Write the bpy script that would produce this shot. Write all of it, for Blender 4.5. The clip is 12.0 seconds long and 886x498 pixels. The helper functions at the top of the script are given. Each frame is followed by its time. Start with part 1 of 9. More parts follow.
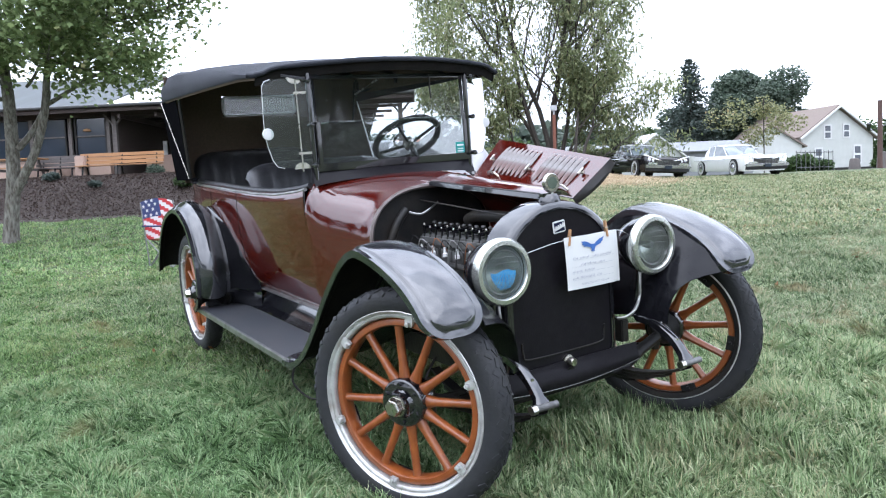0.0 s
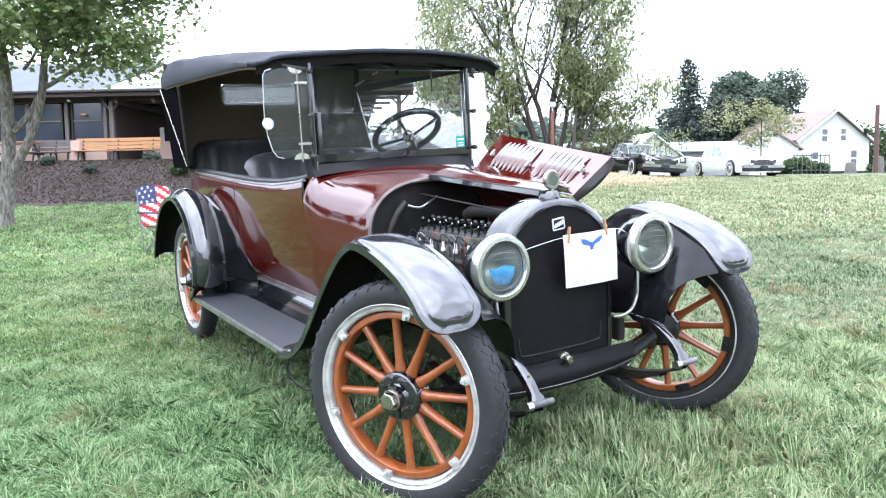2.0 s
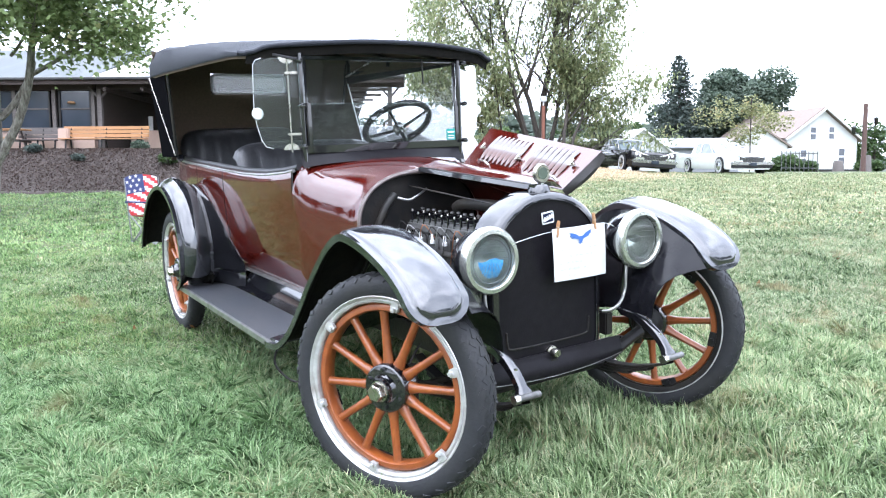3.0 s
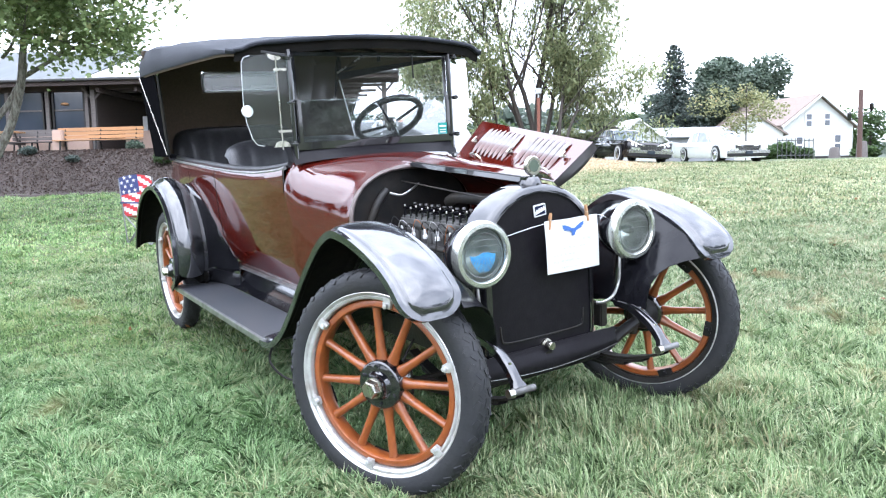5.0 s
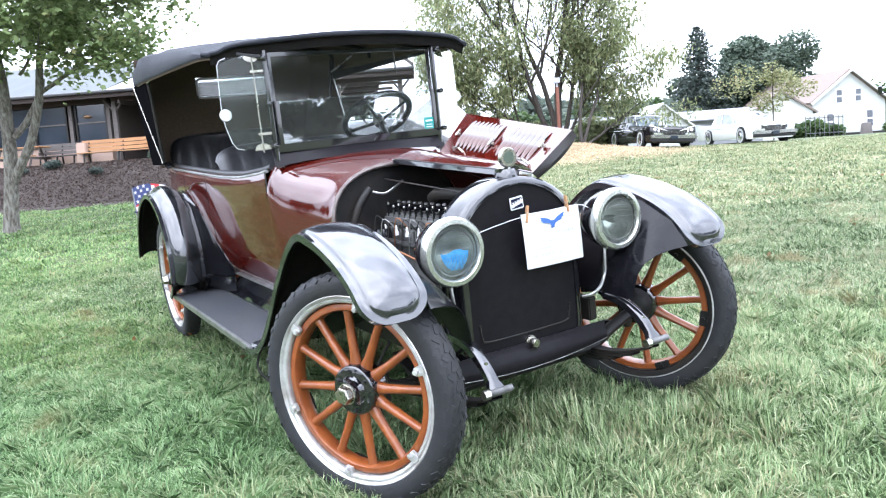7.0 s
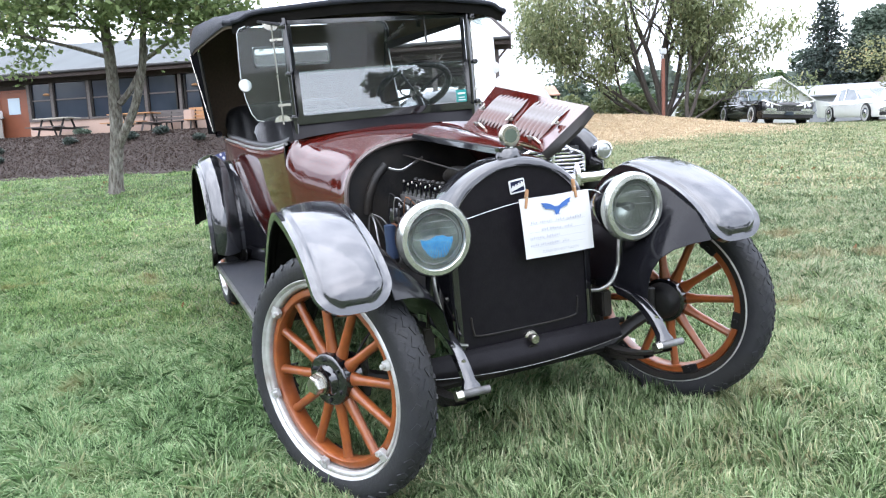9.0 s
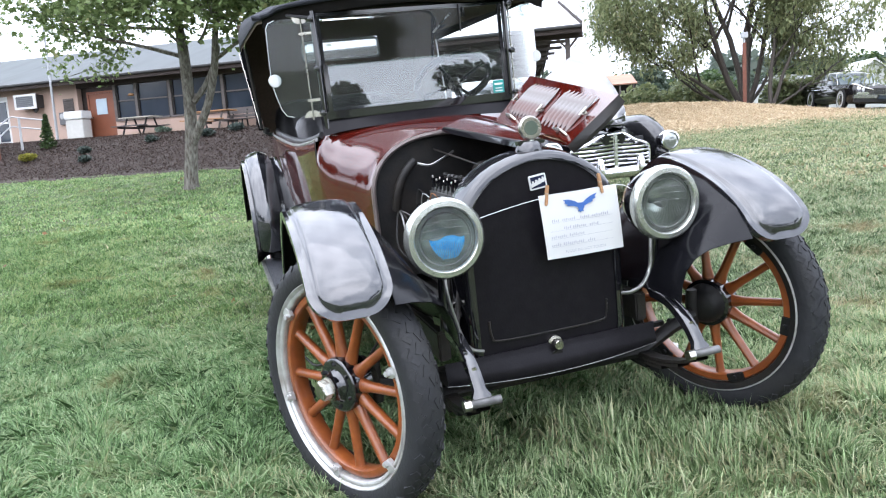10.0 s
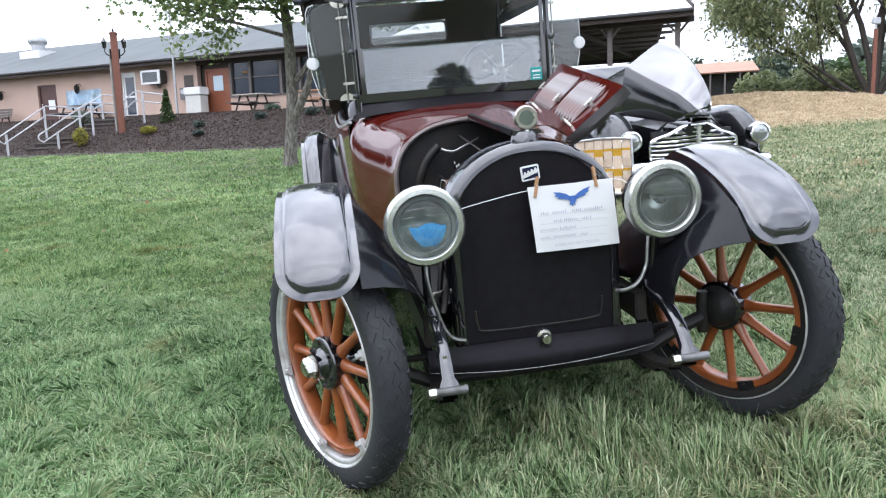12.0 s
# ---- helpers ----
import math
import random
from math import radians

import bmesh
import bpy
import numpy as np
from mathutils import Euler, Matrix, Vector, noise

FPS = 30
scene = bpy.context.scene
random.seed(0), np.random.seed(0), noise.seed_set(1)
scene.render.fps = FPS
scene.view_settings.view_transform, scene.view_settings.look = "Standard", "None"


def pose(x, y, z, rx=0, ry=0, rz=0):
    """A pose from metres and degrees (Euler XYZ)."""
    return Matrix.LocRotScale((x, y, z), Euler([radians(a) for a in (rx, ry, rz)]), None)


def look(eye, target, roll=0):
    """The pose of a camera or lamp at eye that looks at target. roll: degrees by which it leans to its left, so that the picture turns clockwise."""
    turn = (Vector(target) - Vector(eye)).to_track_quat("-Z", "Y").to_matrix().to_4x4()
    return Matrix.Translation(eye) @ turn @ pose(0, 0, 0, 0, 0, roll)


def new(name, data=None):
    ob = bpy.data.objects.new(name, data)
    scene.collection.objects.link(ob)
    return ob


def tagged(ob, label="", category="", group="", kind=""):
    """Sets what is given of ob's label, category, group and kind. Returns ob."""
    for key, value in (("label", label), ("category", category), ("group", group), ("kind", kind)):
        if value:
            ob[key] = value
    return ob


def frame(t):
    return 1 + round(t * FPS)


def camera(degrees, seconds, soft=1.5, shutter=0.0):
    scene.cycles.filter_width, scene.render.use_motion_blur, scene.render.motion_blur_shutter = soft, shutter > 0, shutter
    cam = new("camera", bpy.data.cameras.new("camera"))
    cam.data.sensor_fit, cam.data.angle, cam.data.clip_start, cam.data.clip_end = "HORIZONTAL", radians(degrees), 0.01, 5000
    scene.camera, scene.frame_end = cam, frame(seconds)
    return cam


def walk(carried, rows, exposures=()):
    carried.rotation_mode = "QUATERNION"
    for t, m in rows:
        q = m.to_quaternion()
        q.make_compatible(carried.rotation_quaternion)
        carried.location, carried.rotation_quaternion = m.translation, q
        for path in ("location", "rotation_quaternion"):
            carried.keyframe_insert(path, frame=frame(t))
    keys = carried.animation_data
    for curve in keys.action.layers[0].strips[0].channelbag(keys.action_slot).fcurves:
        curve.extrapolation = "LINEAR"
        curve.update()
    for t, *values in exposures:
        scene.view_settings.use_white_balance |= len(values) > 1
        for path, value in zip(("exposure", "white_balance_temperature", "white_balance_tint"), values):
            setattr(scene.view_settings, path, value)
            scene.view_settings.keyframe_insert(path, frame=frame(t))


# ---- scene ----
cam = camera(61.1, 12.0, 1.15)
METRES, EYE, TILT, LEAN, TURN = 1.535, 1.26, 2.0, -1.0, 0.0
ROWS = [
    (0.0, 0.0, 0.0, 0.0, -0.36, -6.1, 3.35),
    (0.5, -0.0035, 0.0053, -0.0015, -0.7, -6.97, 2.75),
    (1.0, -0.006, 0.0075, -0.0015, -0.85, -7.12, 2.61),
    (1.5, -0.0085, 0.0092, -0.0017, -0.77, -7.17, 2.32),
    (2.0, -0.0112, 0.0044, 0.0013, -0.6, -6.58, 1.92),
    (2.5, -0.0111, 0.0056, 0.0004, -1.14, -7.04, 0.99),
    (4.5, -0.0017, 0.0072, -0.0026, -2.13, -7.25, 2.37),
    (5.0, 0.0072, 0.0154, -0.0015, -1.6, -7.56, 2.3),
    (5.5, 0.0388, 0.0174, -0.0019, -0.95, -7.37, 3.11),
    (6.0, 0.0818, 0.0262, -0.0031, 0.38, -7.74, 5.3),
    (6.5, 0.1143, 0.04, -0.009, 0.2, -7.71, 5.0),
    (8.5, 0.3534, 0.2298, -0.0208, 5.1, -8.8, 4.39),
    (9.0, 0.4283, 0.2462, -0.0213, 8.39, -9.33, 3.98),
    (9.5, 0.4863, 0.2856, -0.0267, 9.7, -9.99, 4.79),
    (10.0, 0.5512, 0.3694, -0.0301, 14.12, -9.47, 5.02),
    (10.5, 0.6123, 0.4189, -0.0362, 15.19, -9.42, 4.78),
    (11.0, 0.702, 0.4254, -0.0395, 20.34, -7.84, 4.37),
    (11.5, 0.7806, 0.4358, -0.0356, 21.1, -8.92, 3.33),
    (12.0, 0.8069, 0.4499, -0.0392, 22.52, -10.13, 3.52),
]
EXPOSURES = [(t, stops + 0.58, 5920 if t < 8 else 6120, 16) for t, stops in ((0.0, 1.5), (0.5, 1.92), (1.0, 2.12), (2.5, 2.22), (5.5, 2.22), (6.5, 2.26), (8.5, 1.94), (9.5, 1.8), (12.0, 1.5))]
walk(cam, [(t, pose(0, 0, EYE, TILT, LEAN, TURN) @ pose(METRES * x, METRES * y, METRES * z, 90 + pitch, roll, yaw)) for t, x, y, z, yaw, pitch, roll in ROWS], EXPOSURES)

# ---- world and light: a bright overcast sky ----
world = bpy.data.worlds.new("world")
scene.world = world
world.use_nodes = True
wn, wl = world.node_tree.nodes, world.node_tree.links
wn.clear()
w_out = wn.new("ShaderNodeOutputWorld")
w_bg = wn.new("ShaderNodeBackground")
w_sky = wn.new("ShaderNodeTexSky")
w_sky.sky_type, w_sky.sun_disc = "NISHITA", False
w_sky.sun_elevation, w_sky.sun_rotation = radians(52), radians(150)
w_mix = wn.new("ShaderNodeMix")
w_mix.data_type = "RGBA"
w_scale = wn.new("ShaderNodeMix")
w_scale.data_type, w_scale.blend_type = "RGBA", "MULTIPLY"
w_scale.inputs["Factor"].default_value = 1.0
w_scale.inputs["B"].default_value = (0.10, 0.10, 0.10, 1)
w_noise = wn.new("ShaderNodeTexNoise")
w_noise.inputs["Scale"].default_value = 3.4
w_noise.inputs["Detail"].default_value = 6
w_ramp = wn.new("ShaderNodeValToRGB")
w_ramp.color_ramp.elements[0].position, w_ramp.color_ramp.elements[1].position = 0.34, 0.66
w_ramp.color_ramp.elements[0].color = (0.64, 0.70, 0.77, 1)
w_ramp.color_ramp.elements[1].color = (1.18, 1.25, 1.31, 1)
wl.new(w_noise.outputs["Fac"], w_ramp.inputs["Fac"])
wl.new(w_sky.outputs["Color"], w_scale.inputs["A"])
# brighter overhead than at the horizon, as under even cloud
w_geo, w_sep, w_up, w_grad = wn.new("ShaderNodeTexCoord"), wn.new("ShaderNodeSeparateXYZ"), wn.new("ShaderNodeMapRange"), wn.new("ShaderNodeMix")
wl.new(w_geo.outputs["Generated"], w_sep.inputs["Vector"])
wl.new(w_sep.outputs["Z"], w_up.inputs["Value"])
w_up.inputs["To Min"].default_value, w_up.inputs["To Max"].default_value = 0.52, 1.15
w_grad.data_type, w_grad.blend_type = "RGBA", "MULTIPLY"
w_grad.inputs["Factor"].default_value = 1.0
wl.new(w_up.outputs["Result"], w_grad.inputs["B"])
wl.new(w_ramp.outputs["Color"], w_grad.inputs["A"])
w_mix.inputs["Factor"].default_value = 0.9
wl.new(w_scale.outputs["Result"], w_mix.inputs["A"])
wl.new(w_grad.outputs["Result"], w_mix.inputs["B"])
wl.new(w_mix.outputs["Result"], w_bg.inputs["Color"])
w_bg.inputs["Strength"].default_value = 1.0
wl.new(w_bg.outputs["Background"], w_out.inputs["Surface"])

sun_data = bpy.data.lights.new("sun", "SUN")
sun_data.energy, sun_data.angle, sun_data.color = 0.6, radians(100), (1.0, 0.99, 0.96)
sun = new("sun", sun_data)
sun.matrix_world = look((0, 0, 30), (0 + 6, 0 + 11, 12))

# ---- materials ----
def material(name, color, rough=0.5, metal=0.0, color2=None, scale=20.0, detail=4.0, bump=0.0, bump_scale=None, coat=0.0, spec=0.5,
             color3=None, scale3=2.0, amount3=0.5, stretch=(1, 1, 1), vary=0.0, rough2=None, transmission=0.0, ior=1.45, sheen=0.0, tone=0.67):
    """A procedural surface: two colours mixed by fine noise, a third by broad stains, relief and gloss."""
    color, color2, color3 = (tuple(v * tone for v in c) if c else None for c in (color, color2, color3))
    m = bpy.data.materials.new(name)
    m.use_nodes = True
    n, l = m.node_tree.nodes, m.node_tree.links
    b = n["Principled BSDF"]
    b.inputs["Roughness"].default_value, b.inputs["Metallic"].default_value = rough, metal
    b.inputs["Coat Weight"].default_value, b.inputs["Coat Roughness"].default_value = coat, 0.04
    b.inputs["Specular IOR Level"].default_value, b.inputs["IOR"].default_value = spec, ior
    b.inputs["Transmission Weight"].default_value, b.inputs["Sheen Weight"].default_value = transmission, sheen
    tc, mp = n.new("ShaderNodeTexCoord"), n.new("ShaderNodeMapping")
    mp.inputs["Scale"].default_value = stretch
    l.new(tc.outputs["Object"], mp.inputs["Vector"])

    def noise_at(s, d=4.0):
        t = n.new("ShaderNodeTexNoise")
        t.inputs["Scale"].default_value, t.inputs["Detail"].default_value = s, d
        l.new(mp.outputs["Vector"], t.inputs["Vector"])
        return t.outputs["Fac"]

    def spread(fac, lo, hi):
        r = n.new("ShaderNodeMapRange")
        r.inputs["From Min"].default_value, r.inputs["From Max"].default_value = lo, hi
        l.new(fac, r.inputs["Value"])
        return r.outputs["Result"]

    def mixed(fac, a, b_):
        x = n.new("ShaderNodeMix")
        x.data_type = "RGBA"
        l.new(fac, x.inputs["Factor"])
        for key, v in (("A", a), ("B", b_)):
            if isinstance(v, tuple):
                x.inputs[key].default_value = (*v, 1)
            else:
                l.new(v, x.inputs[key])
        return x.outputs["Result"]

    fac = noise_at(scale, detail)
    col = mixed(spread(fac, 0.3, 0.7), color, color2 or tuple(c * 0.8 for c in color))
    if color3:
        col = mixed(spread(noise_at(scale3, 3), 0.5 - amount3 * 0.2, 0.9 - amount3 * 0.2), col, color3)
    if vary:
        info, hsv = n.new("ShaderNodeObjectInfo"), n.new("ShaderNodeHueSaturation")
        l.new(spread_out(n, l, info.outputs["Random"], 1 - vary, 1 + vary), hsv.inputs["Value"])
        l.new(col, hsv.inputs["Color"])
        col = hsv.outputs["Color"]
    l.new(col, b.inputs["Base Color"])
    if rough2 is not None:
        l.new(spread_out(n, l, noise_at(scale * 0.4, 3), rough, rough2), b.inputs["Roughness"])
    if bump:
        bp = n.new("ShaderNodeBump")
        bp.inputs["Strength"].default_value, bp.inputs["Distance"].default_value = bump, 0.01
        l.new(noise_at(bump_scale or scale, 5), bp.inputs["Height"])
        l.new(bp.outputs["Normal"], b.inputs["Normal"])
    return m


def spread_out(n, l, fac, lo, hi):
    r = n.new("ShaderNodeMapRange")
    r.inputs["To Min"].default_value, r.inputs["To Max"].default_value = lo, hi
    l.new(fac, r.inputs["Value"])
    return r.outputs["Result"]


def leaf_material(name, a, b_, c=None):
    """Leaves: colour by island, some light let through."""
    a, b_, c = (tuple(v * 0.67 for v in q) if q else None for q in (a, b_, c))
    m = bpy.data.materials.new(name)
    m.use_nodes = True
    n, l = m.node_tree.nodes, m.node_tree.links
    b = n["Principled BSDF"]
    geo, ramp = n.new("ShaderNodeNewGeometry"), n.new("ShaderNodeValToRGB")
    ramp.color_ramp.elements[0].color, ramp.color_ramp.elements[1].color = (*a, 1), (*b_, 1)
    if c:
        e = ramp.color_ramp.elements.new(0.93)
        e.color = (*b_, 1)
        ramp.color_ramp.elements[2].color = (*c, 1)
    l.new(geo.outputs["Random Per Island"], ramp.inputs["Fac"])
    l.new(ramp.outputs["Color"], b.inputs["Base Color"])
    b.inputs["Roughness"].default_value = 0.55
    b.inputs["Specular IOR Level"].default_value = 0.3
    tr, mx = n.new("ShaderNodeBsdfTranslucent"), n.new("ShaderNodeMixShader")
    l.new(ramp.outputs["Color"], tr.inputs["Color"])
    mx.inputs["Fac"].default_value = 0.45
    l.new(b.outputs["BSDF"], mx.inputs[1])
    l.new(tr.outputs["BSDF"], mx.inputs[2])
    l.new(mx.outputs["Shader"], n["Material Output"].inputs["Surface"])
    return m


def glass_material(name, tint=(0.9, 0.95, 0.93), rough=0.0, gain=2.5, haze=0.0):
    """Thin pane: mostly clear, mirror-like gloss on top."""
    m = bpy.data.materials.new(name)
    m.use_nodes = True
    n, l = m.node_tree.nodes, m.node_tree.links
    n.remove(n["Principled BSDF"])
    clear, gloss, mx, fr = n.new("ShaderNodeBsdfTransparent"), n.new("ShaderNodeBsdfGlossy"), n.new("ShaderNodeMixShader"), n.new("ShaderNodeFresnel")
    clear.inputs["Color"].default_value = (*tint, 1)
    gloss.inputs["Roughness"].default_value = rough
    fr.inputs["IOR"].default_value = 1.52
    add = n.new("ShaderNodeMath")
    add.operation, add.inputs[1].default_value = "MULTIPLY", gain
    l.new(fr.outputs["Fac"], add.inputs[0])
    l.new(add.outputs["Value"], mx.inputs["Fac"])
    l.new(clear.outputs["BSDF"], mx.inputs[1])
    l.new(gloss.outputs["BSDF"], mx.inputs[2])
    end = mx.outputs["Shader"]
    if haze:
        milk, mx2 = n.new("ShaderNodeBsdfTranslucent"), n.new("ShaderNodeMixShader")
        milk.inputs["Color"].default_value = (0.55, 0.55, 0.55, 1)
        mx2.inputs["Fac"].default_value = haze
        l.new(end, mx2.inputs[1])
        l.new(milk.outputs["BSDF"], mx2.inputs[2])
        end = mx2.outputs["Shader"]
    l.new(end, n["Material Output"].inputs["Surface"])
    return m


MAROON = material("maroon_paint", (0.072, 0.0070, 0.0042), 0.04, 0, (0.056, 0.0056, 0.0035), 6, 3, 0.03, 4, ior=1.78, color3=(0.074, 0.0075, 0.0042), scale3=3, rough2=0.09)
BLACK = material("black_enamel", (0.006, 0.006, 0.008), 0.03, 0, (0.009, 0.009, 0.011), 9, 3, 0.04, 5, ior=1.75, color3=(0.014, 0.014, 0.016), scale3=4, amount3=0.3, rough2=0.08)
# grey blotches give worn patches and part of the sky sheen
FENDER = material("worn_black_enamel", (0.008, 0.008, 0.010), 0.02, 0, (0.018, 0.019, 0.023), 9, 5, 0.24, 8, ior=1.80, color3=(0.05, 0.052, 0.058), scale3=8, amount3=0.4, rough2=0.14)
DARK = material("dull_black_iron", (0.010, 0.010, 0.011), 0.5, 0, (0.02, 0.019, 0.017), 14, 5, 0.2, 60, color3=(0.04, 0.032, 0.024), scale3=5, amount3=0.25, spec=0.25)
RADCOVER = material("black_oilcloth", (0.009, 0.008, 0.010), 0.28, 0, (0.013, 0.012, 0.014), 30, 5, 0.08, 120, spec=0.12)
SHEETBLACK = material("black_painted_sheet", (0.006, 0.006, 0.008), 0.10, 0, (0.010, 0.010, 0.012), 12, 4, 0.12, 6, spec=0.2, rough2=0.22)
UNDERSIDE = material("tarred_underside", (0.010, 0.010, 0.010), 0.9, 0, (0.018, 0.016, 0.014), 14, 5, 0.3, 40, spec=0.1)
CANVAS = material("black_top_canvas", (0.020, 0.022, 0.029), 0.7, 0, (0.028, 0.031, 0.039), 90, 4, 0.3, 160, color3=(0.038, 0.041, 0.050), scale3=3, amount3=0.5, spec=0.2)
LINING = material("brown_top_lining", (0.170, 0.130, 0.098), 0.9, 0, (0.135, 0.104, 0.080), 60, 4, 0.2, 120, spec=0.1)
LEATHER = material("black_leather", (0.030, 0.030, 0.034), 0.36, 0, (0.045, 0.045, 0.05), 40, 5, 0.3, 90)
RUBBER = material("tyre_rubber", (0.022, 0.023, 0.026), 0.6, 0, (0.030, 0.031, 0.035), 30, 5, 0.25, 70, color3=(0.030, 0.029, 0.027), scale3=6, amount3=0.35, spec=0.3)
WOOD = material("orange_stained_wood", (0.33, 0.092, 0.020), 0.38, 0, (0.25, 0.062, 0.014), 22, 5, 0.12, 60, coat=0.3, color3=(0.13, 0.035, 0.012), scale3=8, amount3=0.35)
RIM = material("silver_painted_rim", (0.74, 0.74, 0.73), 0.34, 0.5, (0.60, 0.60, 0.59), 30, 5, 0.15, 60, color3=(0.22, 0.18, 0.14), scale3=9, amount3=0.35)
NICKEL = material("nickel_plate", (0.66, 0.64, 0.58), 0.2, 1.0, (0.56, 0.54, 0.48), 25, 4, 0.05, 60, color3=(0.36, 0.33, 0.28), scale3=12, amount3=0.35, rough2=0.34)
CREAM = material("aged_nickel_cream", (0.66, 0.68, 0.63), 0.2, 0.85, (0.54, 0.56, 0.51), 20, 4, 0.05, 60, rough2=0.32)
ALU = material("aluminium_trim", (0.55, 0.55, 0.54), 0.34, 0.9, (0.42, 0.42, 0.41), 30, 5, 0.1, 60, color3=(0.2, 0.19, 0.18), scale3=14, amount3=0.4)
BOARD = material("running_board_linoleum", (0.050, 0.053, 0.062), 0.33, 0, (0.066, 0.069, 0.080), 40, 5, 0.2, 120, color3=(0.08, 0.08, 0.084), scale3=7, amount3=0.5)
ENGINE = material("engine_iron", (0.20, 0.20, 0.20), 0.5, 0.4, (0.09, 0.088, 0.085), 18, 5, 0.3, 60, color3=(0.03, 0.028, 0.025), scale3=12, amount3=0.4)
COPPER = material("copper_pipe", (0.45, 0.2, 0.1), 0.35, 0.9, (0.3, 0.13, 0.07), 20)
GLASS = glass_material("window_glass", (0.95, 0.97, 0.96), 0.0, 0.32, 0.045)
SCREEN = glass_material("lower_screen_glass", (0.86, 0.89, 0.89), 0.0, 2.6, 0.04)
WING = glass_material("greenish_glass", (0.84, 0.90, 0.88), 0.0, 0.6, 0.05)
LENS = glass_material("lamp_lens", (0.86, 0.91, 0.89), 0.08, 0.9, 0.12)
FROST = glass_material("moulded_glass", (0.80, 0.84, 0.83), 0.15, 1.4, 0.45)
CELLULOID = glass_material("rear_celluloid", (0.93, 0.94, 0.95), 0.02, 1.0, 0.22)
REFLECTOR = material("silver_reflector", (0.85, 0.87, 0.84), 0.26, 1.0, (0.62, 0.64, 0.60), 14, 5, rough2=0.42, color3=(0.22, 0.22, 0.19), scale3=9, amount3=0.4)
BLUEGLASS = material("blue_bulb_glass", (0.03, 0.34, 0.86), 0.15, 0, (0.22, 0.62, 0.98), 60, 5, 0.3, 60, coat=0.3, tone=0.85)
PAPER = material("white_paper", (0.80, 0.80, 0.79), 0.7, 0, (0.76, 0.76, 0.76), 6, 3)
INKBLUE = material("blue_print", (0.06, 0.16, 0.48), 0.6)
INK = material("pencil_grey", (0.50, 0.52, 0.60), 0.7)
PIN = material("clothespin_wood", (0.48, 0.27, 0.13), 0.6, 0, (0.38, 0.2, 0.09), 60, stretch=(1, 1, 6))
TEAL = material("teal_sticker", (0.0, 0.30, 0.27), 0.5)
WHITE = material("white_enamel", (0.78, 0.78, 0.77), 0.35, 0, (0.7, 0.7, 0.69), 8)


# ---- mesh helpers ----
def part(name, bm, mat, parent=None, label="", matrix=None, smooth=45):
    """Links a bmesh as one mesh object under a thing or a part."""
    me = bpy.data.meshes.new(name)
    bm.to_mesh(me)
    bm.free()
    return place(name, me, mat, parent, label, matrix, smooth)


def place(name, me, mat, parent=None, label="", matrix=None, smooth=45):
    if mat and not me.materials:
        for m in mat if isinstance(mat, (list, tuple)) else (mat,):
            me.materials.append(m)
    if smooth:
        me.shade_smooth()
        me.set_sharp_from_angle(angle=radians(smooth))
    ob = new(name, me)
    if parent:
        ob.parent = parent
    if matrix is not None:
        ob.matrix_basis = matrix
    return tagged(ob, label)


def thing(name, matrix, label, category, group="", kind=""):
    ob = new(name)
    ob.empty_display_size = 0.1
    ob.matrix_basis = matrix
    return tagged(ob, label, category, group, kind)


def box(size, at=(0, 0, 0), bevel=0.0, turn=None, bm=None):
    bm = bm or bmesh.new()
    made = bmesh.ops.create_cube(bm, size=1.0)["verts"]
    m = Matrix.Translation(at) @ (turn or Matrix()) @ Matrix.Diagonal((*size, 1))
    bmesh.ops.transform(bm, matrix=m, verts=made)
    if bevel:
        edges = list({e for v in made for e in v.link_edges})
        bmesh.ops.bevel(bm, geom=edges, offset=bevel, segments=2, affect="EDGES")
    return bm


def lathe(profile, steps=32, axis="z", at=(0, 0, 0), bm=None, sweep=360.0, cap=False):
    """Turns (radius, height) rows round an axis."""
    bm = bm or bmesh.new()
    full = sweep >= 359.9
    rings = []
    count = steps if full else steps + 1
    for k in range(count):
        a = radians(sweep) * k / steps
        c, s = math.cos(a), math.sin(a)
        ring = []
        for r, h in profile:
            p = {"z": (r * c, r * s, h), "x": (h, r * c, r * s), "y": (r * s, h, r * c)}[axis]
            ring.append(bm.verts.new((p[0] + at[0], p[1] + at[1], p[2] + at[2])))
        rings.append(ring)
    for k in range(steps):
        a, b_ = rings[k], rings[(k + 1) % count]
        for i in range(len(profile) - 1):
            bm.faces.new((a[i], b_[i], b_[i + 1], a[i + 1]))
    bmesh.ops.remove_doubles(bm, verts=bm.verts, dist=1e-6)
    return bm


def tube(points, radius, sides=8, closed=False, bm=None, caps=True):
    """A round bar along points; radius may be a list."""
    bm = bm or bmesh.new()
    pts = [Vector(p) for p in points]
    n = len(pts)
    rad = radius if isinstance(radius, (list, tuple)) else [radius] * n
    rings, up = [], None
    for i, p in enumerate(pts):
        a = pts[i - 1] if (i or closed) else p
        b_ = pts[(i + 1) % n] if (i < n - 1 or closed) else p
        d = (b_ - a).normalized()
        if up is None:
            up = d.orthogonal().normalized()
        up = (up - d * up.dot(d)).normalized()
        side = d.cross(up)
        rings.append([bm.verts.new(p + (up * math.cos(t) + side * math.sin(t)) * rad[i]) for t in (2 * math.pi * k / sides for k in range(sides))])
    for i in range(n if closed else n - 1):
        a, b_ = rings[i], rings[(i + 1) % n]
        for k in range(sides):
            bm.faces.new((a[k], a[(k + 1) % sides], b_[(k + 1) % sides], b_[k]))
    if caps and not closed:
        bm.faces.new(rings[0][::-1])
        bm.faces.new(rings[-1])
    return bm


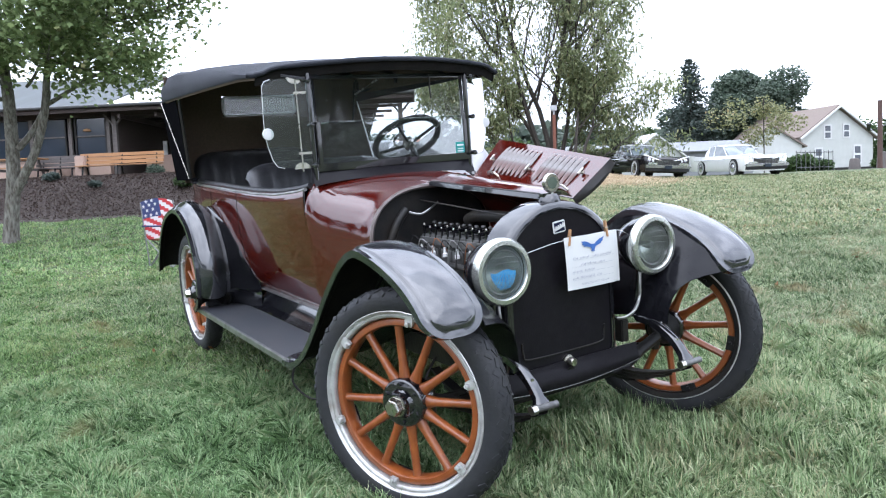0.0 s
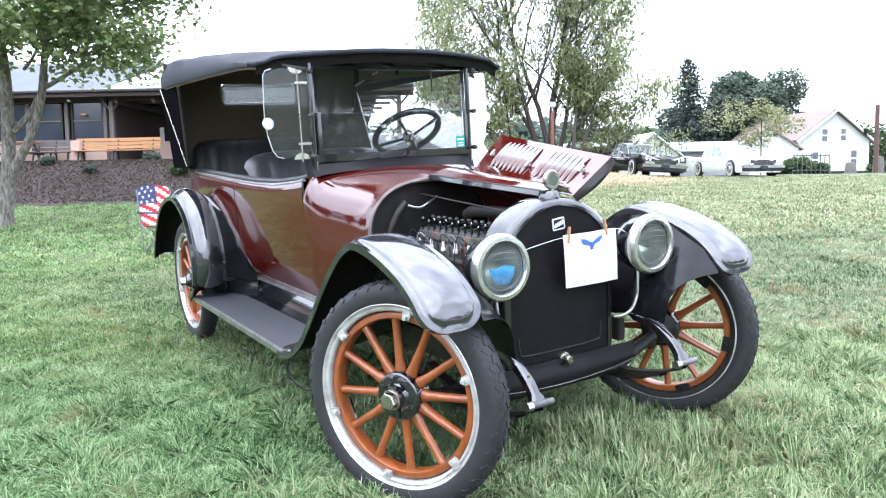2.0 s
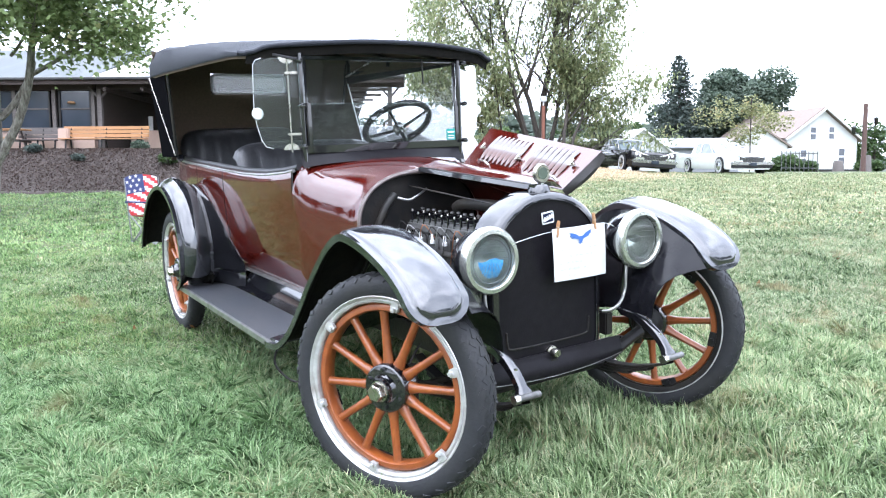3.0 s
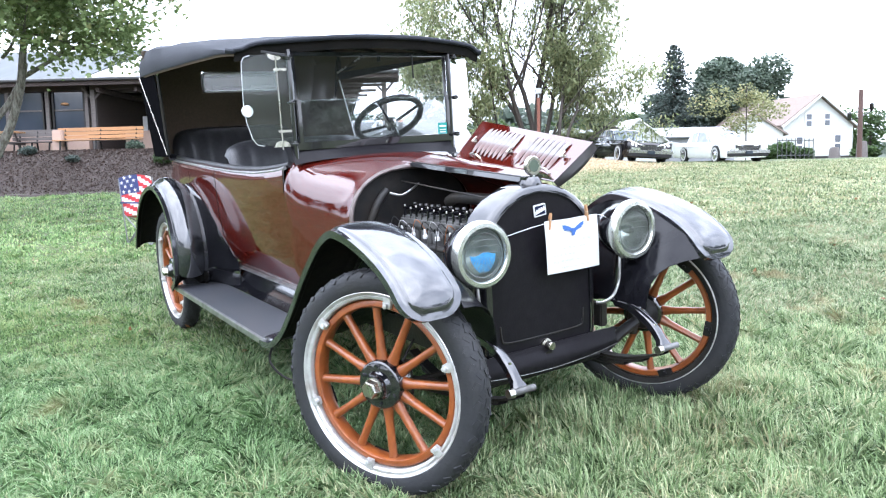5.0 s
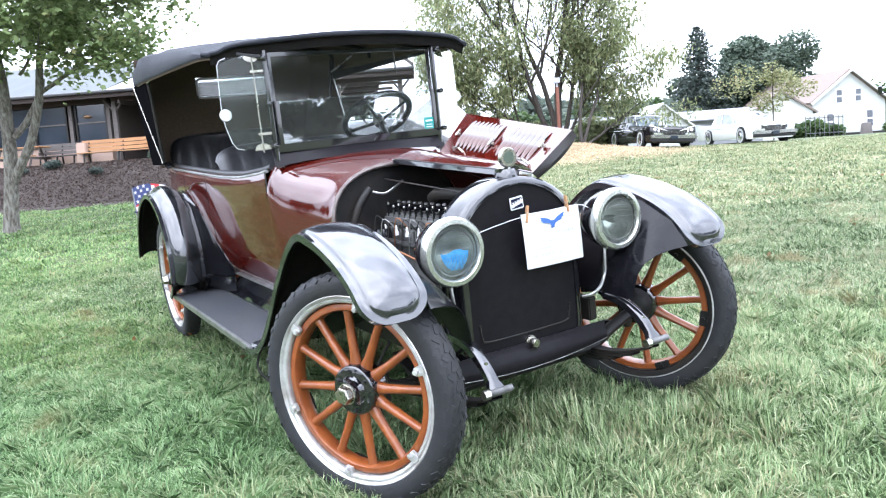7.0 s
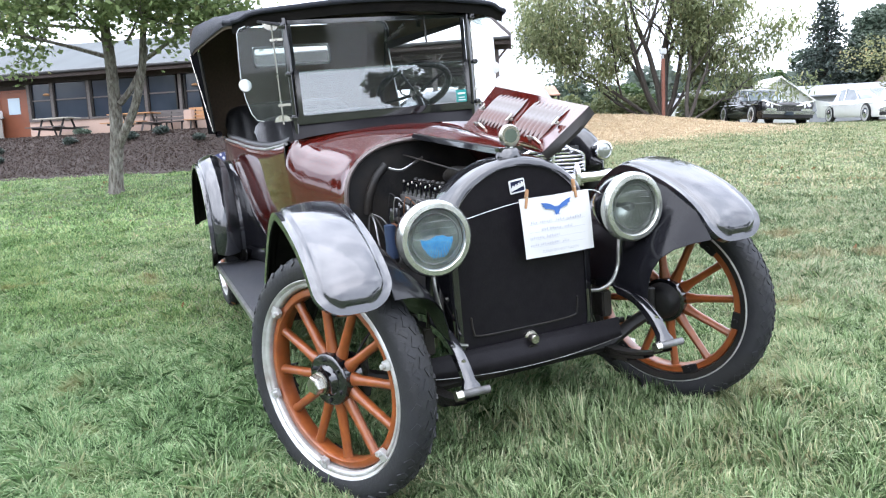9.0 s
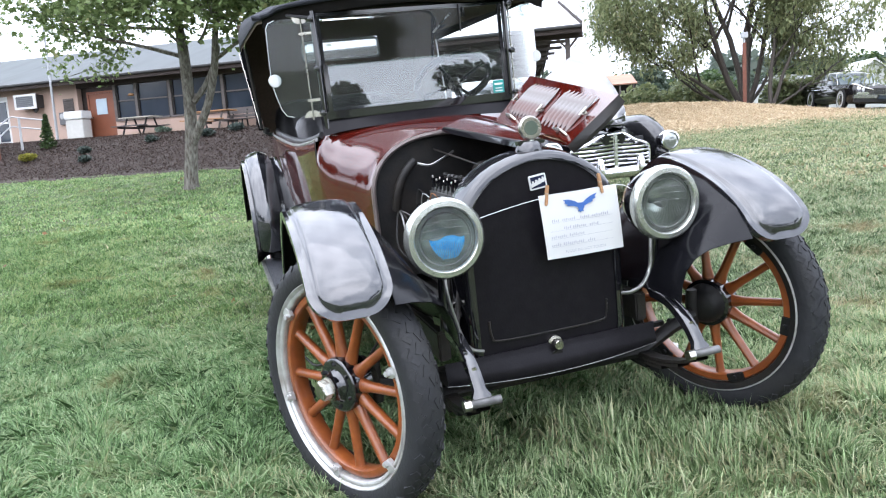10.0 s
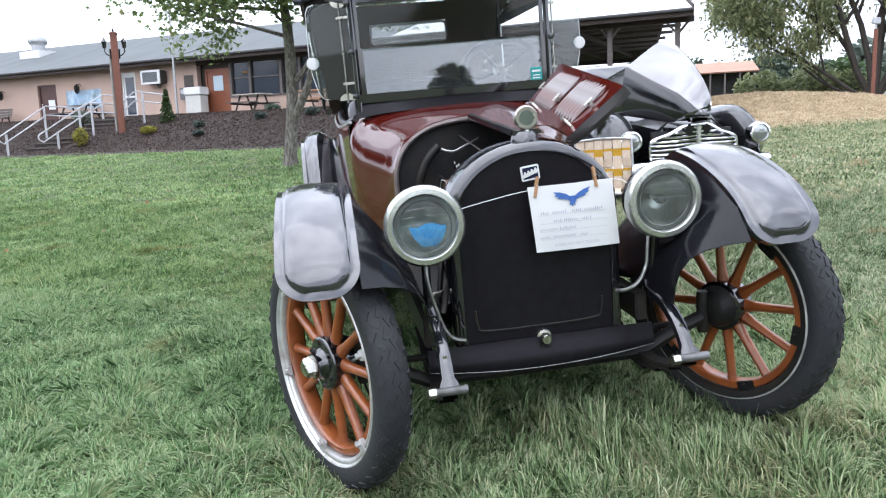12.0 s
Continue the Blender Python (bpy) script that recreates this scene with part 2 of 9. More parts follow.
def curve_points(points, per=6, closed=False):
    """A smooth line through points (Catmull-Rom)."""
    p = [Vector(q) for q in points]
    n, out = len(p), []
    for i in range(n if closed else n - 1):
        p0, p1, p2, p3 = (p[(i + k) % n] if closed else p[min(max(i + k, 0), n - 1)] for k in (-1, 0, 1, 2))
        for k in range(per):
            t = k / per
            out.append(0.5 * ((2 * p1) + (p2 - p0) * t + (2 * p0 - 5 * p1 + 4 * p2 - p3) * t * t + (3 * p1 - p0 - 3 * p2 + p3) * t ** 3))
    if not closed:
        out.append(p[-1])
    return out


def sheet(rows, thick=0.0, bm=None, flip=False):
    """A skin through rows of points, with thickness along its normals if given."""
    bm = bm or bmesh.new()
    v = [[bm.verts.new(p) for p in row] for row in rows]
    faces = []
    for a, b_ in zip(v, v[1:]):
        for i in range(len(a) - 1):
            q = (a[i], a[i + 1], b_[i + 1], b_[i])
            faces.append(bm.faces.new(q[::-1] if flip else q))
    if thick:
        bm.normal_update()
        bmesh.ops.solidify(bm, geom=faces, thickness=thick)
    return bm


def slab(outline, depth, axis="y", at=0.0, bm=None):
    """A flat plate: an outline of (a, b) drawn out along an axis."""
    bm = bm or bmesh.new()
    put = {"y": lambda a, b_, d: (a, d, b_), "x": lambda a, b_, d: (d, a, b_), "z": lambda a, b_, d: (a, b_, d)}[axis]
    lo = [bm.verts.new(put(a, b_, at)) for a, b_ in outline]
    hi = [bm.verts.new(put(a, b_, at + depth)) for a, b_ in outline]
    n = len(outline)
    bm.faces.new(lo)
    bm.faces.new(hi[::-1])
    for i in range(n):
        bm.faces.new((lo[i], hi[i], hi[(i + 1) % n], lo[(i + 1) % n]))
    bmesh.ops.recalc_face_normals(bm, faces=bm.faces)
    return bm


def rounded(w, h, r, steps=5, at=(0, 0)):
    """The outline of a rounded rectangle."""
    out = []
    for cx, cy, a0 in ((w / 2 - r, h / 2 - r, 0), (-w / 2 + r, h / 2 - r, 90), (-w / 2 + r, -h / 2 + r, 180), (w / 2 - r, -h / 2 + r, 270)):
        for k in range(steps + 1):
            a = radians(a0 + 90 * k / steps)
            out.append((at[0] + cx + r * math.cos(a), at[1] + cy + r * math.sin(a)))
    return out


def smoothstep(a, b_, x):
    t = np.clip((x - a) / (b_ - a), 0, 1)
    return t * t * (3 - 2 * t)


# ---- ground ----
def ground_z(x, y):
    """Height of the lawn: a gentle slope, a bank up to the building, a low mound."""
    x, y = np.asarray(x, float), np.asarray(y, float)
    fall = 6.0 * np.tanh((x - 0.5) / 6.0)
    rise = np.where(y < 8, y - 3.375, 4.625 + 0.70 * (y - 8))
    rise = np.where(y > 36, 24.2 + 0.1 * (y - 36), rise)
    rise = np.where(y < -6, -9.375, rise)
    z = 0.037 + 0.0329 * fall + 0.0656 * rise
    z = z + 0.30 * smoothstep(14, 20.5, y) * smoothstep(-1.5, -8, x)
    z = z + 0.95 * np.exp(-((x - 0.5) / 6.5) ** 2 - ((y - 31.5) / 6.0) ** 2) * smoothstep(16, 26, y)
    z = z - 0.13 * smoothstep(18, 30, y) * smoothstep(4, 9, x)
    return z + 0.012 * np.sin(x * 2.1 + 0.6 * np.sin(y)) * np.sin(y * 1.7)


def bank_z(x, y):
    """Lawn and, at the foot of the building, the mulch bank with the terrace on top."""
    z = ground_z(x, y)
    foot = 20.3 + 0.05 * np.minimum(x, 0)
    up = smoothstep(0.0, 4.6, np.asarray(y, float) - foot) * smoothstep(-2.2, -5.0, x)
    return z + (2.28 - z) * up


def grass_ground():
    m = bpy.data.materials.new("lawn")
    m.use_nodes = True
    n, l = m.node_tree.nodes, m.node_tree.links
    b = n["Principled BSDF"]
    b.inputs["Roughness"].default_value, b.inputs["Specular IOR Level"].default_value = 0.85, 0.2
    tc = n.new("ShaderNodeTexCoord")

    def noise_at(s, d=5.0):
        t = n.new("ShaderNodeTexNoise")
        t.inputs["Scale"].default_value, t.inputs["Detail"].default_value = s, d
        l.new(tc.outputs["Object"], t.inputs["Vector"])
        return t.outputs["Fac"]

    def ramp(fac, rows):
        r = n.new("ShaderNodeValToRGB")
        r.color_ramp.elements[0].position, r.color_ramp.elements[0].color = rows[0][0], (*rows[0][1], 1)
        r.color_ramp.elements[1].position, r.color_ramp.elements[1].color = rows[-1][0], (*rows[-1][1], 1)
        for p, c in rows[1:-1]:
            e = r.color_ramp.elements.new(p)
            e.color = (*c, 1)
        l.new(fac, r.inputs["Fac"])
        return r.outputs["Color"]

    def mixed(fac, a, c, mode="MIX"):
        x = n.new("ShaderNodeMix")
        x.data_type, x.blend_type = "RGBA", mode
        if isinstance(fac, float):
            x.inputs["Factor"].default_value = fac
        else:
            l.new(fac, x.inputs["Factor"])
        l.new(a, x.inputs["A"])
        if isinstance(c, tuple):
            x.inputs["B"].default_value = (*c, 1)
        else:
            l.new(c, x.inputs["B"])
        return x.outputs["Result"]

    fine = ramp(noise_at(38), [(0.3, (0.030, 0.042, 0.017)), (0.5, (0.070, 0.086, 0.038)), (0.72, (0.125, 0.138, 0.072))])
    broad = ramp(noise_at(0.55, 4), [(0.35, (0.7, 0.75, 0.7)), (0.65, (1.15, 1.12, 1.1))])
    col = mixed(1.0, fine, broad, "MULTIPLY")
    patch = n.new("ShaderNodeMapRange")
    patch.inputs["From Min"].default_value, patch.inputs["From Max"].default_value = 0.60, 0.74
    l.new(noise_at(1.6, 4), patch.inputs["Value"])
    col = mixed(patch.outputs["Result"], col, (0.13, 0.118, 0.070))
    # straw on the mound
    sep = n.new("ShaderNodeSeparateXYZ")
    l.new(tc.outputs["Object"], sep.inputs["Vector"])

    def ball(cx, cy, rx, ry):
        def sq(out, c, r):
            a = n.new("ShaderNodeMath"); a.operation = "SUBTRACT"; a.inputs[1].default_value = c
            l.new(out, a.inputs[0])
            d = n.new("ShaderNodeMath"); d.operation = "DIVIDE"; d.inputs[1].default_value = r
            l.new(a.outputs[0], d.inputs[0])
            p = n.new("ShaderNodeMath"); p.operation = "MULTIPLY"
            l.new(d.outputs[0], p.inputs[0]); l.new(d.outputs[0], p.inputs[1])
            return p.outputs[0]
        s = n.new("ShaderNodeMath"); s.operation = "ADD"
        l.new(sq(sep.outputs["X"], cx, rx), s.inputs[0]); l.new(sq(sep.outputs["Y"], cy, ry), s.inputs[1])
        j = n.new("ShaderNodeMath"); j.operation = "ADD"
        l.new(s.outputs[0], j.inputs[0])
        k = n.new("ShaderNodeMath"); k.operation = "MULTIPLY"; k.inputs[1].default_value = 0.9
        l.new(noise_at(0.9, 6), k.inputs[0]); l.new(k.outputs[0], j.inputs[1])
        r = n.new("ShaderNodeMapRange")
        r.inputs["From Min"].default_value, r.inputs["From Max"].default_value = 1.55, 1.15
        l.new(j.outputs[0], r.inputs["Value"])
        return r.outputs["Result"]

    straw = ramp(noise_at(9, 8), [(0.35, (0.10, 0.072, 0.040)), (0.5, (0.20, 0.15, 0.088)), (0.68, (0.28, 0.22, 0.14))])
    col = mixed(ball(0.5, 30.0, 8.5, 7.0), col, straw)
    l.new(col, b.inputs["Base Color"])
    bp = n.new("ShaderNodeBump")
    bp.inputs["Strength"].default_value, bp.inputs["Distance"].default_value = 0.6, 0.03
    l.new(noise_at(45), bp.inputs["Height"])
    l.new(bp.outputs["Normal"], b.inputs["Normal"])
    return m


LAWN = grass_ground()
MULCH = material("bark_mulch", (0.030, 0.021, 0.017), 0.95, 0, (0.075, 0.054, 0.045), 60, 8, 1.0, 60, color3=(0.066, 0.048, 0.040), scale3=40, amount3=0.3)
CONCRETE = material("terrace_concrete", (0.34, 0.33, 0.31), 0.85, 0, (0.28, 0.27, 0.25), 8, 5, 0.2, 30)


def grid_mesh(name, xs, ys, height, mat):
    gx, gy = np.meshgrid(xs, ys)
    gz = height(gx, gy)
    v = np.stack([gx, gy, gz], -1).reshape(-1, 3)
    nx, ny = len(xs), len(ys)
    i = (np.arange(ny - 1)[:, None] * nx + np.arange(nx - 1)[None]).ravel()
    f = np.stack([i, i + 1, i + nx + 1, i + nx], -1)
    me = bpy.data.meshes.new(name)
    me.from_pydata(v.tolist(), [], f.tolist())
    return place(name, me, mat, smooth=180)


lawn_x = np.concatenate([[-3000, -800, -300, -120, -70], np.arange(-48, 60.1, 0.6), [75, 120, 300, 800, 3000]])
lawn_y = np.concatenate([[-3000, -600, -150, -50, -20, -10, -4], np.arange(-1, 46.1, 0.6), [50, 58, 70, 90, 130, 300, 800, 3000]])
tagged(grid_mesh("ground", lawn_x, lawn_y, ground_z, LAWN), "mown green lawn sloping up towards a building", "lawn", kind="structure")

bx = np.arange(-46, -2.3, 0.35)
by = np.arange(0, 1.001, 0.02)
gx, gy = np.meshgrid(bx, by)
gy = 20.2 + 0.05 * np.minimum(gx, 0) + gy * 6.4
gy = gy + 0.18 * np.sin(gx * 3.1) * np.sin(gx * 1.3 + 1) * np.clip((22.5 + 0.05 * gx - gy) / 1.5, 0, 1)
gz = bank_z(gx, gy) + 0.035 + 0.016 * np.sin(gx * 2.3 + 1.1 * np.sin(gy * 2.9)) * np.sin(gy * 4.1 - gx * 1.4)
gz[0] -= 0.1
v = np.stack([gx, gy, gz], -1).reshape(-1, 3)
nx, ny = len(bx), len(by)
i = (np.arange(ny - 1)[:, None] * nx + np.arange(nx - 1)[None]).ravel()
me = bpy.data.meshes.new("mulch_bank")
me.from_pydata(v.tolist(), [], np.stack([i, i + 1, i + nx + 1, i + nx], -1).tolist())
tagged(place("mulch_bank", me, MULCH, smooth=180), "bank of dark brown bark mulch below the building", "flower bed", kind="structure")


# ---- the touring car ----
# x to the car's left, y to the rear, z up; the front axle stands at y = 0.
CAR = Matrix(((0.85553, -0.51672, -0.03278, 0.4998), (0.51405, 0.85526, -0.06541, 3.3753), (0.06183, 0.03911, 0.99732, 0.0373), (0, 0, 0, 1)))
WHEELBASE, HALF_TRACK, WHEEL_R = 3.42, 0.745, 0.46
BEAD = material("dull_grey_beading", (0.20, 0.17, 0.16), 0.45, 0.3, (0.13, 0.10, 0.09), 18)
car = thing("vintage_touring_car", CAR, "maroon and black open touring car with raised canvas top", "car")

wheel_meshes = {}


def wheel_mesh(name, make):
    if name not in wheel_meshes:
        bm = make()
        me = bpy.data.meshes.new(name)
        bm.to_mesh(me)
        bm.free()
        wheel_meshes[name] = me
    return wheel_meshes[name]


def tyre_shape():
    half = [(0.362, 0.040), (0.368, 0.050), (0.382, 0.057), (0.402, 0.0605), (0.424, 0.0600), (0.441, 0.053), (0.452, 0.040), (0.458, 0.022)]
    prof = [(r, -h) for r, h in half] + [(0.460, 0.0)] + half[::-1]
    return lathe(prof, 72, "x")


def tread_shape():
    """Raised angular blocks of the non-skid tread, in staggered rows round the crown and shoulders."""
    bm = bmesh.new()
    n = 40
    rows = ((-0.049, 0.4440, (0.019, 0.030, 0.008), -35, -50, 0.0), (0.049, 0.4440, (0.019, 0.030, 0.008), 35, 50, 0.0),
            (-0.030, 0.4540, (0.016, 0.032, 0.008), 40, -24, 0.5), (0.030, 0.4540, (0.016, 0.032, 0.008), -40, 24, 0.5),
            (-0.010, 0.4585, (0.013, 0.036, 0.007), -24, -6, 0.0), (0.010, 0.4585, (0.013, 0.036, 0.007), 24, 6, 0.5))
    for k in range(n):
        for h, r, size, turn, lean, shift in rows:
            m = Matrix.Rotation(radians(360 * (k + shift) / n), 4, "X") @ Matrix.Translation((h, 0, r)) @ Matrix.Rotation(radians(lean), 4, "Y") @ Matrix.Rotation(radians(turn), 4, "Z")
            box(size, turn=m, bm=bm)
    return bm


def rim_shape():
    """Outer flange of the rim: a flat band, a groove and a rolled lip."""
    prof = [(0.344, -0.034), (0.345, -0.043), (0.350, -0.048), (0.357, -0.049), (0.360, -0.045), (0.364, -0.046), (0.368, -0.053), (0.373, -0.056), (0.377, -0.053),
            (0.376, -0.046), (0.366, -0.036), (0.362, -0.030), (0.362, 0.030), (0.344, 0.030), (0.344, -0.034)]
    return lathe(prof, 72, "x")


def felloe_shape():
    return lathe([(0.309, -0.024), (0.314, -0.031), (0.334, -0.031), (0.3395, -0.027), (0.341, -0.020), (0.341, 0.028), (0.336, 0.033), (0.314, 0.033), (0.309, 0.026), (0.309, -0.024)], 72, "x")


def clip_shape():
    """Iron plate that backs a rim bolt on the inside of the felloe."""
    bm = box((0.008, 0.075, 0.040), (0.036, 0, 0.327), 0.003)
    lathe([(0.0, 0.052), (0.009, 0.050), (0.010, 0.038)], 6, "x", at=(0, 0, 0.325), bm=bm)
    return bm


def spoke_shape():
    rows = []
    for z, rx, ry in ((0.06, 0.020, 0.030), (0.10, 0.021, 0.026), (0.14, 0.020, 0.0185), (0.22, 0.0185, 0.0165), (0.29, 0.018, 0.0165), (0.322, 0.021, 0.022)):
        rows.append([(rx * math.cos(t), ry * math.sin(t), z) for t in (2 * math.pi * k / 10 for k in range(11))])
    return sheet(rows, flip=True)


def hub_shape():
    bm = lathe([(0.0, -0.046), (0.088, -0.044), (0.096, -0.040), (0.098, -0.034), (0.098, 0.034), (0.098, 0.042), (0.090, 0.048), (0, 0.050)], 36, "x")
    lathe([(0.060, -0.044), (0.054, -0.054), (0.048, -0.060), (0.046, -0.080), (0.0, -0.082)], 28, "x", bm=bm)
    for k in range(6):
        a = radians(60 * k + 15)
        lathe([(0.0, -0.054), (0.007, -0.053), (0.008, -0.044)], 6, "x", at=(0, 0.078 * math.cos(a), 0.078 * math.sin(a)), bm=bm)
    return bm


def cap_shape():
    bm = lathe([(0.039, -0.078), (0.039, -0.088), (0.036, -0.092), (0.036, -0.108), (0.031, -0.114), (0, -0.115)], 6, "x")
    lathe([(0.042, -0.074), (0.042, -0.083), (0.0, -0.083)], 24, "x", bm=bm)
    lathe([(0.025, -0.114), (0.024, -0.117), (0.0, -0.1175)], 20, "x", bm=bm)
    return bm


def lug_shape():
    """Cast wedge that clamps the rim, with its nut."""
    bm = slab([(-0.015, 0.322), (0.015, 0.322), (0.019, 0.342), (0.013, 0.364), (-0.013, 0.364), (-0.019, 0.342)], 0.016, "x", -0.052)
    lathe([(0.0, -0.069), (0.010, -0.066), (0.011, -0.048)], 6, "x", at=(0, 0, 0.331), bm=bm)
    return bm


def drum_shape():
    return lathe([(0.0, 0.115), (0.125, 0.112), (0.135, 0.10), (0.135, 0.055), (0.0, 0.05)], 36, "x")


def wheel(at, turn, flip, spin, drum, camber=0.0):
    """A wooden artillery wheel; its outer face looks to -x."""
    m = Matrix.Translation(at) @ Matrix.Rotation(radians(turn), 4, "Z") @ Matrix.Rotation(radians(camber), 4, "Y") @ Matrix.Rotation(radians(180 if flip else 0), 4, "Z") @ Matrix.Rotation(radians(spin), 4, "X")
    w = place("wheel", wheel_mesh("hub", hub_shape), BLACK, car, "wooden-spoked wheel with a silver rim and a blackwall tyre", m)
    place("tyre", wheel_mesh("tyre", tyre_shape), RUBBER, w, "black rubber tyre")
    place("tread", wheel_mesh("tread", tread_shape), RUBBER, w, smooth=0)
    place("rim", wheel_mesh("rim", rim_shape), RIM, w, "silver-painted steel rim")
    place("inner_rim", wheel_mesh("inner_rim", lambda: lathe([(0.343, 0.030), (0.350, 0.040), (0.362, 0.044), (0.370, 0.052), (0.366, 0.056), (0.345, 0.050), (0.341, 0.034)], 72, "x")), DARK, w, "dark inner flange of the rim")
    place("rim_line", wheel_mesh("rim_line", lambda: lathe([(0.3685, 0.0570), (0.3735, 0.0560), (0.3755, 0.0520), (0.370, 0.050)], 72, "x")), RIM, w, "bright worn edge of the rim")
    place("felloe", wheel_mesh("felloe", felloe_shape), WOOD, w, "orange-stained wooden felloe")
    for k in range(12):
        place("spoke", wheel_mesh("spoke", spoke_shape), WOOD, w, "orange-stained wooden spoke", Matrix.Rotation(radians(30 * k + 15), 4, "X"))
    for k in range(6):
        place("rim_lug", wheel_mesh("rim_lug", lug_shape), RIM, w, "silver clamp with a bolt", Matrix.Rotation(radians(60 * k), 4, "X"))
        place("felloe_clip", wheel_mesh("felloe_clip", clip_shape), DARK, w, "dark iron plate inside the felloe", Matrix.Rotation(radians(60 * k), 4, "X"))
    place("hub_cap", wheel_mesh("hub_cap", cap_shape), NICKEL, w, "hexagonal nickel hub cap")
    if drum:
        place("brake_drum", wheel_mesh("brake_drum", drum_shape), DARK, w, "dull black brake drum")
    else:
        place("inner_hub", wheel_mesh("inner_hub", lambda: lathe([(0.0, 0.105), (0.055, 0.10), (0.072, 0.085), (0.085, 0.045)], 24, "x")), DARK, w, "dull black inner hub")
    return w


wheel((-0.757, -0.004, WHEEL_R), 26.6, False, 11, False, 1.2)
wheel((0.795, 0.062, WHEEL_R), 25.6, True, 20, False, -0.6)
wheel((-HALF_TRACK, WHEELBASE, WHEEL_R), 0, False, 10, True)
wheel((HALF_TRACK, WHEELBASE, WHEEL_R), 0, True, 33, True)


# -- fenders --
def fender(path, half, crown, flange, side, tip=None, lip=0.03, drop=0.0):
    """A crowned mudguard swept along (y, z) rows; the tip is rounded off over the first rows."""
    pts = curve_points([(0, y, z) for y, z in path], 9)
    rows, run = [], 0.0
    for i, p in enumerate(pts):
        a, b_ = pts[max(i - 1, 0)], pts[min(i + 1, len(pts) - 1)]
        d = (b_ - a).normalized()
        nrm = Vector((0, -d.z, d.y))
        nrm = nrm if nrm.z > 0 or abs(nrm.z) < 0.5 and nrm.y < 0 else -nrm
        if i:
            run += (p - pts[i - 1]).length
        r = tip or 0.0
        h = half if run >= r else half - r + math.sqrt(max(1e-6, r * r - (r - run) ** 2))

        def rise(x):
            """Height over the flat flange that follows the rounded outline."""
            qx, qy = abs(x) - (half - r), r - run
            d = r - math.hypot(qx, qy) if r and qx > 0 and qy > 0 else min(half - abs(x), run if r else 9)
            e = min(1, max(0, (d - flange) / 0.010))
            g = min(1, max(0, (d - flange) / (half - flange)))
            return 0.010 * e * e * (3 - 2 * e) + crown * (1 - (1 - g) ** 2)
        xs = [-h + q for q in (0.0, 0.002, flange * 0.5, flange * 0.95, flange + 0.004, flange + 0.008, flange + 0.014)]
        if xs[-1] > -0.2 * h:
            xs = [-h + h * 0.8 * q for q in (0, 0.02, 0.2, 0.4, 0.6, 0.8, 1)]
        xs += [xs[-1] * (1 - k / 4) for k in range(1, 5)]
        prof = [(-h, -lip)] + [(x, rise(x)) for x in xs]
        prof += [(-x, z) for x, z in prof[-2::-1]]
        if not rows and r:
            rows.append([(side[0] + x, p.y - nrm.y * 0.012, p.z - nrm.z * 0.012) for x, z in prof])
        rows.append([(side[0] + x, p.y + nrm.y * (z - drop), p.z + nrm.z * (z - drop)) for x, z in prof])
    return sheet(rows, 0.004)


def rim_z(y):
    return float(np.interp(y, [1.25, 1.45, 1.75, 2.1, 2.5, 2.9, 3.3, 3.7, 4.1], [1.315, 1.272, 1.250, 1.250, 1.262, 1.278, 1.29, 1.305, 1.32]))


def side_x(y):
    return float(np.interp(y, [1.25, 1.4, 1.6, 1.9, 2.4, 3.0, 3.5, 3.8, 4.0], [0.545, 0.575, 0.605, 0.625, 0.635, 0.635, 0.625, 0.60, 0.55]))


FRONT_PATH = [(-0.425, 0.797), (-0.405, 0.845), (-0.37, 0.893), (-0.305, 0.945), (-0.21, 0.995), (-0.08, 1.04), (0.05, 1.068), (0.15, 1.07), (0.26, 1.02), (0.36, 0.945), (0.50, 0.82), (0.66, 0.66), (0.82, 0.52), (0.98, 0.435), (1.14, 0.412)]
REAR_PATH = [(2.97, 0.412), (2.86, 0.48), (2.80, 0.62), (2.82, 0.80), (2.93, 0.98), (3.10, 1.085), (3.30, 1.13), (3.52, 1.10), (3.74, 1.02), (3.95, 0.87), (4.10, 0.70), (4.18, 0.58)]
for s in (-1, 1):
    part("front_fender", fender(FRONT_PATH, 0.128, 0.012, 0.026, (s * 0.757, 0), tip=0.098), FENDER, car, "glossy black front fender, its colour mottled by wear and sky sheen")
    part("fender_lining", fender(FRONT_PATH, 0.122, 0.010, 0.026, (s * 0.757, 0), tip=0.096, lip=0.022, drop=0.009), UNDERSIDE, car, "dull black underside of the fender")
    part("rear_fender", fender(REAR_PATH, 0.118, 0.045, 0.026, (s * 0.782, 0)), FENDER, car, "glossy black rear fender")
    part("fender_lining", fender(REAR_PATH, 0.112, 0.043, 0.026, (s * 0.782, 0), lip=0.022, drop=0.009), UNDERSIDE, car, "dull black underside of the fender")

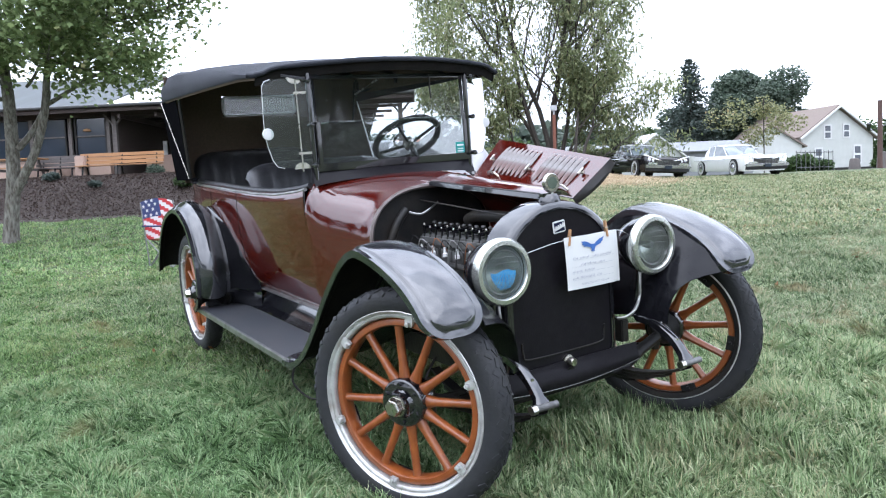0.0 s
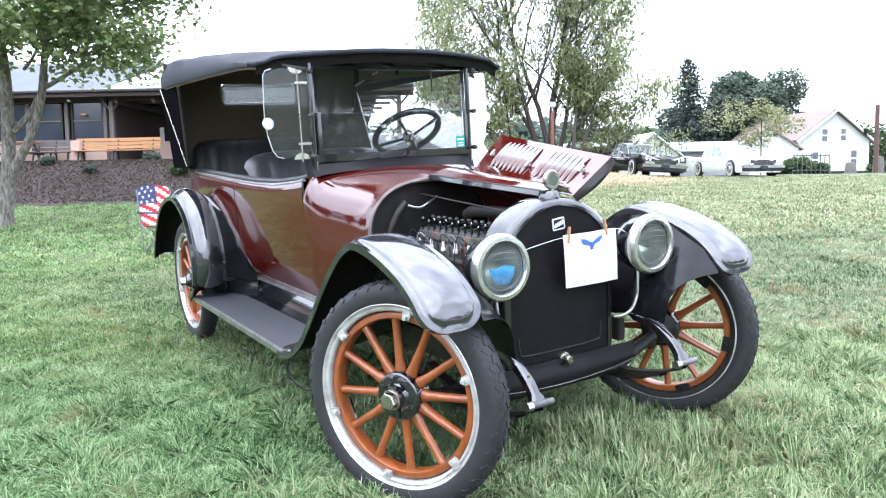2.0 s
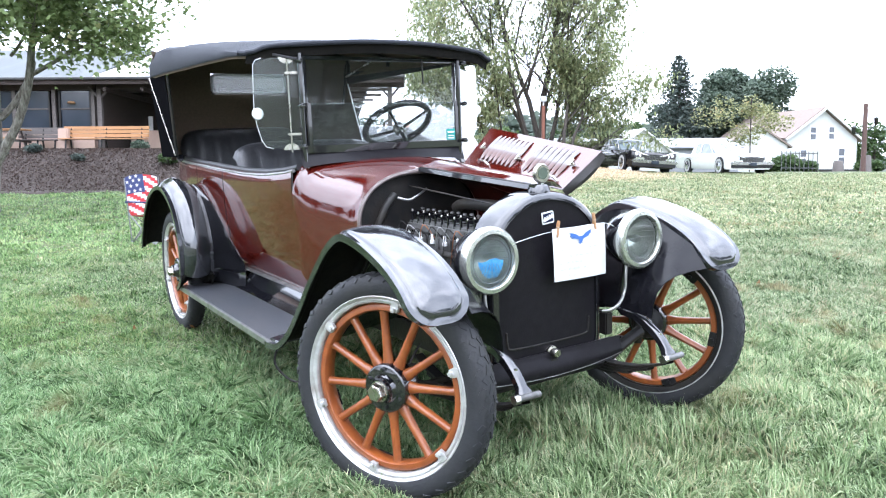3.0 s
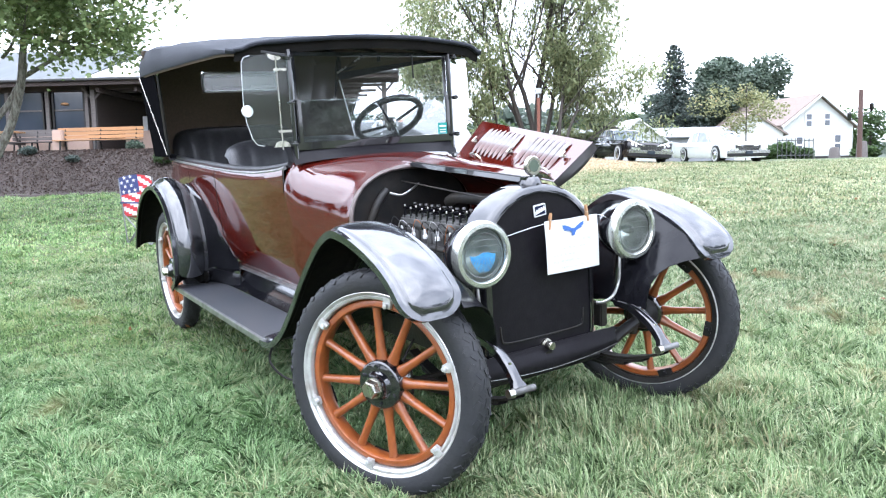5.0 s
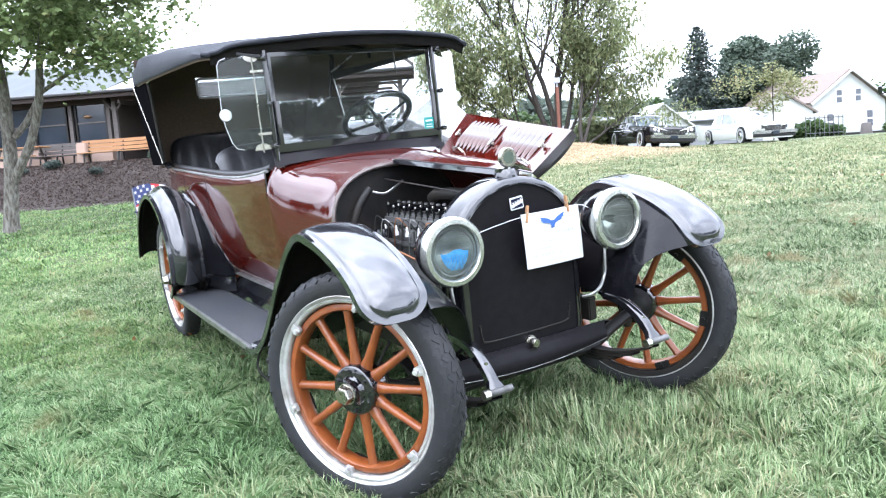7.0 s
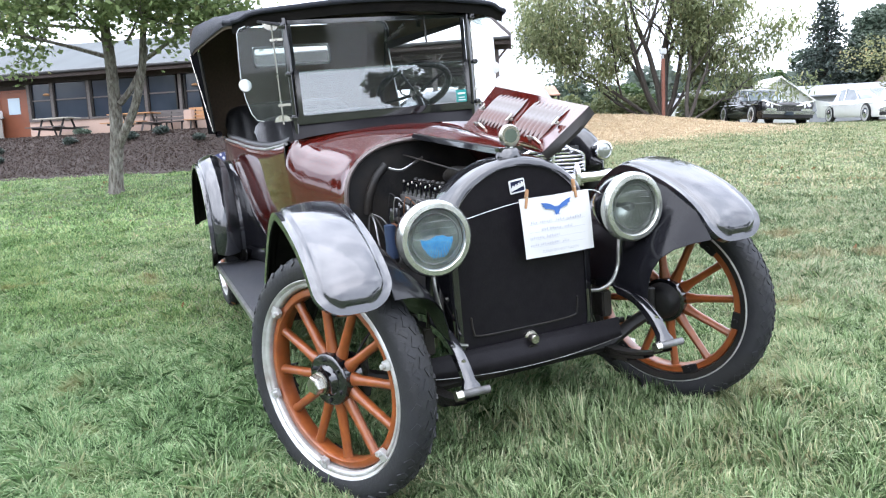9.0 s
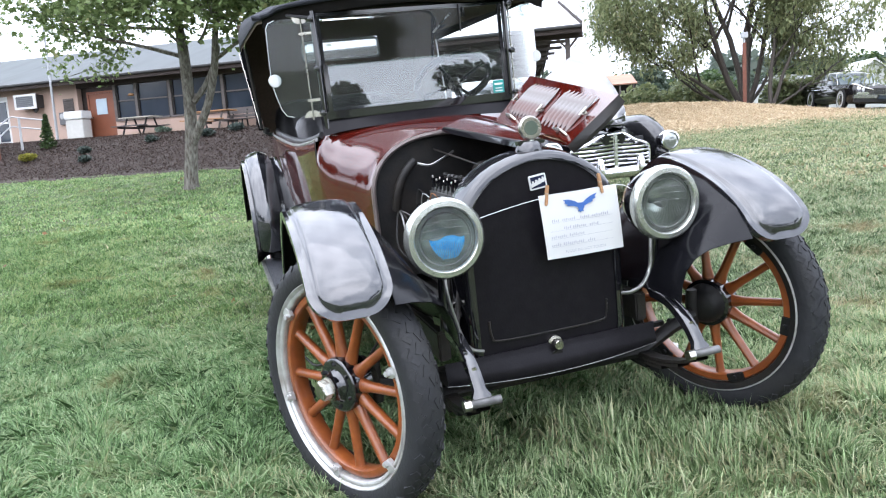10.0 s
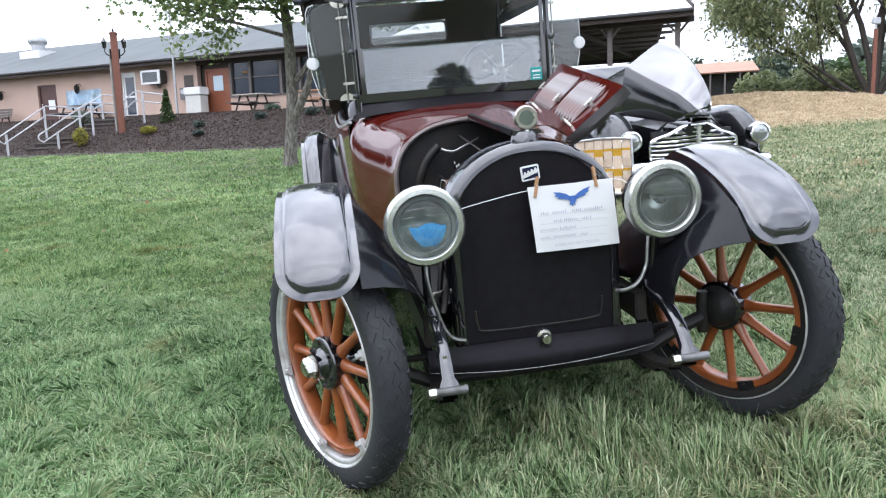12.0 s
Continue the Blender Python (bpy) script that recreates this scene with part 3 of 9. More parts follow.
for s in (-1, 1):
    skirt = curve_points([(0, 3.02, 0.405), (0, 2.88, 0.46), (0, 2.81, 0.60), (0, 2.825, 0.78), (0, 2.92, 0.96), (0, 3.08, 1.075), (0, 3.25, 1.12)], 5)
    rows = []
    for i, p in enumerate(skirt):
        t = i / (len(skirt) - 1)
        far_y = p.y - 0.02 - 0.45 * max(0.0, 1 - t / 0.82) ** 0.7
        end = max(0.545, float(np.interp(p.z, [0.575, 0.66, 0.80, 0.95, 1.06], [0.515, 0.515 + 0.45 * (side_x(far_y) - 0.515), 0.515 + 0.82 * (side_x(far_y) - 0.515), side_x(far_y) - 0.004, side_x(far_y)]))) + 0.004
        rows.append([(s * (0.668 + (end - 0.668) * (1 - (1 - q) ** 1.6)), p.y + (far_y - p.y) * q ** 1.3, p.z + 0.012 * math.sin(math.pi * q)) for q in (0.0, 0.15, 0.3, 0.5, 0.7, 0.85, 1.0)])
    part("rear_splash_guard", sheet(rows, 0.004), BLACK, car, "black guard between rear fender and body")

# inner aprons between fender, frame and wheel arch
for s in (-1, 1):
    edge = [(0.632, -0.41, 0.812), (0.635, -0.33, 0.915), (0.64, -0.16, 1.005), (0.64, 0.05, 1.055), (0.64, 0.22, 1.03), (0.64, 0.38, 0.915), (0.64, 0.58, 0.725), (0.63, 0.80, 0.52), (0.61, 1.0, 0.42)]
    low = [(0.412, -0.30, 0.60), (0.41, -0.22, 0.61), (0.40, -0.10, 0.62), (0.40, 0.02, 0.62), (0.40, 0.15, 0.60), (0.40, 0.34, 0.58), (0.40, 0.55, 0.56), (0.42, 0.78, 0.50), (0.45, 1.0, 0.43)]
    rows = []
    for k_, (a, b_) in enumerate(zip(edge, low)):
        a, b_ = Vector(a), Vector(b_)
        sag = Vector((-0.06, 0.03, 0.05)) if k_ == 0 else Vector((-0.05, 0.01, 0.03)) if k_ == 1 else Vector((-0.05, 0, -0.02))
        rows.append([(s * q.x, q.y, q.z) for q in (a.lerp(b_, t) + sag * math.sin(math.pi * t) for t in (k / 6 for k in range(7)))])
    part("fender_apron", sheet(rows, 0.004), SHEETBLACK, car, "black sheet-metal apron inside the fender")

# -- running boards and sills --
for s in (-1, 1):
    part("running_board", box((0.30, 1.90, 0.022), (s * 0.71, 2.06, 0.405), 0.004), BOARD, car, "grey linoleum-covered running board")
    part("board_trim", box((0.020, 1.93, 0.038), (s * 0.868, 2.06, 0.403), 0.004), ALU, car, "worn aluminium edge strip")
    part("splash_apron", sheet([[(s * 0.56, y, 0.415), (s * 0.545, y, 0.46), (s * 0.52, y, 0.53), (s * 0.50, y, 0.565)] for y in (0.95, 1.5, 2.2, 2.95)], 0.004), BLACK, car, "black splash apron above the running board")
    part("sill_strip", box((0.05, 1.95, 0.012), (s * 0.515, 1.98, 0.572), 0.003, Matrix.Rotation(radians(s * 14), 4, "Y")), ALU, car, "aluminium strip along the sill")

# -- chassis --
for s, ix in ((-1, -0.392), (1, 0.415)):
    part("frame_rail", box((0.045, 3.9, 0.11), (s * 0.40, 1.90, 0.53), 0.006), DARK, car, "black steel chassis rail")
    iron = curve_points([(0, 0.02, 0.60), (0, -0.10, 0.615), (0, -0.23, 0.60), (0, -0.34, 0.54), (0, -0.41, 0.455)], 5)
    rows = []
    for i, p in enumerate(iron):
        w = 0.020 if i < len(iron) - 2 else 0.030
        th = 0.028
        d = (iron[min(i + 1, len(iron) - 1)] - iron[max(i - 1, 0)]).normalized()
        nn = Vector((0, -d.z, d.y))
        nn = nn if nn.z > 0 or nn.y < 0 else -nn
        rows.append([tuple(Vector((ix + x, p.y, p.z)) + nn * z) for x, z in ((-w, -th), (-w, 0), (-w * 0.8, 0.003), (w * 0.8, 0.003), (w, 0), (w, -th), (-w, -th))])
    part("dumb_iron", sheet(rows), BLACK, car, "curved black spring horn")
    part("shackle_bolt", tube([(ix - 0.055, -0.42, 0.452), (ix + 0.055, -0.42, 0.452)], 0.014, 10), ENGINE, car, "greasy steel shackle bolt")
    part("shackle_cap", lathe([(0, -0.012), (0.019, -0.012), (0.019, 0.012), (0, 0.012)], 8, "x", at=(ix - 0.058, -0.42, 0.452)), NICKEL, car)
    bm = bmesh.new()
    for k in range(4):
        ln = 0.40 - 0.11 * k
        tube_pts = [(ix, y, 0.450 - 0.014 * k - 0.11 * (1 - (y / 0.45) ** 2)) for y in np.linspace(-ln, ln, 9)]
        rows = [[(x - 0.024, y, z), (x + 0.024, y, z), (x + 0.024, y, z - 0.012), (x - 0.024, y, z - 0.012), (x - 0.024, y, z)] for x, y, z in tube_pts]
        sheet(rows, bm=bm)
    part("leaf_spring", bm, DARK, car, "stack of black leaf springs")
    for q in (0.35, 0.75):
        bolt = iron[int(q * len(iron))]
        part("iron_bolt", lathe([(0.0, -0.006), (0.008, -0.005), (0.009, 0.0)], 8, "y", at=(ix, bolt.y - 0.004, bolt.z - 0.004)), NICKEL, car)
    kx, ky = (-0.655, 0.0) if s < 0 else (0.69, 0.045)
    bm = lathe([(0.0, 0.085), (0.020, 0.082), (0.024, 0.06), (0.024, -0.06), (0.020, -0.082), (0.0, -0.085)], 12, "z", at=(kx, ky, 0.445))
    tube([(kx, ky, 0.445), (kx + s * 0.06, ky + s * 0.03, 0.455)], 0.026, 10, bm=bm)
    tube([(kx, ky, 0.40), (kx - s * 0.02, 0.10, 0.375), (kx - s * 0.04, 0.16, 0.37)], 0.014, 8, bm=bm)
    part("steering_knuckle", bm, DARK, car, "greasy black steering knuckle")
    bm = bmesh.new()
    for k in range(4):
        rows = [[(s * 0.40 - 0.025, y, z), (s * 0.40 + 0.025, y, z), (s * 0.40 + 0.025, y, z - 0.012), (s * 0.40 - 0.025, y, z - 0.012), (s * 0.40 - 0.025, y, z)]
                for y, z in ((3.42 + q * (0.6 - 0.12 * k), 0.40 - 0.016 * k + 0.09 * q * q) for q in np.linspace(-1, 1, 9))]
        sheet(rows, bm=bm)
    part("leaf_spring", bm, DARK, car, "stack of black leaf springs")
part("front_axle", tube([(-0.66, 0, 0.44), (-0.55, 0, 0.40), (-0.42, 0, 0.335), (0.42, 0, 0.335), (0.55, 0, 0.40), (0.66, 0, 0.44)], 0.028, 8), DARK, car, "black forged front axle")
part("tie_rod", tube([(-0.62, 0.16, 0.37), (0.62, 0.16, 0.37)], 0.014, 8), DARK, car)
part("rear_axle", tube([(-0.70, 3.42, 0.46), (-0.2, 3.42, 0.46), (0, 3.42, 0.46), (0.2, 3.42, 0.46), (0.70, 3.42, 0.46)], [0.05, 0.05, 0.15, 0.05, 0.05], 16), DARK, car, "rear axle with a round differential")
part("undertray", box((0.72, 3.6, 0.02), (0, 1.9, 0.50)), DARK, car, "dark underside of the car")
# front apron: a dished black pan between the spring horns
rows, lip = [], []
for k in range(13):
    x = -0.42 + 0.84 * k / 12
    dip = 1 - (x / 0.42) ** 2
    rows.append([(x, -0.094, 0.48), (x, -0.100, 0.45), (x, -0.108 - 0.012 * dip, 0.425), (x, -0.110 - 0.014 * dip, 0.408 - 0.022 * dip), (x, -0.104 - 0.010 * dip, 0.398 - 0.028 * dip), (x, -0.08, 0.392 - 0.030 * dip), (x, 0.10, 0.385 - 0.030 * dip)])
    lip.append((x, -0.107 - 0.011 * dip, 0.400 - 0.028 * dip))
part("front_apron", sheet(rows, 0.004), RADCOVER, car, "dished black pan below the radiator")
# thin metal tube draws the highlight on the lower edge of the pan
part("apron_lip", tube(lip, 0.0014, 6), ALU, car, "thin bright line for the highlight along the pan edge")


# -- radiator --
def arch(w, top, low, r_low, n=18):
    """Outline of the radiator: round head, straight sides, rounded feet."""
    out = []
    c = top - w * 0.80
    for k in range(n + 1):
        a = math.pi * k / n
        out.append((w * math.cos(a), c + w * 0.80 * math.sin(a)))
    for k in range(5):
        a = math.pi + math.pi / 2 * k / 4
        out.append((-w + r_low + r_low * math.cos(a), low + r_low + r_low * math.sin(a)))
    for k in range(5):
        a = 1.5 * math.pi + math.pi / 2 * k / 4
        out.append((w - r_low + r_low * math.cos(a), low + r_low + r_low * math.sin(a)))
    return out


outer, inner = arch(0.315, 1.185, 0.40, 0.10), arch(0.275, 1.15, 0.425, 0.085)
loops = [[(x, y, z) for x, z in o] for o, y in ((arch(0.315, 1.185, 0.40, 0.10), 0.06), (outer, -0.06), (arch(0.308, 1.18, 0.405, 0.10), -0.078), (arch(0.295, 1.167, 0.412, 0.095), -0.088), (inner, -0.090), (inner, -0.075))]
part("radiator_shell", sheet([lp + [lp[0]] for lp in loops]), BLACK, car, "glossy black arched radiator shell")
part("radiator_cover", slab(arch(0.277, 1.152, 0.423, 0.085), 0.02, "y", -0.080), RADCOVER, car, "black cover over the radiator core")
part("core_edge", tube(curve_points([(-0.235, -0.083, 0.60), (-0.23, -0.083, 0.545), (-0.20, -0.083, 0.522), (0, -0.083, 0.518), (0.20, -0.083, 0.522), (0.23, -0.083, 0.545), (0.235, -0.083, 0.60)], 4), 0.004, 6), DARK, car)
part("filler_neck", lathe([(0.0, 1.215), (0.035, 1.215), (0.045, 1.205), (0.052, 1.185), (0.052, 1.15)], 20, "z", at=(0, -0.025, 0)), BLACK, car)
part("filler_cap", box((0.105, 0.035, 0.016), (0.005, -0.03, 1.212), 0.004), BLACK, car, "black winged filler cap")
meter = part("temperature_gauge", lathe([(0.0, -0.012), (0.038, -0.012), (0.043, -0.006), (0.043, 0.006), (0.036, 0.010), (0.0, 0.010)], 28, "y", at=(0.007, -0.035, 1.262)), NICKEL, car, "round nickel temperature gauge on the radiator cap")
part("gauge_face", lathe([(0.0, -0.0135), (0.026, -0.0135), (0.026, -0.012)], 24, "y", at=(0.007, -0.035, 1.262)), material("gauge_green", (0.10, 0.13, 0.10), 0.25), meter, "dark glass dial")
part("gauge_stem", lathe([(0.013, 1.195), (0.012, 1.215), (0.009, 1.225), (0.012, 1.235)], 12, "z", at=(0.007, -0.035, 0)), CREAM, meter)
part("crank_socket", lathe([(0.0, -0.055), (0.016, -0.055), (0.02, -0.05), (0.02, -0.02), (0.028, -0.018), (0.028, 0.0)], 12, "y", at=(0.009, -0.075, 0.475)), NICKEL, car, "steel starting-crank socket")
part("crank_plate", lathe([(0.0, -0.004), (0.026, -0.004), (0.028, 0.0)], 16, "y", at=(0.009, -0.105, 0.425)), DARK, car)


# -- headlamps --
def headlamp(x, blue):
    at = (x, -0.20, 0.948)
    lamp = part("headlamp", lathe([(0.125, 0.0), (0.128, 0.02), (0.122, 0.06), (0.10, 0.115), (0.065, 0.15), (0.03, 0.165), (0.0, 0.168)], 40, "y", at=at), BLACK, car, "drum headlamp with a pale nickel rim")
    part("lamp_rim", lathe([(0.104, -0.012), (0.104, -0.026), (0.110, -0.032), (0.126, -0.030), (0.135, -0.018), (0.136, 0.004), (0.126, 0.010)], 48, "y", at=at), CREAM, lamp, "pale nickel lamp rim")
    bm = lathe([(0.0, -0.022), (0.05, -0.0205), (0.09, -0.017), (0.106, -0.012)], 40, "y", at=at)
    part("lens", bm, LENS, lamp, "ribbed clear glass lens").visible_shadow = False
    part("lens_ring", lathe([(0.084, -0.0185), (0.087, -0.0210), (0.090, -0.0175)], 40, "y", at=at), FROST, lamp, "moulded ring in the lens")
    for z in (0.010, 0.036, 0.060):
        w = math.sqrt(0.086 ** 2 - z * z)
        part("lens_rib", tube(curve_points([(x - w, -0.2180, 0.948 + z - 0.004), (x, -0.2235, 0.948 + z + 0.002), (x + w, -0.2180, 0.948 + z - 0.004)], 6), 0.0011, 5), FROST, lamp, "raised bar across the lens")
    # fan of fine upright flutes in the lower half
    for k in range(17):
        q = (k - 8) / 8
        top, low = (q * 0.062, -0.006 - 0.012 * abs(q)), (q * 0.040, -math.sqrt(0.076 ** 2 - (q * 0.040) ** 2))
        part("lens_flute", tube([(x + top[0], -0.2165, 0.948 + top[1]), (x + low[0], -0.2155, 0.948 + low[1])], [0.0006, 0.0013], 5), FROST, lamp)
    part("reflector", lathe([(0.104, -0.008), (0.09, 0.03), (0.06, 0.07), (0.03, 0.088), (0.0, 0.092)], 36, "y", at=at), REFLECTOR, lamp, "dulled silver reflector bowl")
    if blue:
        rows = []
        for i in range(9):
            v_ = i / 8
            wide = 0.060 * math.cos(v_ * 1.3) ** 0.7
            rows.append([(x + 0.010 + wide * u_ + 0.004 * v_, at[1] + 0.002 - 0.010 * (1 - u_ * u_) * (1 - v_), 0.948 + 0.004 + 0.007 * math.sin(u_ * 4.0 + 1.2) * (1 - v_) - 0.074 * v_) for u_ in np.linspace(-1, 1, 11)])
        part("bulb", sheet(rows, 0.003), BLUEGLASS, lamp, "blue-tinted glass in the lamp")
    else:
        part("bulb", lathe([(0.0, -0.012), (0.014, -0.006), (0.019, 0.012), (0.016, 0.035), (0.010, 0.06), (0.010, 0.09)], 20, "y", at=(x, at[1], at[2])), FROST, lamp, "clear bulb")
    part("lamp_post", tube([(x, -0.13, 0.83), (x, -0.11, 0.74), (x * 1.0, -0.08, 0.60)], 0.016, 10), BLACK, lamp, "black lamp post")
    return lamp


headlamp(-0.402, True)
headlamp(0.427, False)
for s, pts in ((-1, [(-0.405, -0.17, 0.83), (-0.408, -0.18, 0.77), (-0.395, -0.18, 0.69), (-0.365, -0.17, 0.585), (-0.335, -0.165, 0.54), (-0.290, -0.15, 0.52)]),
               (1, [(0.385, -0.17, 0.83), (0.377, -0.175, 0.77), (0.370, -0.175, 0.715), (0.342, -0.172, 0.66), (0.300, -0.16, 0.632), (0.275, -0.13, 0.625)])):
    part("lamp_cable", tube(curve_points(pts, 5), 0.007, 8), ALU, car, "metal-sheathed lamp cable")

# -- body --
def cowl_section(y):
    """Half of the scuttle's outline at y: from the foot of the side up to the middle of the top."""
    t = min(max((y - 0.98) / 0.425, 0), 1)
    t2 = t * t * (3 - 2 * t)
    front = [(0.385, 0.565), (0.385, 0.72)] + [(0.385 * math.cos(a) ** 0.8, 0.97 + 0.275 * math.sin(a) ** 0.9) for a in (math.pi / 2 * k / 12 for k in range(13))]
    w, top, foot = side_x(1.405), rim_z(1.405), 0.515
    back_ = [(foot, 0.575), (foot + (w - foot) * 0.45, 0.66), (foot + (w - foot) * 0.82, 0.80), (w - 0.004, 0.95), (w, 1.06), (w - 0.002, 1.15), (w - 0.010, 1.20), (w - 0.028, 1.25),
             (w - 0.065, 1.29), (w - 0.13, 1.315), (0.30, 1.328), (0.15, 1.333), (0.0, 1.335)]

    def even(line, n=40):
        p = np.array(line)
        run = np.concatenate([[0], np.cumsum(np.hypot(*np.diff(p, axis=0).T))])
        u = np.linspace(0, run[-1], n)
        return np.stack([np.interp(u, run, p[:, 0]), np.interp(u, run, p[:, 1])], -1)
    a, b_ = even(front), even(back_)
    mix = np.stack([a[:, 0] + (b_[:, 0] - a[:, 0]) * t2, a[:, 1] + (b_[:, 1] - a[:, 1]) * t], -1)
    return [(float(x), float(z)) for x, z in mix]


rows = []
for y in np.linspace(0.98, 1.402, 25):
    half = cowl_section(y)
    rows.append([(-x, y, z) for x, z in half] + [(x, y, z) for x, z in half[-2::-1]])
skin = np.array(rows)
ends = skin.copy()
for _ in range(14):
    skin[:, 1:-1] += 0.5 * ((skin[:, :-2] + skin[:, 2:]) / 2 - skin[:, 1:-1])
    skin[1:-1] += 0.5 * ((skin[:-2] + skin[2:]) / 2 - skin[1:-1])
hold = smoothstep(1.28, 1.395, ends[:, :, 1:2]) + 1 - smoothstep(0.98, 1.04, ends[:, :, 1:2])
skin = skin * (1 - hold) + ends * hold
part("cowl", sheet([[tuple(p) for p in r] for r in skin.tolist()], -0.006), MAROON, car, "glossy maroon scuttle in front of the windscreen")
part("cowl_end", slab([(float(p[0]) * 0.998, float(p[2]) - 0.002) for p in ends[-1]], 0.010, "y", 1.399), MAROON, car, "maroon turned edge at the back of the scuttle")
half = cowl_section(0.98)
part("cowl_band", tube([(-x, 0.98, z) for x, z in half] + [(x, 0.98, z) for x, z in half[-2::-1]], 0.012, 8), BEAD, car, "grey beading round the open bonnet edge")
part("firewall", slab([(-x * 0.985, z) for x, z in half] + [(x * 0.985, z) for x, z in half[-2::-1]], 0.015, "y", 1.02), DARK, car, "dull black firewall")


def side_rows(y0, y1, n, s):
    rows = []
    for y in np.linspace(y0, y1, n):
        w, top = side_x(y), rim_z(y)
        foot = min(0.515, w - 0.05)
        rows.append([(s * x, y, z) for x, z in ((foot, 0.575), (foot + (w - foot) * 0.45, 0.66), (foot + (w - foot) * 0.82, 0.80), (w - 0.004, 0.95), (w, 1.06), (w + 0.001, 1.15), (w, top - 0.055), (w - 0.002, top - 0.022), (w - 0.012, top - 0.003), (w - 0.06, top + 0.002), (w - 0.07, top - 0.03), (w - 0.075, 0.95), (w - 0.09, 0.62))])
    return rows


for s in (-1, 1):
    part("front_door", sheet(side_rows(1.415, 2.519, 16, s), flip=s > 0), MAROON, car, "glossy maroon front door")
    part("rear_door", sheet(side_rows(2.535, 3.195, 10, s), flip=s > 0), MAROON, car, "glossy maroon rear door")
    part("rear_quarter", sheet(side_rows(3.211, 3.80, 8, s), flip=s > 0), MAROON, car, "glossy maroon rear quarter")
for y in (1.400, 2.5185, 3.1945):
    for s in (-1, 1):
        part("shut_line", sheet([[(x * 0.996, yy, z) for x, yy, z in r] for r in side_rows(y, y + 0.017, 2, s)], flip=s > 0), DARK, car, "dark shut line of a door")
# tail: round the back
rows = []
for k in range(17):
    a = math.pi * k / 16
    cx = -math.cos(a)
    w = 0.60
    ex = math.copysign(abs(cx) ** 0.55, cx) if abs(cx) > 1e-9 else 0
    ey = abs(math.sin(a)) ** 0.55
    def at_(inset, z, k2=1.0):
        return (ex * (w - inset), 3.80 + ey * (0.30 - inset) * k2, z)
    rows.append([at_(0.085, 0.575), at_(0.05, 0.66), at_(0.02, 0.80), at_(0.004, 0.95), at_(0, 1.06), at_(0.002, 1.15), at_(0.012, 1.28), at_(0.03, 1.315), at_(0.06, 1.32), at_(0.07, 1.28), at_(0.075, 0.95)])
part("tail_panel", sheet(rows), MAROON, car, "rounded maroon rear panel")
# padded leather roll along the rim with a bright bead under it
for s in (-1, 1):
    ys = np.linspace(1.40, 3.80, 26)
    part("rim_roll", tube([(s * (side_x(y) - 0.045), y, rim_z(y) + 0.006) for y in ys], 0.018, 10), LEATHER, car, "padded black leather roll along the door tops")
    part("rim_bead", tube([(s * (side_x(y) - 0.012), y, rim_z(y) - 0.012) for y in ys], 0.010, 8), ALU, car, "worn bright moulding under the leather roll")
part("floor_boards", box((1.0, 2.9, 0.02), (0, 2.55, 0.60)), DARK, car, "dark floor boards")

# -- seats --
def seat(y, width, height, depth):
    bm = bmesh.new()
    n = max(6, int(width / 0.13))
    for k in range(n):
        x = -width / 2 + width * (k + 0.5) / n
        box((width / n * 0.98, depth, 0.20), (x, y - depth / 2, 0.80), 0.03, bm=bm)
    s_ = part("seat", bm, LEATHER, car, "black buttoned leather seat")
    rows = []
    m = 8 * n
    for i in range(13):
        t = i / 12
        row = []
        for k in range(m + 1):
            u_ = k / m * 2 - 1
            wave = 0.014 * abs(math.sin(math.pi * n * k / m))
            edge = (1 - abs(u_) ** 6) ** 0.5
            z = 0.85 + (height - 0.85) * math.sin(t * math.pi / 2) * (0.82 + 0.18 * edge)
            row.append((u_ * width / 2, y - 0.05 - wave - 0.10 * (1 - t) + 0.06 * t + 0.07 * (t ** 4), z))
        rows.append(row)
    part("backrest", sheet(rows, 0.05), LEATHER, car, "pleated black leather backrest")


seat(2.50, 1.08, 1.43, 0.5)
seat(3.98, 1.10, 1.55, 0.5)


# -- canvas top --
def top_row(y):
    """Half section of the raised top at y: low edge, shoulder, middle."""
    low = float(np.interp(y, [1.2, 1.55, 2.46, 3.96], [1.895, 1.912, 1.938, 1.97]))
    sh = float(np.interp(y, [1.2, 1.55, 2.2, 3.0, 3.7, 3.96], [1.925, 1.955, 2.03, 2.11, 2.165, 2.15]))
    mid = float(np.interp(y, [1.2, 1.6, 2.2, 3.0, 3.7, 3.96], [1.955, 2.00, 2.075, 2.155, 2.205, 2.19]))
    return low, sh, mid


rows = []
for y in np.linspace(1.24, 3.96, 24):
    low, sh, mid = top_row(y)
    w = float(np.interp(y, [1.24, 1.6, 3.5, 3.96], [0.735, 0.755, 0.765, 0.745]))
    sag = 0.012 * math.sin((y - 1.2) * 2 * math.pi / 0.92)
    half = [(w, low), (w + 0.004, low + 0.01), (w, low * 0.5 + sh * 0.5), (w - 0.035, sh - 0.012), (w - 0.10, sh + 0.012 - sag * 0.5), (w * 0.6, sh + (mid - sh) * 0.65 - sag), (w * 0.3, sh + (mid - sh) * 0.92 - sag), (0, mid - sag)]
    fade = max(0, 1 - (y - 1.24) / 0.6)
    bow = lambda x, deep: y + deep * (abs(x) / w) ** 2.4 * fade
    rows.append([(-x, bow(x, 0.30), z) for x, z in half] + [(x * (1 + 0.03 * fade), bow(x, 0.13), z - 0.022 * fade * (x / w) ** 3) for x, z in half[-2::-1]])
canopy = part("canvas_top", sheet(rows, 0.006), CANVAS, car, "raised black canvas top, taut over wooden bows")
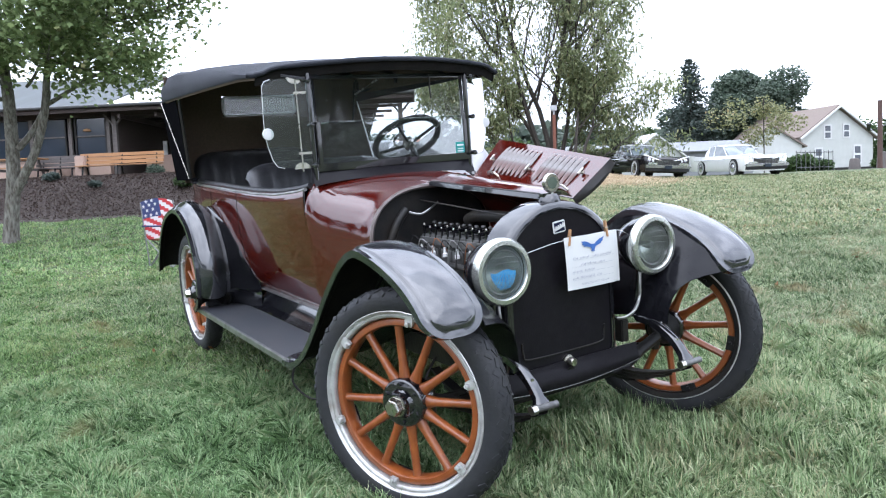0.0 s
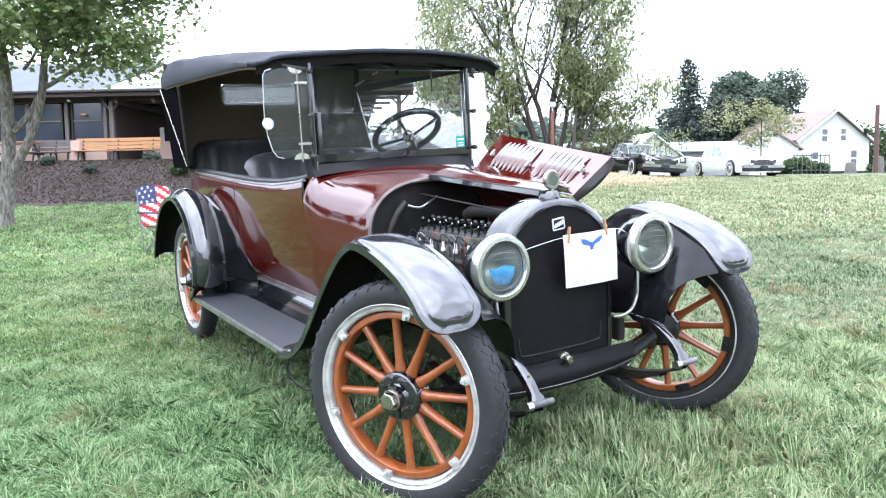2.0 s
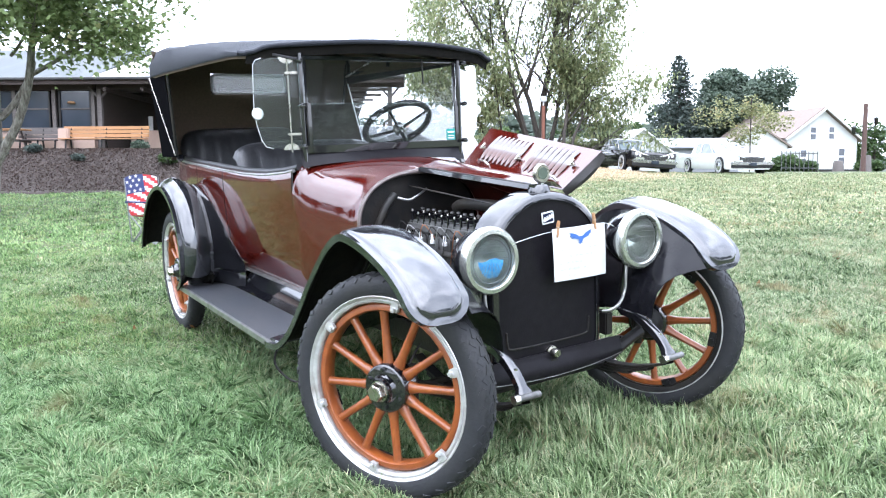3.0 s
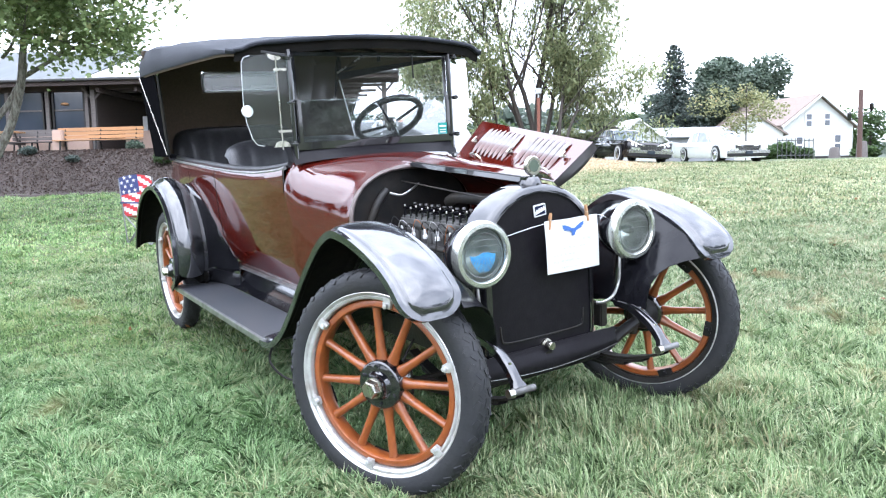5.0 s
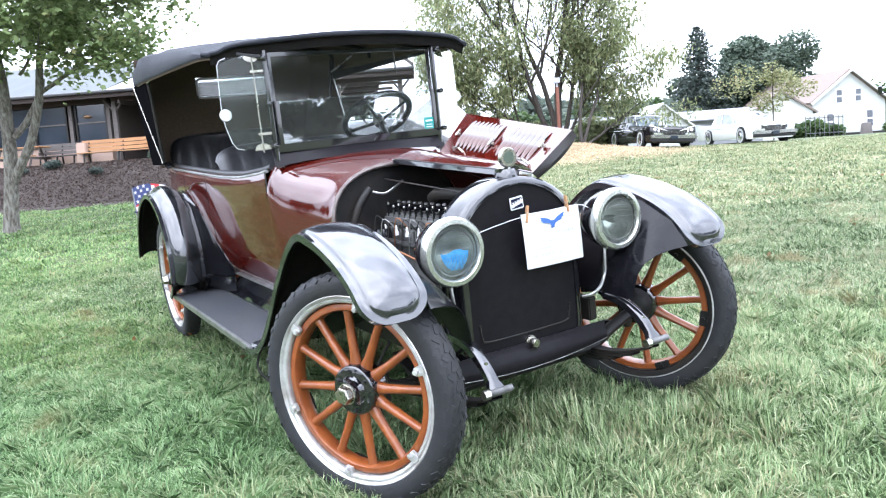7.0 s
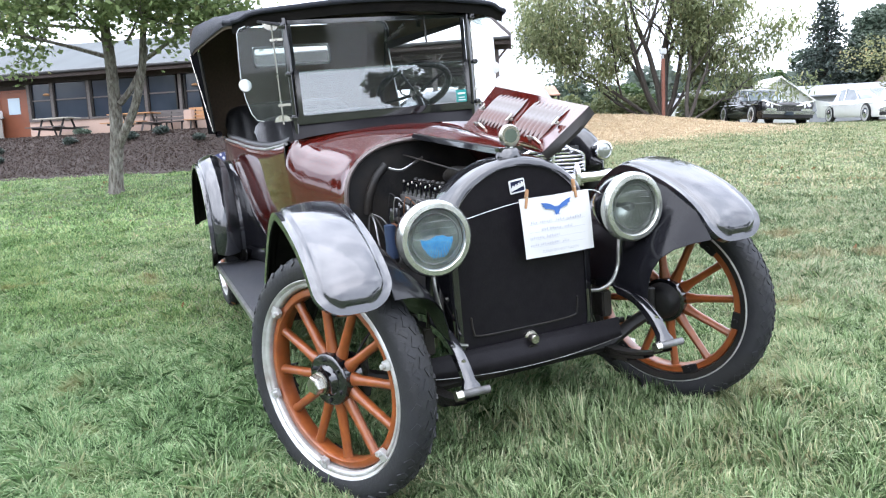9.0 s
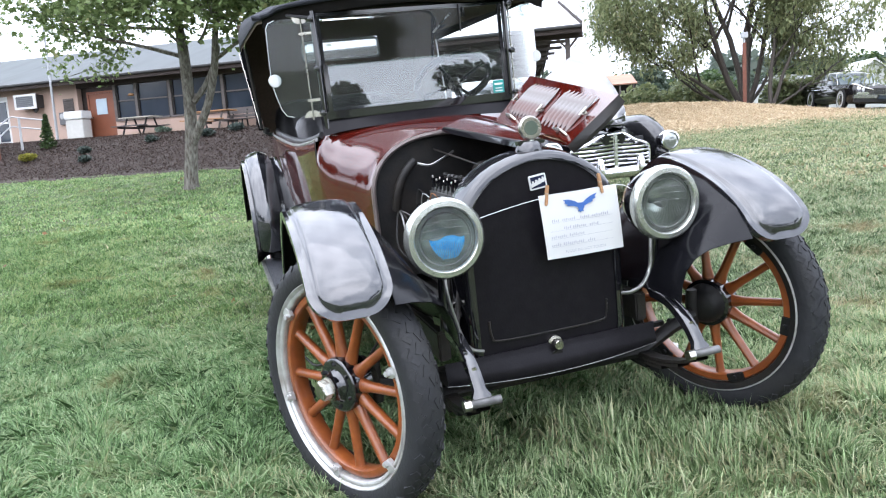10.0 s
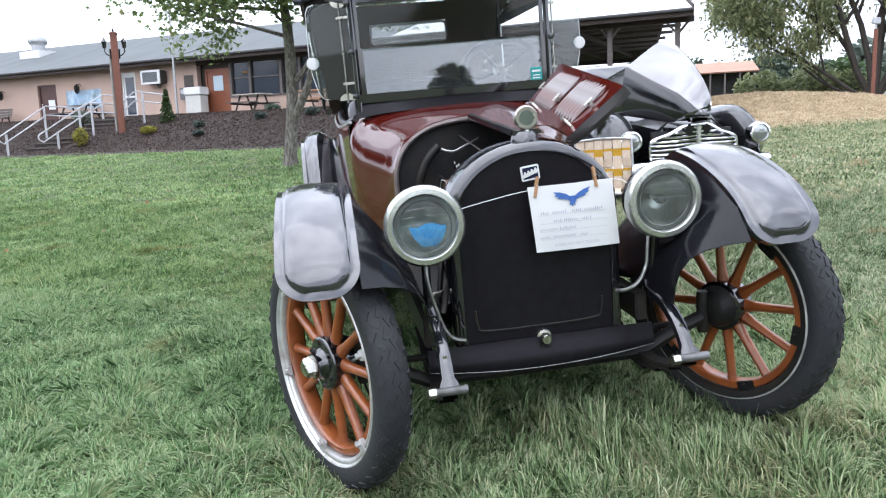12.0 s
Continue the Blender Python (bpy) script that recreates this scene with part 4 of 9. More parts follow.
part("top_lining", sheet([[(x * 0.985, y + 0.01, z - 0.012) for x, y, z in r] for r in rows]), LINING, car, "dark brown lining under the top")
win = (-0.25, 0.42, 1.836, 2.012)


def curtain_bits():
    """The back curtain with a gap for its window."""
    bm = bmesh.new()
    xs = [-0.745, -0.5, win[0], 0.0, 0.2, win[1], 0.55, 0.765]
    zs = [1.30, 1.5, 1.7, win[2], win[3], 2.10, 2.16]

    def at_(x, z):
        t = (2.16 - z) / 0.86
        y = 3.955 + 0.10 * max(0, math.sin(max(0, min(1, t)) * math.pi / 2)) ** 0.6 + 0.02 * t - 0.10 * (abs(x) / 0.7) ** 6
        return (x * (1 - 0.14 * t), y, z)
    for i in range(len(xs) - 1):
        for j in range(len(zs) - 1):
            if xs[i] >= win[0] - 1e-6 and xs[i + 1] <= win[1] + 1e-6 and abs(zs[j] - win[2]) < 1e-6:
                continue
            q = [bm.verts.new(at_(x, z)) for x, z in ((xs[i], zs[j]), (xs[i + 1], zs[j]), (xs[i + 1], zs[j + 1]), (xs[i], zs[j + 1]))]
            bm.faces.new(q)
    bmesh.ops.remove_doubles(bm, verts=bm.verts, dist=1e-5)
    bm.normal_update()
    bmesh.ops.solidify(bm, geom=list(bm.faces), thickness=0.006)
    return bm


curtain = part("back_curtain", curtain_bits(), LINING, car, "dark brown back curtain of the top")
wy = 3.990
part("curtain_frame", tube([(a, wy + 0.012, b_) for a, b_ in rounded(win[1] - win[0] - 0.022, win[3] - win[2] - 0.022, 0.03, 4, ((win[0] + win[1]) / 2, (win[2] + win[3]) / 2))], 0.011, 8, closed=True), leaf_material("milky_celluloid_edge", (0.85, 0.85, 0.82), (0.92, 0.92, 0.90)), curtain, "milky white rim of the curtain window")
part("curtain_window", slab(rounded(win[1] - win[0], win[3] - win[2], 0.02, 4, ((win[0] + win[1]) / 2, (win[2] + win[3]) / 2)), 0.003, "y", wy), CELLULOID, curtain, "clear celluloid window")
part("curtain_roll", tube([(-0.70, 4.0, 2.12), (-0.2, 4.03, 2.14), (0.3, 4.03, 2.14), (0.70, 4.0, 2.12)], 0.02, 8), CANVAS, curtain)
# far quarter curtain
rows_ = []
for t in np.linspace(-0.28, 1, 8):
    x, y = 0.755 - 0.11 * max(t, 0), 3.42 - 0.49 * t
    rows_.append([(x - 0.055 * k / 5, y + (4.03 - y) * k / 5, 1.89 - 0.57 * t) for k in range(6)])
part("side_curtain", sheet(rows_, 0.005), LINING, car, "dark quarter curtain behind the driver's side")
part("top_valance", sheet([[(0.758, y, top_row(y)[0] + 0.02), (0.766, y, top_row(y)[0] - 0.02 - 0.06 * ((y - 1.7) / 1.9) ** 0.9)] for y in np.linspace(1.7, 3.6, 12)], 0.004), CANVAS, canopy, "canvas edge hanging along the side of the top")
# near-black sheet added in place of the dark interior behind the stays
part("side_curtain", sheet([[(-0.742 + 0.05 * t, 3.50 + 0.52 * k / 5, 1.97 - 0.64 * t) for k in range(6)] for t in np.linspace(0, 1, 6)], 0.005), material("interior_shade_black", (0.005, 0.005, 0.006), 0.95, 0, (0.008, 0.008, 0.009), 60, spec=0.0), car, "black sheet standing in for the shaded interior at the rear quarter")
part("curtain_edge", tube([(0.752, 3.412, 1.885), (0.642, 2.922, 1.32)], 0.006, 6), WHITE, car, "pale binding on the quarter curtain")
# binding with studs along the front edge
front = [(x, y - 0.004, z + 0.004) for x, y, z in rows[0]]
edge = [(-0.78, 1.56, 1.915)] + front[1:-1] + [(0.785, 1.46, 1.882)]
part("top_binding", tube(curve_points(edge, 3), 0.014, 8), CANVAS, car, "studded binding along the front of the top")
bm = bmesh.new()
studs = curve_points(edge, 8)
for k in range(2, len(studs) - 1, 4):
    p = studs[k]
    lathe([(0.005, 0.0), (0.003, -0.004), (0, -0.005)], 6, "y", at=(p.x, p.y - 0.010, p.z), bm=bm)
tagged(part("stud_row", bm, DARK, car), kind="stuff")
part("front_valance", sheet([[(x * 0.995, y + 0.008 + 0.02 * t, z - 0.05 * t - 0.004) for x, y, z in rows[0][1:-1]] for t in (0, 0.5, 1)], 0.004), UNDERSIDE, car, "short canvas valance under the front edge")
for y in (1.95, 2.65, 3.35):
    low, sh, mid = top_row(y)
    part("top_bow", tube(curve_points([(-0.735, y, low + 0.02), (-0.70, y, sh - 0.04), (-0.4, y, sh - 0.0), (0, y, mid - 0.04), (0.4, y, sh), (0.70, y, sh - 0.04), (0.735, y, low + 0.02)], 4), 0.014, 8), DARK, car, "dark wooden bow of the top")
for s in (-1, 1):
    part("top_bracket", box((0.05, 0.06, 0.05), (s * 0.665, 3.53, 1.325), 0.01), BLACK, car)
    part("bow_iron", tube([(s * 0.70, 3.53, 1.345), (s * 0.755, 3.95, 1.965)], 0.0055, 8), NICKEL, car, "bright iron stay of the top")
    part("bow_iron", tube([(s * 0.695, 3.50, 1.345), (s * 0.74, 3.40, 2.05)], 0.012, 8), DARK, car, "black iron stay of the top")
    part("bow_iron", tube([(s * 0.735, 3.43, 1.94), (s * 0.745, 2.95, 2.03)], 0.008, 8), NICKEL, car, "bright iron stay of the top")
    part("top_strap", tube([(s * 0.52, 1.36, 1.87), (s * 0.62, 1.45, 1.90)], 0.008, 6), LEATHER, car)

# -- windscreen --
WS_Y = 1.355
screen = part("windscreen", box((1.04, 0.03, 0.042), (0.005, WS_Y, 1.383), 0.006), BLACK, car, "two-pane windscreen in a black frame")
for s in (-1, 1):
    part("post", tube([(s * 0.51 + 0.005, WS_Y, 1.30), (s * 0.51 + 0.005, WS_Y, 1.90)], 0.016, 8), BLACK, screen, "black windscreen post")
    part("pane_edge", box((0.024, 0.016, 0.235), (s * 0.481 + 0.005, WS_Y - 0.012, 1.518), 0.003), BLACK, screen)
    part("pane_edge", box((0.018, 0.014, 0.25), (s * 0.485 + 0.005, WS_Y + 0.012, 1.75), 0.002), BLACK, screen)
    for z in (1.40, 1.62, 1.86):
        part("thumbscrew", lathe([(0.0, -0.05), (0.014, -0.048), (0.014, -0.02), (0.008, -0.018), (0.008, 0.02)], 8, "y", at=(s * 0.525, WS_Y - 0.01, z)), BLACK, screen)
part("lower_pane", box((0.952, 0.005, 0.222), (0.005, WS_Y - 0.006, 1.518), 0, Matrix.Rotation(radians(-4), 4, "X")), SCREEN, screen, "clear lower windscreen pane").visible_shadow = False
part("upper_pane", box((0.965, 0.005, 0.245), (0.005, WS_Y + 0.012, 1.748)), GLASS, screen, "clear upper windscreen pane").visible_shadow = False
part("pane_lip", box((0.965, 0.006, 0.006), (0.005, WS_Y - 0.012, 1.630)), WING, screen, "ground glass edge between the panes")
part("top_rail", box((1.02, 0.024, 0.022), (0.005, WS_Y + 0.012, 1.878), 0.004), BLACK, screen)
part("wiper", tube([(0.26, WS_Y + 0.0, 1.88), (0.262, WS_Y - 0.005, 1.74)], 0.005, 6), DARK, screen, "hand-worked windscreen wiper")
part("sticker", box((0.062, 0.002, 0.066), (0.440, WS_Y - 0.017, 1.438)), TEAL, screen, "teal printed sticker on the glass")
bm = box((0.046, 0.002, 0.010), (0.440, WS_Y - 0.0195, 1.452))
box((0.038, 0.002, 0.005), (0.440, WS_Y - 0.0195, 1.430), bm=bm)
box((0.042, 0.002, 0.006), (0.440, WS_Y - 0.0195, 1.416), bm=bm)
part("sticker_print", bm, PAPER, screen)
rows = []
for t in np.linspace(0, 1, 5):
    rows.append([(x, WS_Y - 0.035 * (1 - t) + 0.012 - 0.045 * (1 - t) * (1 - (x / 0.53) ** 2), 1.31 + 0.075 * t - 0.025 * (1 - t) * (x / 0.53) ** 4) for x in np.linspace(-0.53, 0.53, 15)])
part("screen_base", sheet(rows, 0.004), RADCOVER, car, "black filler between scuttle and windscreen")


def wing(s):
    """A glass wind wing with rounded corners on a nickel rod."""
    o = Vector((s * 0.503, WS_Y + 0.045, 0))
    ax = Vector((s * 0.96, 0.28 if s < 0 else 0.30, 0)).normalized()
    outline = [(0.0, 1.880), (0.19, 1.880), (0.222, 1.870), (0.236, 1.845), (0.243, 1.70), (0.245, 1.60), (0.235, 1.52), (0.214, 1.44), (0.192, 1.405), (0.155, 1.395), (0.0, 1.395)]
    bm = bmesh.new()
    front_ = [bm.verts.new(o + ax * a + Vector((0, 0, z))) for a, z in outline]
    back_ = [bm.verts.new(o + ax * a + Vector((0, 0.006, z))) for a, z in outline]
    bm.faces.new(front_)
    bm.faces.new(back_[::-1])
    n = len(outline)
    for k in range(n):
        bm.faces.new((front_[k], back_[k], back_[(k + 1) % n], front_[(k + 1) % n]))
    g = part("wind_wing", bm, WING, car, "greenish glass wind wing with polished edges")
    g.visible_shadow = False
    part("glass_edge", tube([o + ax * a + Vector((0, 0.003, z)) for a, z in outline[1:-1]], 0.0022, 6), WHITE, g, "ground glass edge")
    r0 = o + ax * 0.06
    part("wing_rod", tube([r0 + Vector((0, -0.012, 1.37)), r0 + Vector((0, -0.012, 1.89))], 0.0045, 8), NICKEL, g, "nickel rod")
    for z in (1.47, 1.80):
        m = Matrix.Translation(o + ax * 0.035 + Vector((0, -0.012, z)))
        part("wing_clamp", box((0.085, 0.018, 0.013), (0, 0, 0), 0.003, m @ Matrix.Rotation(math.atan2(ax.y, ax.x), 4, "Z")), NICKEL, g, "nickel clamp")
    for z, h in ((1.385, 1), (1.885, -1)):
        base_ = o + ax * 0.06 + Vector((0, -0.008, z))
        part("wing_foot", slab([(-0.045, 0), (0.045, 0), (0.035, h * 0.022), (0.015, h * 0.034), (-0.015, h * 0.034), (-0.035, h * 0.022)], 0.014, "y"), NICKEL, g, "pale metal clip",
             Matrix.Translation(base_) @ Matrix.Rotation(math.atan2(ax.y * s, ax.x * s), 4, "Z"))
    return g


wing(-1)
wing(1)
part("side_mirror", lathe([(0.0, -0.012), (0.030, -0.010), (0.033, -0.002), (0.028, 0.010), (0, 0.014)], 24, "y", at=(-0.721, 1.470, 1.586)), WHITE, car, "small round white mirror on the wind wing")
part("side_mirror", lathe([(0.0, -0.012), (0.030, -0.010), (0.033, -0.002), (0.028, 0.010), (0, 0.014)], 24, "y", at=(0.731, 1.475, 1.586)), WHITE, car, "small round white mirror on the wind wing")

# -- steering wheel --
sw = Matrix.Translation((0.36, 1.86, 1.515)) @ Matrix.Rotation(radians(-36), 4, "X")
steer = part("steering_wheel", tube([sw @ Vector((0.222 * math.cos(a), 0.222 * math.sin(a), 0)) for a in (2 * math.pi * k / 48 for k in range(48))], 0.021, 10, closed=True), RADCOVER, car, "large black steering wheel")
for k in range(4):
    a = radians(90 * k + 50)
    part("wheel_spoke", tube([sw @ Vector((0, 0, -0.045)), sw @ Vector((0.205 * math.cos(a), 0.205 * math.sin(a), -0.002))], 0.010, 8), RADCOVER, steer)
part("wheel_boss", lathe([(0.0, 0.0), (0.03, -0.005), (0.042, -0.03), (0.035, -0.07), (0.0, -0.08)], 16, "z"), NICKEL, steer, "nickel boss with levers", sw)
part("throttle_quadrant", tube([sw @ Vector((0.09 * math.cos(a), 0.09 * math.sin(a), 0.01)) for a in np.linspace(0.3, 4.2, 16)], 0.006, 6), NICKEL, steer)
part("column", tube([sw @ Vector((0, 0, -0.06)), (0.34, 1.18, 0.85)], 0.022, 10), BLACK, steer, "black steering column")
part("dashboard", box((0.96, 0.03, 0.16), (0, 1.44, 1.22), 0.01), DARK, car, "dark dashboard")

# -- bonnet: far half closed, near half folded over it --
def hood_half(s, y0, y1, n=10):
    rows = []
    for y in np.linspace(y0, y1, n):
        t = (y - y0) / (y1 - y0)
        w, sh, top = 0.30 + 0.08 * t, 0.93 + 0.04 * t, 1.19 + 0.055 * t
        sec = [(w, 0.62), (w, 0.80)] + [(w * math.cos(a) ** 0.85, sh + (top - sh) * math.sin(a)) for a in (math.pi / 2 * k / 9 for k in range(10))]
        rows.append([(s * x, y, z) for x, z in sec])
    return rows


part("bonnet_side", sheet(hood_half(1, 0.0, 0.97), -0.004), MAROON, car, "closed maroon half of the bonnet")
hinge_a, hinge_b = Vector((0.0, -0.02, 1.205)), Vector((0.0, 0.97, 1.262))
part("bonnet_hinge", tube([hinge_a, hinge_b], 0.010, 8), DARK, car, "long black bonnet hinge")
HB, HL, HT, HR = Vector((0.172, 0.018, 1.177)), Vector((0.240, 0.93, 1.263)), Vector((0.452, 0.935, 1.466)), Vector((0.376, -0.024, 1.342))
rows = []
for i in range(9):
    u_ = i / 8
    row = []
    for k in range(7):
        v_ = k / 6
        p = hinge_a.lerp(hinge_b, u_).lerp(HB.lerp(HL, u_), v_)
        row.append(p + Vector((0, 0, 0.030 * math.sin(math.pi * v_) + 0.010)))
    rows.append(row)
part("bonnet_top", sheet(rows, 0.004), MAROON, car, "maroon top leaf of the bonnet folded back on itself")
part("bonnet_edge", sheet([[hinge_a.lerp(hinge_b, u_) + Vector((-0.010 - 0.006 * v_, 0, 0.004 - 0.020 * v_)) for v_ in (0, 0.5, 1)] for u_ in np.linspace(0, 1, 6)], 0.003), BLACK, car, "dark folded lip of the bonnet")
rows = []
for i in range(13):
    u_ = i / 12
    row = []
    for k in range(9):
        v_ = k / 8
        p = HB.lerp(HL, u_).lerp(HR.lerp(HT, u_), v_)
        row.append(p)
    rows.append(row)
lid = part("bonnet_lid", sheet(rows, 0.005), MAROON, car, "louvred maroon bonnet side panel folded upright")
across = (HR - HB + HT - HL).normalized()
along = (HL - HB + HT - HR).normalized()
facing = along.cross(across).normalized()
facing = facing if facing.y < 0 or facing.x < 0 else -facing
rows = []
for k in range(9):
    v_ = k / 8
    p = HB.lerp(HR, v_)
    rows.append([p, p - facing * 0.012 - along * 0.012 * math.sin(math.pi * v_), p - facing * 0.025 - along * 0.03 * math.sin(math.pi * v_), p - facing * 0.04 - along * 0.03 * math.sin(math.pi * v_)])
part("lid_flange", sheet(rows, 0.003), DARK, lid, "dark turned-in end of the bonnet panel")


def louvre():
    rows = []
    for t in np.linspace(0, 1, 9):
        h = 0.016 * math.sin(math.pi * min(1, max(0, t))) ** 0.35
        rows.append([Vector((x * math.sin(math.pi * min(0.97, max(0.03, t))) ** 0.4, 0.19 * (t - 0.5), h * q)) for x, q in ((-0.0145, 0), (-0.011, 0.75), (-0.002, 1), (0.011, 0.35), (0.0135, 0))])
    return sheet(rows)


louvre_mesh = bpy.data.meshes.new("louvre")
bm = louvre()
bm.to_mesh(louvre_mesh)
bm.free()
LOUVRE = material("grey_louvre", (0.27, 0.26, 0.255), 0.22, 0.4, (0.20, 0.185, 0.18), 20, 4, color3=(0.12, 0.04, 0.03), scale3=9, amount3=0.4)
basis = Matrix((along, across, along.cross(across))).transposed().to_4x4()
if (basis.to_3x3() @ Vector((0, 0, 1))).dot(facing) < 0:
    basis = basis @ Matrix.Rotation(math.pi, 4, "Y")
for k in range(15):
    u_ = 0.13 + 0.046 * k if k < 7 else 0.535 + 0.044 * (k - 7)
    p = HB.lerp(HL, u_).lerp(HR.lerp(HT, u_), 0.54)
    place("louvre", louvre_mesh, LOUVRE, lid, "pressed grey louvre", Matrix.Translation(p + facing * 0.005) @ basis)
for u_, v_ in ((0.14, 0.16), (0.80, 0.16), (0.08, 0.55), (0.51, 0.42), (0.90, 0.50)):
    p = HB.lerp(HL, u_).lerp(HR.lerp(HT, u_), v_) + facing * 0.012
    m = Matrix.Translation(p) @ basis
    if v_ < 0.3:
        part("bonnet_handle", tube([m @ Vector(q) for q in ((-0.05, 0, -0.012), (-0.035, 0, 0.014), (0.035, 0, 0.014), (0.05, 0, -0.012))], 0.006, 8), NICKEL, lid, "nickel bonnet handle")
    else:
        bm = box((0.028, 0.018, 0.014), bevel=0.004)
        tube([(0, -0.02, 0.012), (0, 0.02, 0.012)], 0.005, 6, bm=bm)
        part("bonnet_catch", bm, NICKEL, lid, "nickel bonnet catch", m)

# -- engine --
eng = part("engine_block", box((0.20, 0.74, 0.30), (-0.03, 0.57, 0.80), 0.02), ENGINE, car, "grey cast-iron six-cylinder engine with open rocker gear")
part("cylinder_head", box((0.17, 0.72, 0.06), (-0.04, 0.57, 0.965), 0.012), ENGINE, eng)
part("crankcase", box((0.30, 0.80, 0.14), (-0.02, 0.57, 0.60), 0.03), DARK, eng)
for k in range(12):
    y = 0.255 + 0.058 * k
    lift = 0.012 * (k % 2)
    bm = tube([(-0.115, y, 0.80), (-0.108, y, 1.028 + lift)], 0.0065, 8)
    box((0.075, 0.013, 0.016), (-0.080, y, 1.024 + lift), 0.004, bm=bm)
    rocker = part("rocker_arm", bm, BLACK, eng, "black rocker and pushrod")
    part("cap_nut", lathe([(0.0, 0.010), (0.004, 0.008), (0.0055, 0.003), (0.0055, -0.003), (0.0, -0.004)], 8, "z", at=(-0.108, y, 1.034 + lift)), NICKEL, rocker, "bright cap nut")
    spring = part("valve_spring", tube([(-0.045 + 0.012 * math.cos(a), y + 0.012 * math.sin(a), 0.985 + 0.0022 * a + 0.3 * lift) for a in np.linspace(0, 25, 40)], 0.003, 5), DARK, eng, "dark valve spring")
    part("spring_cap", lathe([(0.0, 0.010), (0.010, 0.008), (0.011, 0.0), (0.0, -0.002)], 8, "z", at=(-0.045, y, 1.045 + 0.3 * lift)), ENGINE, spring, "grey spring cap")
for k in range(6):
    y = 0.285 + 0.116 * k
    plug = part("spark_plug", lathe([(0.0, 0.05), (0.006, 0.048), (0.008, 0.02), (0.013, 0.016), (0.013, 0.0), (0.0, -0.002)], 8, "z", at=(-0.150, y, 0.90)), WHITE, eng, "white porcelain spark plug")
    part("side_plate", box((0.008, 0.07, 0.10), (-0.135, y, 0.88), 0.003), ENGINE, eng, "pale iron side plate")
part("wire_tube", tube([(-0.185, 0.20, 0.865), (-0.185, 0.90, 0.875)], 0.016, 10), DARK, eng, "black tube carrying the ignition wires")
part("manifold", tube(curve_points([(0.05, 0.10, 1.085), (0.05, 0.35, 1.09), (0.05, 0.62, 1.085), (0.06, 0.72, 1.06)], 4), 0.03, 12), DARK, eng, "grey pipe along the engine")
part("water_pipe", tube(curve_points([(-0.05, 0.02, 1.08), (-0.06, 0.12, 1.06), (-0.05, 0.24, 1.0)], 4), 0.022, 10), DARK, eng)
rng = random.Random(5)
for k in range(9):
    y = 0.25 + 0.075 * k
    part("spark_lead", tube(curve_points([(-0.14, y, 0.93), (-0.19, y + 0.03, 0.97 + 0.03 * rng.random()), (-0.20, y + 0.06, 0.86), (-0.17, y + 0.12, 0.80)], 4), 0.0028, 6), (DARK, COPPER, DARK, ALU)[k % 4], eng, "loose ignition wire")
part("copper_line", tube(curve_points([(-0.18, 0.95, 0.78), (-0.22, 0.80, 0.86), (-0.20, 0.62, 0.83), (-0.19, 0.45, 0.80)], 5), 0.006, 6), COPPER, eng, "copper fuel line")
part("distributor", lathe([(0.0, 0.93), (0.04, 0.93), (0.045, 0.90), (0.045, 0.84), (0.03, 0.82), (0.03, 0.70)], 16, "z", at=(-0.17, 0.86, 0)), BLACK, eng)
part("ignition_coil", lathe([(0.0, 0.86), (0.03, 0.86), (0.03, 0.70), (0.0, 0.70)], 14, "z", at=(-0.24, 0.78, 0)), material("dark_blue_coil", (0.03, 0.05, 0.10), 0.4), eng)
part("firewall_hose", tube(curve_points([(-0.28, 0.99, 0.90), (-0.27, 0.97, 0.98), (-0.23, 0.96, 1.07), (-0.17, 0.97, 1.13)], 5), 0.022, 10), DARK, car, "black hose on the firewall")
part("speedometer_cable", tube(curve_points([(-0.17, 0.97, 1.12), (-0.11, 0.93, 1.10), (-0.05, 0.93, 1.12), (0.03, 0.97, 1.15)], 5), 0.006, 6), ALU, car)
for k, q in enumerate(((-0.30, 0.82), (-0.27, 0.80), (-0.25, 0.84), (-0.22, 0.80))):
    part("firewall_wire", tube(curve_points([(-0.27, 0.98, 0.90), (q[0], 0.92, 0.86), (q[0] - 0.02 + 0.02 * k, 0.86, q[1] - 0.08), (-0.26 + 0.02 * k, 0.80, 0.66)], 4), 0.0045, 6), (DARK, ALU, DARK, ENGINE)[k], car)
part("stay_rod", tube([(-0.06, 1.0, 1.17), (-0.09, 0.02, 1.11)], 0.004, 8), DARK, car, "thin bonnet stay rod")
part("side_tray", box((0.14, 0.95, 0.012), (-0.33, 0.50, 0.60), 0.003), DARK, car, "engine tray beside the block")
part("fan_shroud", lathe([(0.20, 0.085), (0.21, 0.095), (0.03, 0.10), (0.0, 0.10)], 24, "y", at=(0, 0, 0.82)), DARK, car, "dark fan behind the radiator")
for k, (a, b_) in enumerate((((-0.30, 0.02, 0.72), (-0.35, -0.06, 0.60)), ((-0.31, 0.10, 0.80), (-0.36, 0.00, 0.58)), ((-0.24, 0.05, 0.66), (-0.38, -0.02, 0.66)))):
    part("steering_link", tube([a, b_], 0.011, 8), NICKEL if k == 2 else DARK, car, "greasy rod below the headlamp")

